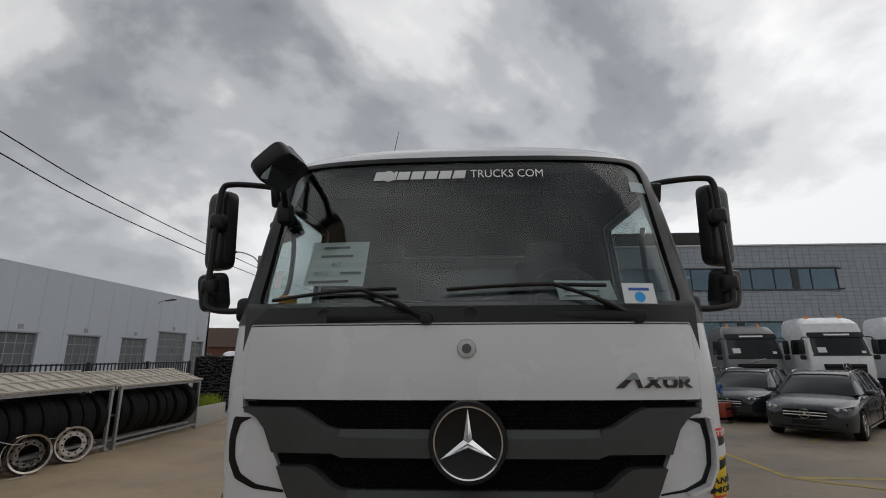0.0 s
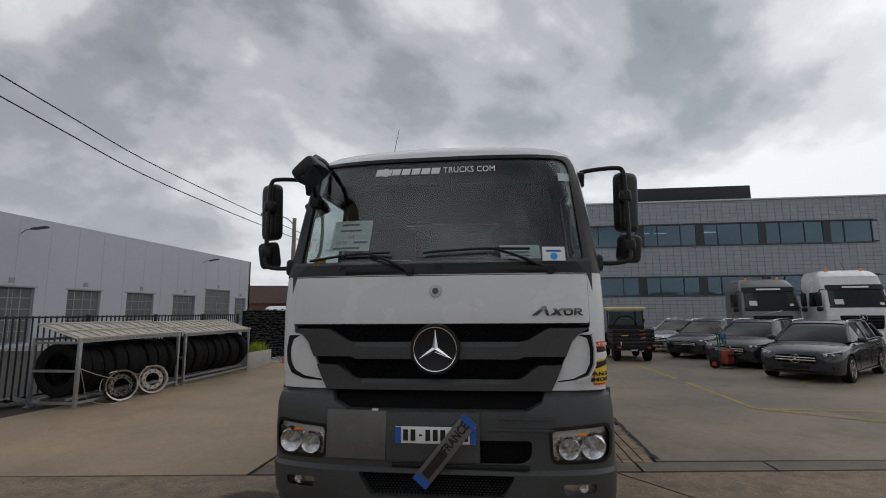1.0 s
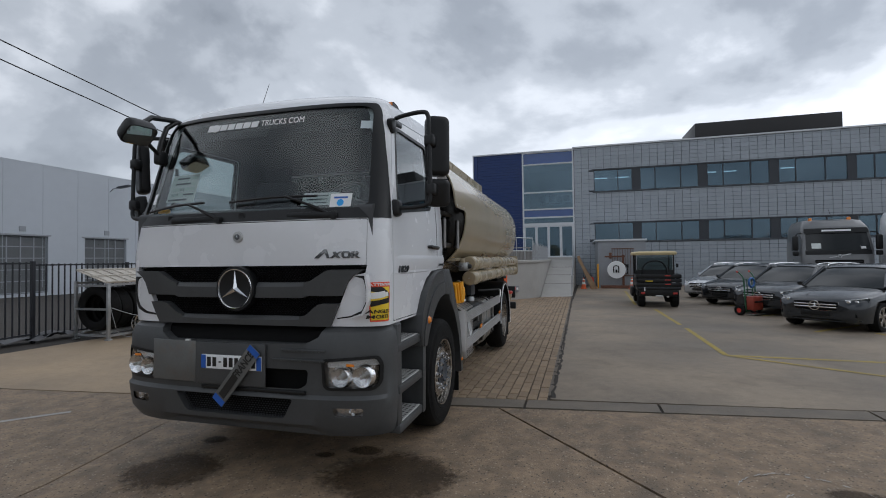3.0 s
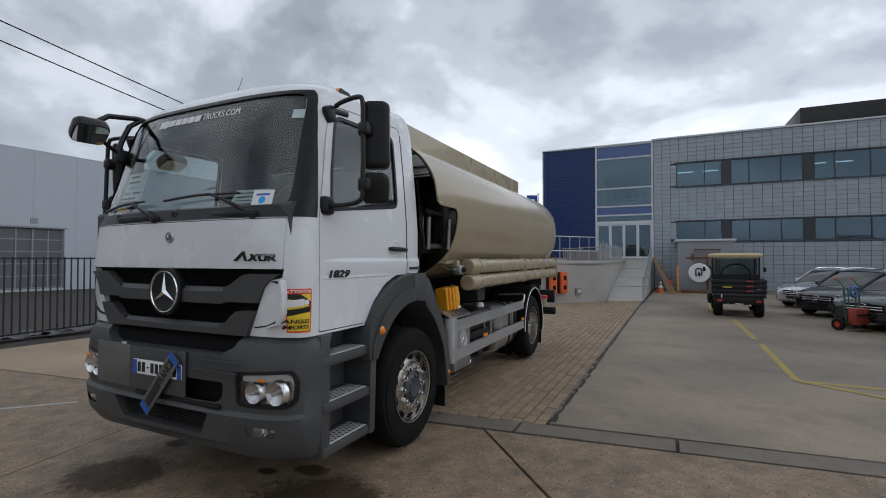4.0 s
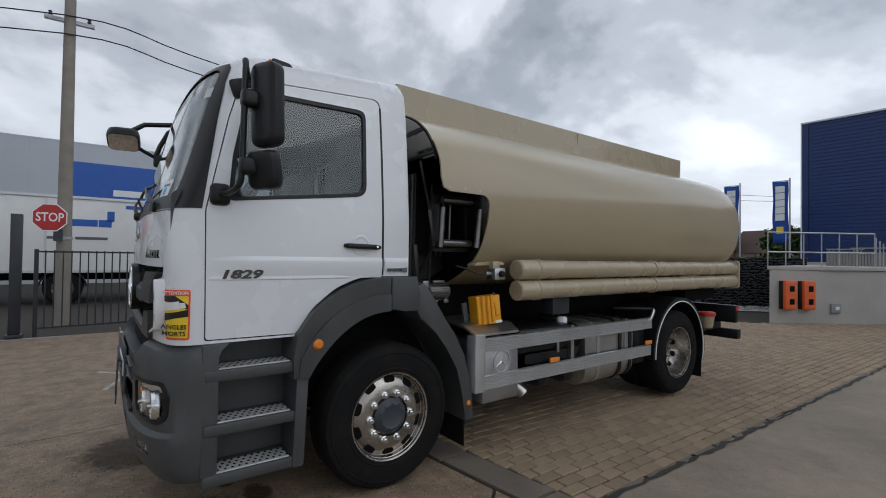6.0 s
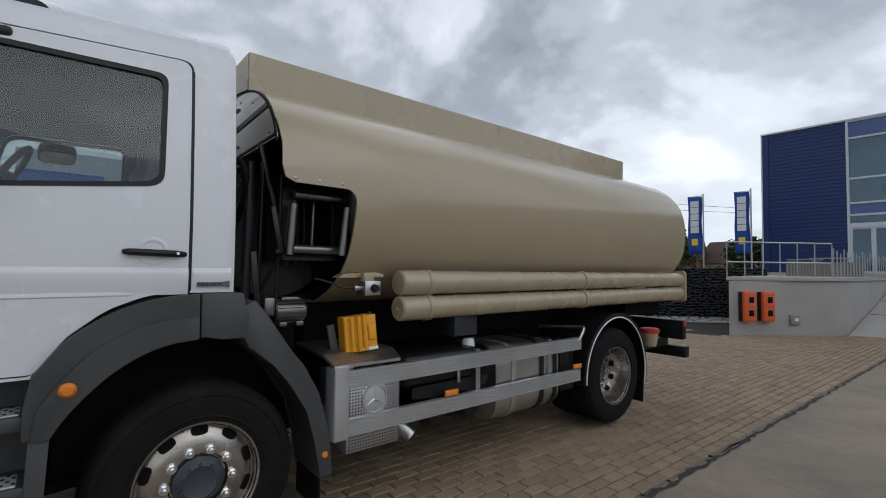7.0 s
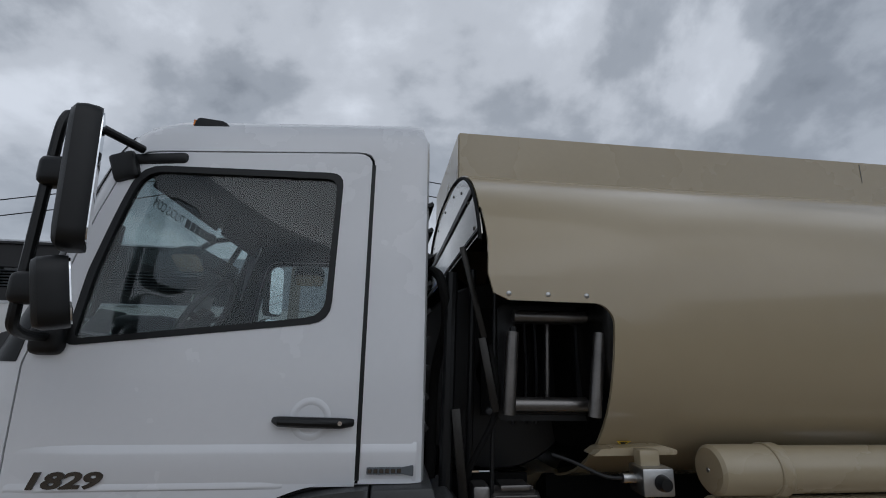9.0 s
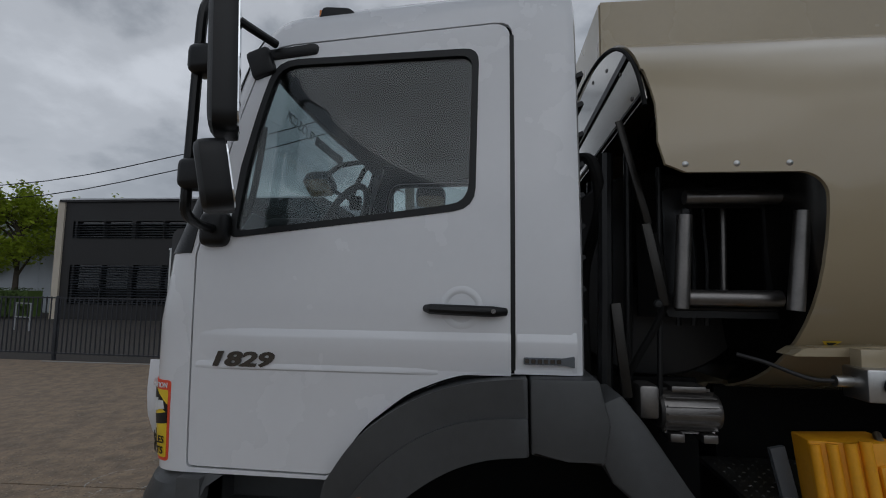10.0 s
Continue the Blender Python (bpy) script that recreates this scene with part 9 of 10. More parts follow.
# ---- vehicles ----
def car_wheel(parent, x, y, r=0.325, s=1, rimm=None):
    w = part("wheel", lathe(B(), [(r * 0.70, -0.10), (r * 0.85, -0.112), (r * 0.97, -0.10), (r, -0.07), (r, 0.07), (r * 0.97, 0.10), (r * 0.85, 0.112), (r * 0.70, 0.10)], (x, y, r), (s, 0, 0), 36), RUBBER, parent)
    rim = part("rim", lathe(B(), [(r * 0.71, 0.10), (r * 0.69, 0.095), (r * 0.66, 0.02), (0.0, 0.015)], (x, y, r), (s, 0, 0), 32), DARK, w)
    for k in range(5):
        for d in (-0.16, 0.16):
            a = 2 * math.pi * k / 5 + d + 0.3
            p = Vector((x + s * 0.085, y, r)) + Vector((0, math.cos(a), math.sin(a))) * (r * 0.40)
            bm = box(B(), (0, 0, 0), (0.025, r * 0.62, 0.045), bevel=0.006, seg=1)
            bm.transform(Matrix.Translation(p) @ Matrix.Rotation(a, 4, "X"))
            part("spoke", bm, RIM, rim)
    part("rim_lip", lathe(B(), [(r * 0.72, 0.10), (r * 0.71, 0.110), (r * 0.66, 0.105), (r * 0.65, 0.09)], (x, y, r), (s, 0, 0), 32), RIM, rim)
    part("hub", lathe(B(), [(0, 0.10), (0.05, 0.098), (0.06, 0.08)], (x, y, r), (s, 0, 0), 16), RIM, rim)
    return w


def loft(sections):
    bm = B()
    ring_strip(bm, sections, True, True)
    return bm


def estate_car(paint, label, roof_rails=True):
    """An estate car; its nose at y = 0 points to -y."""
    c = thing("estate_car", label, "car", (0, 0, 0), group="parked estate cars")
    W = 0.905
    st = [  # y, half width, belt/hood height, floor
        (0.02, 0.60, 0.60, 0.30), (0.10, 0.74, 0.70, 0.22), (0.25, 0.83, 0.76, 0.19), (0.55, 0.885, 0.835, 0.17), (0.95, 0.90, 0.89, 0.17), (1.35, 0.905, 0.945, 0.17), (1.75, 0.905, 0.965, 0.17),
        (2.6, 0.905, 0.985, 0.17), (3.6, 0.905, 1.0, 0.18), (4.2, 0.89, 1.0, 0.22), (4.55, 0.85, 0.98, 0.27), (4.70, 0.78, 0.90, 0.33)]
    secs = []
    for y, w, zt, zb in st:
        h = zt - zb
        half = [(0.0, zt + 0.025), (w * 0.45, zt + 0.018), (w * 0.75, zt), (w * 0.90, zt - 0.03), (w * 0.965, zt - 0.10 * h), (w, zt - 0.25 * h), (w * 0.995, zb + 0.45 * h), (w * 0.985, zb + 0.2 * h), (w * 0.96, zb + 0.06 * h), (w * 0.86, zb), (0.0, zb)]
        secs.append([(x, y, z) for x, z in half] + [(-x, y, z) for x, z in half[-2:0:-1]])
    body = loft(secs)
    for yy in (0.86, 3.70):
        for s in (1, -1):
            body = carve(body, cyl(B(), (s * 0.62, yy, 0.325), (s * 1.1, yy, 0.325), 0.372, seg=32))
    b = part("body", body, paint, c, smooth=30)
    gh = []
    for y, wb, wt, zb, zt in ((1.22, 0.80, 0.78, 0.93, 0.945), (1.55, 0.82, 0.70, 0.945, 1.17), (1.95, 0.83, 0.635, 0.955, 1.395), (2.3, 0.83, 0.62, 0.96, 1.445), (3.0, 0.83, 0.615, 0.975, 1.455), (3.7, 0.82, 0.605, 0.985, 1.425), (4.2, 0.80, 0.58, 0.985, 1.36), (4.62, 0.74, 0.60, 0.96, 1.02)):
        half = [(0.0, zt + 0.01), (wt * 0.6, zt + 0.005), (wt, zt - 0.025), (wt + (wb - wt) * 0.5, (zt + zb) / 2), (wb, zb), (0, zb)]
        gh.append([(x, y, z) for x, z in half] + [(-x, y, z) for x, z in half[-2:0:-1]])
    part("glasshouse", loft(gh), BLKGLASS, c, "dark tinted windows", smooth=40)
    # roof skin and pillars in body colour
    rf = []
    for y, wt, zt in ((1.93, 0.60, 1.392), (2.05, 0.615, 1.428), (2.3, 0.625, 1.450), (3.0, 0.62, 1.460), (3.7, 0.61, 1.430), (4.22, 0.585, 1.362)):
        half = [(0.0, zt + 0.016), (wt * 0.6, zt + 0.011), (wt * 0.93, zt - 0.006), (wt * 1.0, zt - 0.028), (wt * 0.98, zt - 0.034), (0, zt - 0.02)]
        rf.append([(x, y, z) for x, z in half] + [(-x, y, z) for x, z in half[-2:0:-1]])
    part("roof", loft(rf), paint, c, smooth=40)
    for s in (1, -1):
        part("pillar", pipe(B(), [(s * 0.805, 1.25, 0.945), (s * 0.71, 1.57, 1.165), (s * 0.635, 1.95, 1.40)], [0.035, 0.032, 0.030], 8), paint, c)
        for y0, y1, r in ((2.72, 2.76, 0.028), (3.62, 3.66, 0.034), (4.35, 4.2, 0.05)):
            part("pillar", pipe(B(), [(s * 0.832, y0, 0.975), (s * 0.625, y1, 1.42 if y0 < 4 else 1.35)], r, 6), paint, c)
        part("beltline_trim", pipe(B(), [(s * 0.845, 1.45, 0.958), (s * 0.845, 2.6, 0.975), (s * 0.83, 4.2, 0.992)], 0.008, 6), CHROME, c)
        if roof_rails:
            part("roof_rail", pipe(B(), smooth_path([(s * 0.60, 2.05, 1.43), (s * 0.605, 2.2, 1.475), (s * 0.60, 3.0, 1.49), (s * 0.59, 3.9, 1.44), (s * 0.575, 4.15, 1.39)]), 0.013, 6), CHROME, c)
        hl = part("headlight", loft([[(s * (xa), ya, za) for xa, ya, za in q] for q in (
            ((0.50, 0.075, 0.64), (0.50, 0.10, 0.70), (0.50, 0.24, 0.70), (0.50, 0.24, 0.60)),
            ((0.68, 0.13, 0.615), (0.70, 0.18, 0.725), (0.70, 0.30, 0.73), (0.68, 0.30, 0.60)),
            ((0.835, 0.33, 0.66), (0.84, 0.36, 0.755), (0.83, 0.48, 0.765), (0.83, 0.48, 0.66)))]), BLKGLASS, c, "dark swept headlight")
        for x, y in ((0.58, 0.086), (0.70, 0.146)):
            part("lamp_unit", lathe(B(), [(0, -0.012), (0.034, -0.006), (0.044, 0.014)], (s * x, y, 0.672), (0, 1, 0), 14), REFL, hl)
        part("light_blade", pipe(B(), [(s * 0.53, 0.075, 0.71), (s * 0.70, 0.155, 0.737), (s * 0.82, 0.33, 0.762)], 0.007, 6), STICK_W, hl)
        part("lower_vent", prism(B(), rpoly([(s * 0.46, 0.30), (s * 0.48, 0.43), (s * 0.70, 0.46), (s * 0.74, 0.36)], 0.03), "y", 0.06 + 0.02, 0.30), DARK, c)
        mr = part("door_mirror", box(B(), (s * 0.985, 1.60, 0.995), (0.20, 0.10, 0.13), pose(0, 0, 0, 0, 0, s * -8), bevel=0.04, seg=3), paint, c)
        part("mirror_foot", box(B(), (s * 0.89, 1.60, 0.955), (0.08, 0.06, 0.04)), BLACKPL, mr)
        for yy in (1.55, 2.66, 3.55):
            part("door_gap", box(B(), (s * 0.907, yy, 0.62), (0.004, 0.008, 0.66)), DARK, c, smooth=0)
        for yy in (2.45, 3.40):
            part("door_handle", box(B(), (s * 0.912, yy, 0.83), (0.02, 0.17, 0.025), bevel=0.008), paint, c)
        part("sill_trim", box(B(), (s * 0.895, 2.3, 0.24), (0.03, 2.0, 0.03)), CHROME, c, smooth=0)
        for yy in (0.86, 3.70):
            car_wheel(c, s * 0.80, yy, 0.325, s)
    gr = part("grille", prism(B(), rpoly([(0.43, 0.66), (0.40, 0.485), (0.0, 0.465), (-0.40, 0.485), (-0.43, 0.66), (0, 0.675)], 0.04), "y", 0.005, 0.25), DARK, c, "black grille with two chrome bars")
    for z in (0.545, 0.605):
        part("grille_bar", box(B(), (0, -0.004, z), (0.82, 0.03, 0.028), bevel=0.008), CHROME, gr)
    part("grille_frame", pipe(B(), [(0.43, 0.03, 0.665), (0.40, 0.03, 0.48), (0, 0.0, 0.46), (-0.40, 0.03, 0.48), (-0.43, 0.03, 0.665)], 0.010, 6), CHROME, gr)
    em = part("emblem_ring", lathe(B(), [(0.090, -0.02), (0.094, -0.034), (0.106, -0.034), (0.108, -0.015)], (0, 0.0, 0.575), (0, 1, 0), 28), CHROME, gr)
    part("emblem_star", star((0, 0.575), 0.092, -0.018, 0.014), CHROME, em, smooth=0)
    part("plate_panel", box(B(), (0, 0.0, 0.405), (0.54, 0.03, 0.11), bevel=0.006), BLACKPL, c)
    part("lower_intake", prism(B(), rpoly([(0.42, 0.37), (0.38, 0.275), (-0.38, 0.275), (-0.42, 0.37)], 0.02), "y", 0.035, 0.25), DARK, c)
    part("chin_trim", pipe(B(), [(-0.78, 0.22, 0.27), (-0.5, 0.06, 0.245), (0, 0.015, 0.24), (0.5, 0.06, 0.245), (0.78, 0.22, 0.27)], 0.012, 6), BLACKPL, c)
    for x in (-0.30, 0.28):
        part("bonnet_crease", pipe(B(), [(x * 0.9, 0.22, 0.783), (x, 0.8, 0.885), (x * 1.3, 1.25, 0.95)], 0.006, 6), paint, c)
    part("wiper", pipe(B(), [(0.5, 1.30, 0.965), (-0.1, 1.34, 0.985)], 0.008, 6), BLACKPL, c)
    part("wiper", pipe(B(), [(-0.1, 1.29, 0.965), (-0.62, 1.33, 0.98)], 0.008, 6), BLACKPL, c)
    for s in (1, -1):
        part("tail_light", box(B(), (s * 0.66, 4.66, 0.84), (0.24, 0.06, 0.14), bevel=0.02), RED, c)
        part("seat_silhouette", box(B(), (s * 0.36, 2.55, 1.05), (0.42, 0.12, 0.5), bevel=0.05), SEAT, c)
    part("visor_card", box(B(), (0.22, 1.52, 1.13), (0.14, 0.004, 0.05), pose(0, 0, 0, -58)), STICK_W, c, smooth=0)
    part("roof_aerial", box(B(), (0, 3.95, 1.435), (0.05, 0.14, 0.05), bevel=0.015), paint, c)
    return c


HEAD = 47.0


def nose_at(wx, wy, rz):
    """Pose of a car from the ground point under its front wheel at local x = -0.8."""
    m = pose(0, 0, 0, 0, 0, rz)
    p = m @ Vector((-0.80, 0.86, 0))
    return pose(wx - p.x, wy - p.y, zg(wy), 0, 0, rz)


CARA = estate_car(CARGREY, "dark grey metallic estate car parked at an angle")
CARA.matrix_basis = nose_at(7.80, 12.72, -HEAD)
for wx, wy in ((7.72, 15.85), (7.55, 18.95)):
    copy_thing(CARA, nose_at(wx, wy, -HEAD))
CARD = estate_car(CARSILV, "silver estate car parked at an angle", True)
CARD.matrix_basis = nose_at(7.62, 22.1, -HEAD)
CARE = estate_car(CARBLK, "black estate car parked behind the others", False)
CARE.matrix_basis = nose_at(13.4, 14.3, -40)
cb = thing("price_card", "orange and white card behind a windscreen", "card", (8.35, 19.75, 0.98), -HEAD)
part("sheet", box(B(), (0, 0, 0), (0.30, 0.01, 0.16), pose(0, 0, 0, -40)), STICK_W, cb, smooth=0)
part("stripe", box(B(), (0, -0.008, 0), (0.20, 0.006, 0.07), pose(0, 0, 0, -40)), ORANGE, cb, smooth=0)


def road_tractor(paint, label, high, group="parked road tractors"):
    """A road tractor; the front at y = 0 points to -y."""
    t = thing("road_tractor", label, "truck", (0, 0, 0), group=group)
    H = 3.60 if high else 3.32
    W = 1.24
    secs = []
    for z, yf, w, yb in ((0.95, 0.04, W - 0.02, 2.15), (1.30, 0.0, W, 2.2), (1.95, 0.03, W, 2.2), (2.75, 0.27, W - 0.05, 2.2), (2.95, 0.36, W - 0.07, 2.2), (H - 0.30, 0.42 if not high else 0.46, W - 0.10, 2.2), (H - 0.08, 0.62 if not high else 0.75, W - 0.20, 2.15), (H, 1.0, W - 0.42, 1.95)):
        secs.append([(x, y, z) for x, y in outline(yf, w, yb, 0.30, 4.0, 10)])
    part("cab", loft(secs), paint, t, "painted cab", smooth=35)
    def fr(poly, y0, y1):
        return prism(B(), poly, "y", y0, y1)
    def cabcut(off, poly, ax="y", a=-0.4, b=0.9):
        ss = []
        for z, yf, w, yb in ((0.95, 0.04, W - 0.02, 2.15), (1.30, 0.0, W, 2.2), (1.95, 0.03, W, 2.2), (2.75, 0.27, W - 0.05, 2.2), (2.95, 0.36, W - 0.07, 2.2), (H - 0.30, 0.42 if not high else 0.46, W - 0.10, 2.2), (H - 0.08, 0.62 if not high else 0.75, W - 0.20, 2.15)):
            ss.append([(x, y, z) for x, y in outline(yf - off, w + off, yb, 0.30, 4.0, 10)])
        return carve(loft(ss), prism(B(), poly, ax, a, b), "INTERSECT")
    part("windscreen", cabcut(0.008, rpoly([(1.10, 1.98), (1.04, 2.72), (-1.04, 2.72), (-1.10, 1.98)], 0.08)), BLKGLASS, t, "dark windscreen", smooth=35)
    part("sun_visor", cabcut(0.05, rpoly([(1.10, 2.70), (1.08, 2.92), (-1.08, 2.92), (-1.10, 2.70)], 0.04)), BLACKPL, t, smooth=35)
    part("visor_mark", cabcut(0.058, rpoly([(0.50, 2.78), (0.50, 2.85), (-0.50, 2.85), (-0.50, 2.78)], 0.01)), STICK_W, t, "white blocks on the visor", smooth=0)
    part("price_sheet", cabcut(0.014, [(-0.90, 2.06), (-0.90, 2.28), (-0.58, 2.28), (-0.58, 2.06)]), PAPER, t, smooth=0)
    part("card", cabcut(0.014, [(0.75, 2.03), (0.75, 2.13), (0.92, 2.13), (0.92, 2.03)]), STICK_W, t, smooth=0)
    part("cowl", cabcut(0.012, [(1.12, 1.80 if not high else 1.92), (1.12, 1.985), (-1.12, 1.985), (-1.12, 1.80 if not high else 1.92)]), BLACKPL, t, smooth=35)
    g = part("grille", cabcut(0.012, rpoly([(0.82, 1.58), (0.74, 1.00), (-0.74, 1.00), (-0.82, 1.58)], 0.05)), DARK, t, "dark radiator grille", smooth=35)
    for i in range(4):
        part("slat", cabcut(0.026, [(0.78, 1.09 + i * 0.13), (0.78, 1.14 + i * 0.13), (-0.78, 1.14 + i * 0.13), (-0.78, 1.09 + i * 0.13)]), BLACKPL, g, smooth=35)
    if high:
        part("emblem_ring", lathe(B(), [(0.13, -0.03), (0.135, -0.05), (0.155, -0.05), (0.158, -0.02)], (0, -0.01, 1.48), (0, 1, 0), 28), CHROME, g)
        part("emblem_star", star((0, 1.48), 0.135, -0.03, 0.02), CHROME, g, smooth=0)
    else:
        part("badge_bar", box(B(), (0, -0.02, 1.74), (0.75, 0.02, 0.03), pose(0, 0, 0, 0, -12)), CHROME, g, smooth=0)
        part("badge_ring", lathe(B(), [(0.06, -0.03), (0.065, -0.04), (0.08, -0.04), (0.082, -0.02)], (0, -0.01, 1.74), (0, 1, 0), 20), CHROME, g)
        part("notice_board", box(B(), (0, -0.05, 1.12), (0.95, 0.02, 0.10)), STICK_Y, t, smooth=0)
    part("bumper", loft([[(x, y, z) for x, y in outline(yf, w, 1.0, 0.28, 4.0, 10)] for z, yf, w in ((0.30, 0.06, W - 0.03), (0.40, -0.03, W), (0.80, -0.04, W), (0.94, 0.02, W - 0.02))]), BLACKPL if not high else paint, t, smooth=35)
    for s in (1, -1):
        part("headlight", box(B(), (s * 0.93, 0.0, 0.72), (0.40, 0.10, 0.22), bevel=0.03), BLKGLASS, t)
        part("door_window", cabcut(0.008, rpoly([(0.62, 1.98), (0.72, 2.62), (1.45, 2.62), (1.45, 1.98)], 0.06), "x", *((0.8, 1.5) if s > 0 else (-1.5, -0.8))), BLKGLASS, t, smooth=35)
        m = part("mirror", box(B(), (s * 1.42, 0.28, 2.30), (0.22, 0.14, 0.62), bevel=0.06, seg=3), BLACKPL, t, "black mirror")
        part("mirror", box(B(), (s * 1.42, 0.28, 1.86), (0.22, 0.14, 0.20), bevel=0.05, seg=3), BLACKPL, m)
        part("mirror_arm", pipe(B(), smooth_path([(s * 1.15, 0.35, 2.72), (s * 1.35, 0.28, 2.70), (s * 1.42, 0.26, 2.5)]), 0.025, 6), BLACKPL, m)
        bz = part("beacon", lathe(B(), [(0, 0.15), (0.055, 0.14), (0.07, 0.11), (0.07, 0.0), (0, 0)], (s * 0.68, 0.95, H - 0.055), (0, 0, 1), 16), AMBER, t, "amber roof beacon")
        part("step", box(B(), (s * 1.15, 0.55, 0.70), (0.16, 0.55, 0.08), bevel=0.01), BLACKPL, t)
        part("lower_fairing", box(B(), (s * 1.17, 1.55, 0.80), (0.10, 1.2, 0.9), bevel=0.03), BLACKPL, t)
        part("wheel", lathe(B(), [(0.29, -0.14), (0.44, -0.155), (0.51, -0.10), (0.52, 0.0), (0.51, 0.10), (0.44, 0.155), (0.29, 0.14), (0.27, 0.05), (0, 0.05)], (s * 1.05, 1.35, 0.52), (s, 0, 0), 32), RUBBER, t)
        part("wheel", lathe(B(), [(0.29, -0.28), (0.44, -0.30), (0.51, -0.25), (0.52, 0.0), (0.51, 0.25), (0.44, 0.30), (0.29, 0.28), (0.27, 0.0), (0, 0.0)], (s * 0.95, 4.9, 0.52), (s, 0, 0), 32), RUBBER, t)
        part("chassis_rail", box(B(), (s * 0.42, 4.0, 0.90), (0.09, 3.6, 0.28)), DARK, t, smooth=0)
    if high:
        part("roof_box", box(B(), (-0.86, 1.0, H - 0.28), (0.40, 0.30, 0.22), bevel=0.05, seg=3), BLACKPL, t)
    part("fifth_wheel", box(B(), (0, 4.7, 1.12), (0.9, 0.9, 0.12), bevel=0.03), DARK, t)
    part("aerial", pipe(B(), [(0.2, 1.2, H), (0.12, 1.35, H + 0.45)], 0.008, 6), BLACKPL, t)
    return t


TRG = road_tractor(TRKGREY, "grey road tractor with a dark visor", False)
TRG.matrix_basis = pose(13.1, 22.1, zg(22.1), 0, 0, -6)
TRW = road_tractor(WHITE, "white high-roof road tractor with amber beacons", True)
TRW.matrix_basis = pose(16.0, 20.9, zg(20.9), 0, 0, -6)
copy_thing(TRW, pose(19.5, 20.6, zg(20.6), 0, 0, -6))
copy_thing(TRW, pose(22.8, 20.3, zg(20.3), 0, 0, -6))

# trailer and tractor on the street
SEMI = road_tractor(WHITE, "white road tractor on the street", True, "street vehicles")
SEMI.matrix_basis = pose(-18.2, 5.8, 0.0, 0, 0, 180)
trl = thing("box_trailer", "white box trailer standing on the street", "trailer", (-16.1, -3, 0), world_coords=True)
part("box_body", box(B(), (-16.1, -2.55, 2.24), (2.5, 14.1, 2.4), bevel=0.03), surface("white_trailer_panel", (0.70, 0.70, 0.68), 0.45, var=0.04, scale=0.5, dirt=0.25, dirtcol=(0.45, 0.43, 0.4), dscale=0.8), trl)
for z in (1.05, 3.43):
    part("edge_rail", box(B(), (-14.83, -2.55, z), (0.05, 14.1, 0.08)), ALU, trl, smooth=0)
for y in (-8.4, -2.0, 0.6, 4.42):
    part("panel_rib", box(B(), (-14.84, y, 2.24), (0.03, 0.06, 2.3)), ALU, trl, smooth=0)
for y, z, w, h in ((1.45, 2.62, 0.9, 0.22), (2.1, 2.62, 0.35, 0.24), (2.25, 2.86, 0.2, 0.34)):
    part("lettering_block", box(B(), (-14.843, y, z), (0.006, w, h), bevel=0.002, seg=1), STICK_B, trl, smooth=0)
for y, w in ((0.9, 0.55), (1.75, 0.85)):
    part("writing_bar", box(B(), (-14.843, y, 2.12), (0.006, w, 0.09)), INK, trl, smooth=0)
part("writing_bar", box(B(), (-14.843, 3.1, 3.20), (0.006, 0.9, 0.12)), STICK_B, trl, smooth=0)
part("under_frame", box(B(), (-16.1, -3.2, 0.88), (1.0, 12.4, 0.26)), DARK, trl, smooth=0)
part("side_skirt", box(B(), (-14.95, -4.2, 0.72), (0.06, 5.6, 0.5)), WHITE, trl, smooth=0)
for y in (-6.4, -5.1, 1.05):
    for s in (1, -1):
        w = part("wheel", lathe(B(), [(0.29, -0.14), (0.44, -0.155), (0.51, -0.10), (0.51, 0.10), (0.44, 0.155), (0.29, 0.14)], (-16.1 + s * 1.05, y, 0.51), (s, 0, 0), 32), RUBBER, trl)
        part("rim", lathe(B(), [(0.30, 0.13), (0.27, 0.0), (0.15, 0.04), (0, 0.04)], (-16.1 + s * 1.05, y, 0.51), (s, 0, 0), 28), RIM, w)
    part("mudguard", pipe(B(), [(-14.95, y + 0.6 * math.cos(q), 0.5 + 0.62 * math.sin(q)) for q in np.linspace(0.1, 3.0, 14)], 0.03, 6), BLACKPL, trl)
part("stop_label", box(B(), (-14.84, -7.6, 1.5), (0.006, 0.3, 0.42)), STICK_Y, trl, smooth=0)

# small open utility cart, seen from behind
ct = thing("utility_cart", "black open utility cart with a cream roof", "utility vehicle", (5.28, 16.45, zg(16.5)), -3)
ct.matrix_basis = pose(5.28, 16.45, zg(16.5), 0, 0, -3) @ Matrix.Scale(1.07, 4)
part("bed", box(B(), (0, 0.55, 0.62), (1.28, 1.15, 0.10), bevel=0.01), BLACKPL, ct)
for k in range(3):
    part("tailboard", box(B(), (0, -0.01, 0.74 + k * 0.135), (1.32, 0.035, 0.115), bevel=0.008), BLACKPL, ct, "black plank tailboard")
    for s in (1, -1):
        part("side_board", box(B(), (s * 0.65, 0.55, 0.74 + k * 0.135), (0.03, 1.1, 0.115), bevel=0.008), BLACKPL, ct)
    part("red_mark", box(B(), (0.26, -0.031, 0.76 + k * 0.135), (0.16, 0.004, 0.03)), RED, ct, smooth=0)
part("yellow_mark", box(B(), (-0.28, -0.031, 0.86), (0.22, 0.004, 0.025)), STICK_Y, ct, smooth=0)
part("light_strip", box(B(), (0, -0.03, 0.645), (1.26, 0.02, 0.03)), DFRAME, ct, smooth=0)
part("rear_panel", box(B(), (0, 0.02, 0.50), (1.16, 0.06, 0.26), bevel=0.02), BLACKPL, ct)
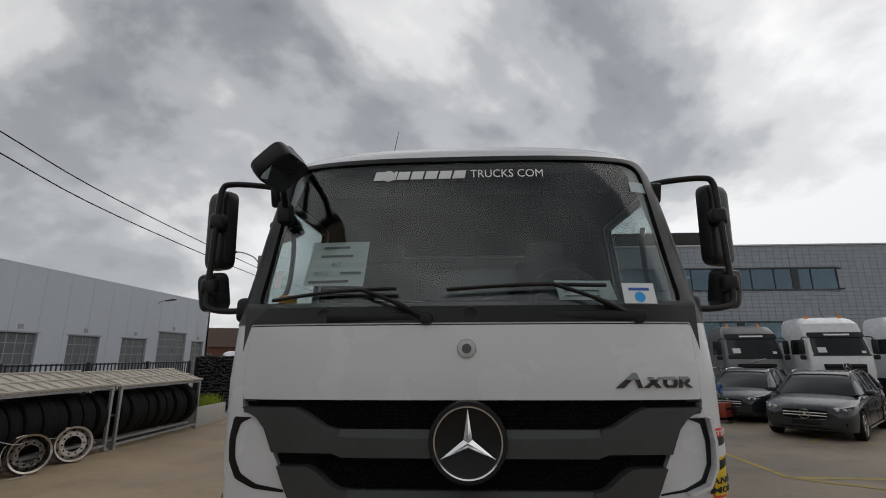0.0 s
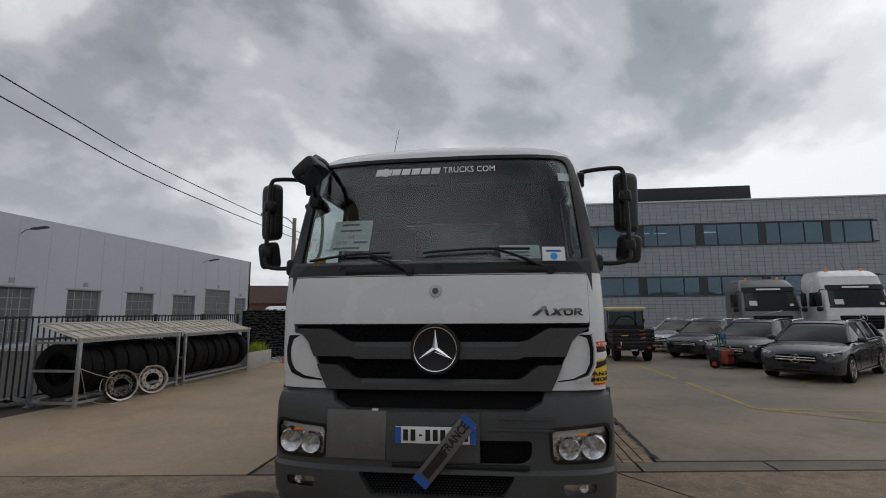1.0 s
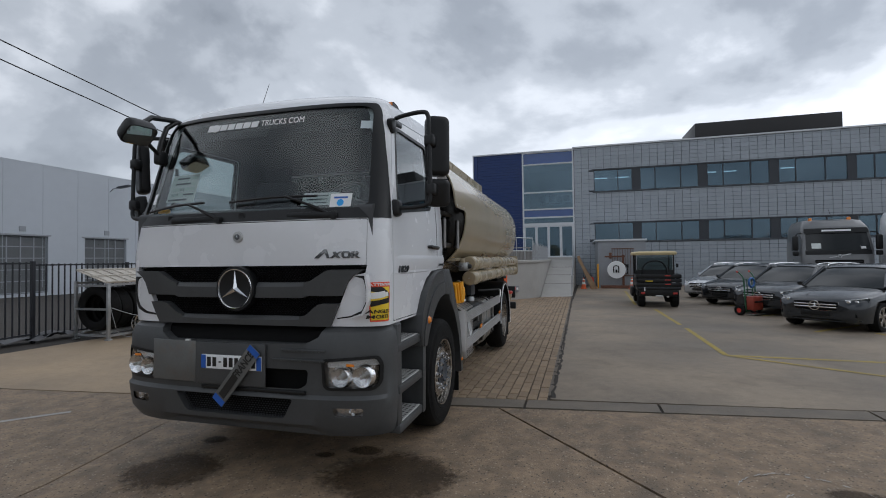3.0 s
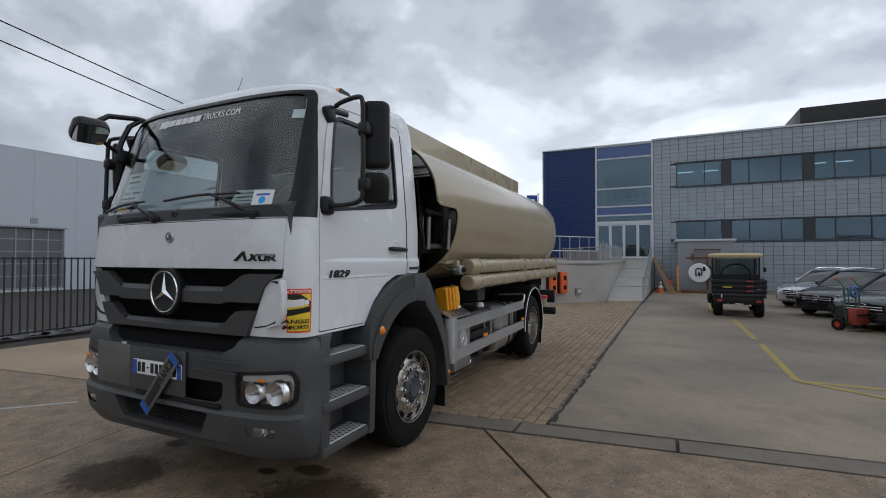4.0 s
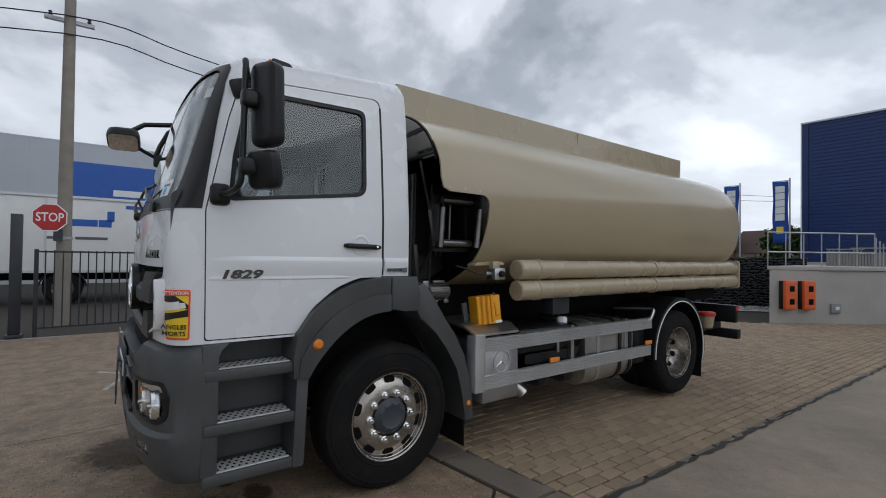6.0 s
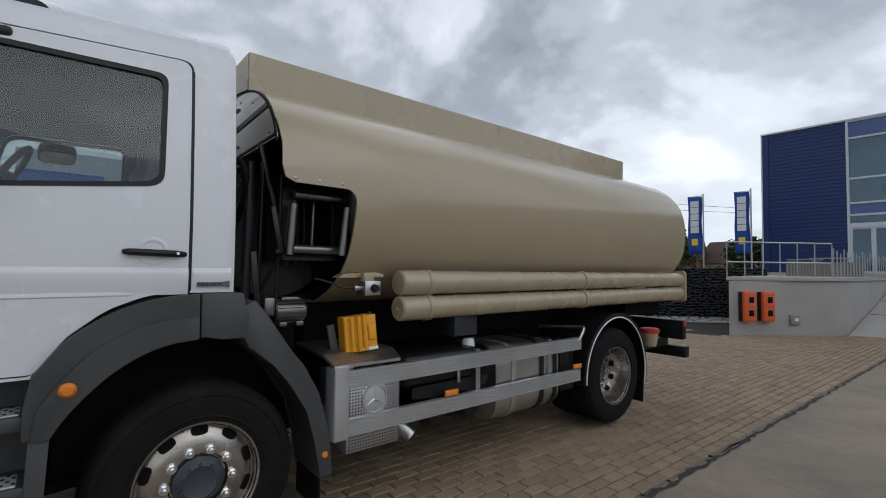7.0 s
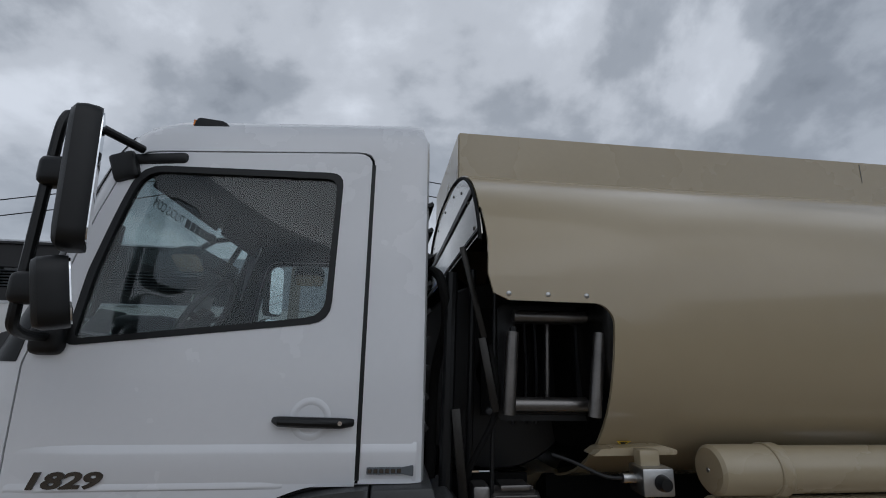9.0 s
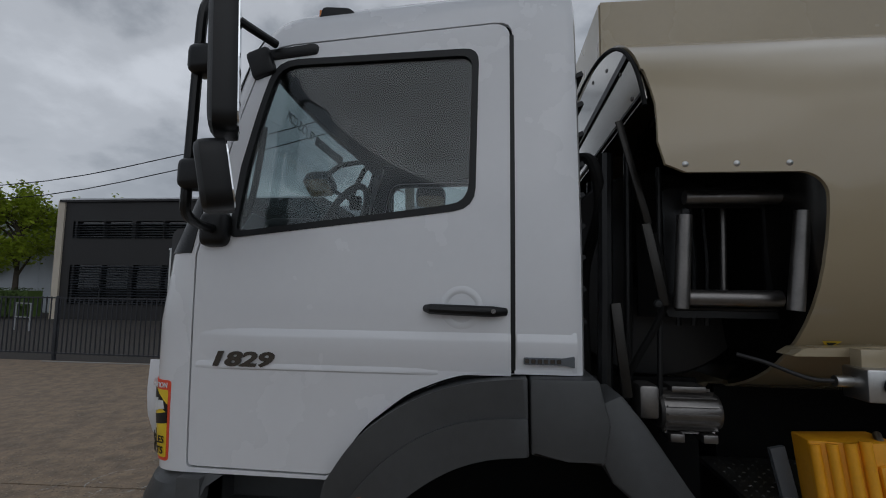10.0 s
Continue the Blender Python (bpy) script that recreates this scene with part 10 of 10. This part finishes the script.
for s in (1, -1):
    part("tail_light", box(B(), (s * 0.47, -0.02, 0.47), (0.12, 0.02, 0.06), bevel=0.006), RED, ct)
    part("wheel", lathe(B(), [(0.12, -0.10), (0.20, -0.12), (0.255, -0.09), (0.26, 0.0), (0.255, 0.09), (0.20, 0.12), (0.12, 0.10), (0, 0.08)], (s * 0.50, 0.45, 0.26), (s, 0, 0), 28), RUBBER, ct)
    part("wheel", lathe(B(), [(0.12, -0.08), (0.20, -0.10), (0.25, -0.07), (0.26, 0.0), (0.25, 0.07), (0.20, 0.10), (0.12, 0.08), (0, 0.06)], (s * 0.52, 2.2, 0.26), (s, 0, 0), 28), RUBBER, ct)
    part("fender", box(B(), (s * 0.68, 1.9, 0.42), (0.12, 0.9, 0.34), bevel=0.05), BLACKPL, ct)
    part("cab_post", box(B(), (s * 0.60, 1.18, 1.25), (0.05, 0.05, 0.95)), BLACKPL, ct, smooth=0)
    part("cab_post", box(B(), (s * 0.58, 2.25, 1.25), (0.05, 0.05, 0.95), pose(0, 0, 0, 12)), BLACKPL, ct, smooth=0)
    part("exhaust", cyl(B(), (s * 0.26, -0.02, 0.36), (s * 0.26, 0.2, 0.36), 0.03, seg=10), STEEL, ct)
    part("mirror", box(B(), (s * 0.82, 1.95, 1.32), (0.08, 0.05, 0.14), bevel=0.02), BLACKPL, ct)
part("cab_back", box(B(), (0, 1.16, 0.98), (1.22, 0.05, 0.42)), BLACKPL, ct, smooth=0)
part("rear_screen", box(B(), (0, 1.17, 1.44), (1.12, 0.008, 0.50)), TINT, ct, smooth=0)
part("hoop", pipe(B(), smooth_path([(-0.40, 1.10, 0.95), (-0.36, 1.10, 1.28), (-0.20, 1.10, 1.46), (0, 1.10, 1.50), (0.20, 1.10, 1.46), (0.36, 1.10, 1.28), (0.40, 1.10, 0.95)]), 0.025, 8), BLACKPL, ct)
part("canopy", loft([[(x, y, z) for x, y in rpoly([(-0.70 * k, 1.55 - 0.58 * k), (0.70 * k, 1.55 - 0.58 * k), (0.70 * k, 1.55 + 0.85 * k), (-0.70 * k, 1.55 + 0.85 * k)], 0.12)] for z, k in ((1.70, 0.97), (1.73, 1.0), (1.78, 1.0), (1.815, 0.94), (1.83, 0.7))]), CREAMPL, ct, "cream plastic canopy")
part("front_hood", box(B(), (0, 2.55, 0.62), (1.2, 0.5, 0.5), bevel=0.08, seg=3), BLACKPL, ct)
part("floor_pan", box(B(), (0, 1.6, 0.38), (1.2, 2.0, 0.08)), BLACKPL, ct, smooth=0)
part("bench", box(B(), (0, 1.5, 0.72), (1.1, 0.5, 0.14), bevel=0.03), SEAT, ct)
part("plate_light", box(B(), (0, -0.03, 0.38), (0.20, 0.02, 0.05), bevel=0.006), STEEL, ct)
part("tow_handle", box(B(), (-0.42, -0.04, 0.60), (0.03, 0.03, 0.12), bevel=0.008), STICK_W, ct)

# white van behind the stone wall
van = thing("white_van", "white delivery van behind the stone wall", "van", (-10.6, 22.5, zg(22)), 30)
secs = []
for y, w, z in ((0.0, 0.80, 0.9), (0.25, 0.92, 1.15), (0.9, 0.97, 1.30), (1.5, 0.95, 2.0), (1.9, 0.92, 2.22), (3.0, 0.92, 2.28), (4.8, 0.90, 2.25), (5.0, 0.85, 2.1)):
    half = [(0, z), (w * 0.7, z - 0.02), (w * 0.93, z - 0.12), (w, z * 0.6), (w, 0.4), (w * 0.9, 0.28), (0, 0.28)]
    secs.append([(x, y, q) for x, q in half] + [(-x, y, q) for x, q in half[-2:0:-1]])
part("body", loft(secs), WHITE, van, smooth=40)
for s in (1, -1):
    for y in (0.95, 4.1):
        part("wheel", lathe(B(), [(0.0, 0.10), (0.20, 0.11), (0.33, 0.08), (0.33, -0.08), (0.2, -0.1)], (s * 0.86, y, 0.33), (s, 0, 0), 24), RUBBER, van)

# ---- trees and far things ----
def tree(name, x, y, z, h, spread, leafm, label, seed, n=2600, leaf=0.11):
    random.seed(seed)
    t = thing(name, label, "tree", (x, y, z))
    tr = B()
    top = Vector((random.uniform(-0.3, 0.3), random.uniform(-0.3, 0.3), h * 0.72))
    pipe(tr, smooth_path([(0, 0, -0.2), (0.05, 0, h * 0.2), top * 0.6, top]), [0.22 * h / 8, *[0.20 * h / 8 * (1 - i / 20) for i in range(18)]], 10)
    part("trunk", tr, BARK, t)
    tips = []
    for i in range(16):
        a = i * 2.4 + random.uniform(-0.4, 0.4)
        z0 = h * random.uniform(0.25, 0.68)
        r = spread * random.uniform(0.45, 1.0) * (1 - 0.45 * (z0 / h - 0.25))
        end = Vector((r * math.cos(a), r * math.sin(a), z0 + h * random.uniform(0.10, 0.30)))
        st = top * (z0 / top.z)
        lb = B()
        pipe(lb, smooth_path([st, st.lerp(end, 0.5) + Vector((0, 0, 0.2)), end]), [0.07 * h / 8 * (1 - k / 14) + 0.008 for k in range(13)], 6)
        part("limb", lb, BARK, t)
        tips += [end, st.lerp(end, 0.65), st.lerp(end, 0.85)]
    tips += [top, top + Vector((0, 0, h * 0.18)), top + Vector((0.4, 0.2, h * 0.1))]
    bm = B()
    clumps = []
    for p in tips:
        for k in range(3):
            clumps.append((p + Vector((random.gauss(0, 0.25), random.gauss(0, 0.25), random.gauss(0, 0.2))) * (spread / 2.2), random.uniform(0.35, 0.75) * spread / 2.4))
    for i in range(n):
        c, r = random.choice(clumps)
        d = Vector((random.gauss(0, 1), random.gauss(0, 1), random.gauss(0, 0.8)))
        d = d.normalized() * r * random.random() ** 0.4
        p = c + d
        u = Vector((random.gauss(0, 1), random.gauss(0, 1), random.gauss(0, 1))).normalized()
        w = u.orthogonal().normalized()
        s = leaf * random.uniform(0.6, 1.4)
        bm.faces.new([bm.verts.new(q) for q in (p - u * s, p + w * s * 0.55, p + u * s, p - w * s * 0.55)])
    part("crown", bm, leafm, t, kind="stuff", smooth=0)
    return t


for i, (x, y, h, s, sd) in enumerate(((-25.5, -28.5, 9.0, 3.2, 1), (-26.5, -33.5, 8.2, 3.4, 2), (-29.5, -25.8, 8.6, 2.8, 3), (-24.5, -38.5, 8.8, 3.4, 4))):
    tree("street_tree", x, y, 0, h, s, LEAF, "leafy spring-green tree by the street", 40 + sd, 9000, 0.14)
for x, y, h, s, sd in ((-15.5, 46, 6.5, 2.6, 5), (-18.5, 50, 6.0, 2.6, 6), (-9.0, 52, 6.0, 2.8, 7), (-7.2, 38.5, 4.6, 1.6, 8), (-27.0, 70, 7.5, 3.5, 9), (-14.0, 75, 7.5, 3.5, 10)):
    tree("background_tree", x, y, -0.3, h, s, LEAF2, "dark green tree beyond the yard", 60 + sd, 1800, 0.17)
random.seed(90)
hg_ = thing("hedge", "clipped dark green hedge across the street", "hedge", (-21.5, -31, 0), world_coords=True)
part("core", box(B(), (-21.8, -32.5, 0.85), (0.9, 19.0, 1.5)), LEAF2, hg_, smooth=0)
bm = B()
for i in range(9000):
    p = Vector((random.uniform(-22.35, -21.2), random.uniform(-42, -22.9), random.uniform(0.1, 1.75)))
    if abs(p.x + 21.8) < 0.42 and p.z < 1.55:
        p.x = -21.36 + random.uniform(-0.04, 0.1)
    u = Vector((random.gauss(0, 1), random.gauss(0, 1), random.gauss(0, 1))).normalized()
    w = u.orthogonal().normalized()
    s = random.uniform(0.04, 0.09)
    bm.faces.new([bm.verts.new(q) for q in (p - u * s, p + w * s * 0.6, p + u * s, p - w * s * 0.6)])
part("leaves", bm, LEAF2, hg_, kind="stuff", smooth=0)
fr = thing("metal_frame", "grey tubular barrier across the street", "barrier", (-15.0, -16.5, 0.0), 75)
for x in (0, 1.0):
    part("upright", cyl(B(), (x, 0, 0), (x, 0, 1.15), 0.03, seg=8), GALV, fr)
for z in (0.55, 1.13):
    part("rail", cyl(B(), (0, 0, z), (1.0, 0, z), 0.028, seg=8), GALV, fr)


def house(x, y, w, d, h, rz, wallm, label):
    o = thing("house", label, "house", (x, y, -0.4), rz, "far houses")
    part("wall", box(B(), (0, 0, h / 2), (w, d, h)), wallm, o, smooth=0)
    bm = prism(B(), [(-d / 2 - 0.3, h - 0.1), (d / 2 + 0.3, h - 0.1), (0, h + d * 0.42)], "x", -w / 2 - 0.2, w / 2 + 0.2)
    rf = part("roof", bm, ROOFT, o, smooth=0)
    part("chimney", box(B(), (w * 0.3, 0.4, h + d * 0.42), (0.5, 0.5, 1.2)), BRICKRED, rf, smooth=0)
    for i in range(3):
        wn_ = part("window", box(B(), (-w / 3 + i * w / 3, -d / 2 - 0.01, h * 0.55), (0.9, 0.06, 1.1)), WFRAME, o, smooth=0)
        part("pane", box(B(), (-w / 3 + i * w / 3, -d / 2 - 0.05, h * 0.55), (0.76, 0.03, 0.96)), BLKGLASS, wn_, smooth=0)
    return o


house(-30, 78, 9, 8, 3.8, 10, BRICKRED, "red brick house with a dark roof far off")
house(-22, 82, 8, 8, 3.4, -15, CREAM, "cream house with a dark roof far off")
house(-42, 84, 10, 8, 4.0, 20, BRICKRED, "red brick house with a dark roof far off")
house(-12, 88, 9, 8, 3.4, 5, BRICKRED, "red brick house with a dark roof far off")

# pavers: those along the open edge singly, the rest joined
pav = tagged(new("paving"), "grey-brown brick paving in running bond", "paving", kind="structure")
PW, PL = 0.118, 0.222


def paver_mesh():
    bm = B()
    box(bm, (0, 0, -0.02), (PW - 0.012, PL - 0.012, 0.04))
    bmesh.ops.bevel(bm, geom=[e for e in bm.edges if all(v.co.z > -0.01 for v in e.verts)], offset=0.006, segments=1, affect="EDGES")
    return bm


pm = finish("paver", paver_mesh(), PAVER, 0)
random.seed(3)
nrow = int((2.24 + 2.22) / PW)
count = 0
rest = B()
for i in range(nrow):
    x = 2.10 - i * PW
    y = jA(x) + 0.325 + (PL / 2 if i % 2 else 0) - PL * 0.5
    while y < 21.4:
        yc = y + PL / 2
        y += PL
        xx = x + 0.012 * (yc - 5)
        cut = max(0.0, jA(x) + 0.312 - (yc - PL / 2))
        if cut > PL - 0.05:
            continue
        yc += cut / 2
        # stop at the terrace and the pebble bed
        if (xx - P1[0]) * tv.y - (yc - P1[1]) * tv.x < 0.06 and yc > 17.6:
            continue
        if yc > 17.4 and xx < -1.2:
            continue
        near = i < 11 and yc < 10.9 and not cut
        dz = random.uniform(-0.004, 0.003)
        z = zg(yc) + dz
        a = random.uniform(-1.2, 1.2)
        if near and count < 300:
            o = new("paver", pm)
            o.parent = pav
            o.matrix_basis = pose(xx, yc, z, random.uniform(-0.6, 0.6), random.uniform(-0.8, 0.8), a)
            count += 1
        else:
            ca, sa = math.cos(radians(a)), math.sin(radians(a))
            hw, hl = (PW - 0.012) / 2, (PL - cut - 0.012) / 2
            def pt(u, v, w):
                return rest.verts.new((xx + u * ca - v * sa, yc + u * sa + v * ca, z + w))
            lo = [pt(u, v, -0.03) for u, v in ((-hw, -hl), (hw, -hl), (hw, hl), (-hw, hl))]
            mid = [pt(u, v, -0.006) for u, v in ((-hw, -hl), (hw, -hl), (hw, hl), (-hw, hl))]
            hi = [pt(u, v, 0.0) for u, v in ((-hw + 0.006, -hl + 0.006), (hw - 0.006, -hl + 0.006), (hw - 0.006, hl - 0.006), (-hw + 0.006, hl - 0.006))]
            rest.faces.new(hi)
            for k in range(4):
                j = (k + 1) % 4
                rest.faces.new((lo[k], lo[j], mid[j], mid[k]))
                rest.faces.new((mid[k], mid[j], hi[j], hi[k]))
ro = new("paver_field", finish("paver_field", rest, PAVER_J, 0))
ro.parent = pav
tagged(ro, "further grey-brown pavers", kind="stuff")
# broken edge stones along the paving
random.seed(15)
eb = B()
y = 4.9
while y < 21:
    L = random.uniform(0.15, 0.5)
    w = random.uniform(0.045, 0.085)
    xe = 2.185 + 0.012 * (y - 5)
    vs = [(xe - w, y), (xe + random.uniform(-0.01, 0.04), y + random.uniform(0, 0.03)), (xe + random.uniform(-0.01, 0.05), y + L), (xe - w, y + L - 0.02)]
    bmv = [eb.verts.new((a, b, zg(b) + random.uniform(-0.012, 0.002))) for a, b in vs]
    eb.faces.new(bmv)
    y += L + random.uniform(0.0, 0.03)
cr = B()
left, y = None, 4.78
while y < 20.5:
    xc = 2.222 + 0.012 * (y - 5) + random.uniform(-0.022, 0.022)
    w = random.uniform(0.008, 0.030)
    pair = [cr.verts.new((xc - w, y, zg(y) + 0.0045)), cr.verts.new((xc + w, y, zg(y) + 0.0045))]
    if left:
        cr.faces.new((left[0], left[1], pair[1], pair[0]))
    left = pair
    y += random.uniform(0.06, 0.16)
co_ = new("edge_crack", finish("edge_crack", cr, EARTH, 0))
co_.parent = pav
tagged(co_, "dark ragged crack along the paving edge", kind="stuff")
eo = new("edge_filler", finish("edge_filler", eb, GUTTER, 0))
eo.parent = pav
tagged(eo, "broken mortar along the paving edge", kind="stuff")
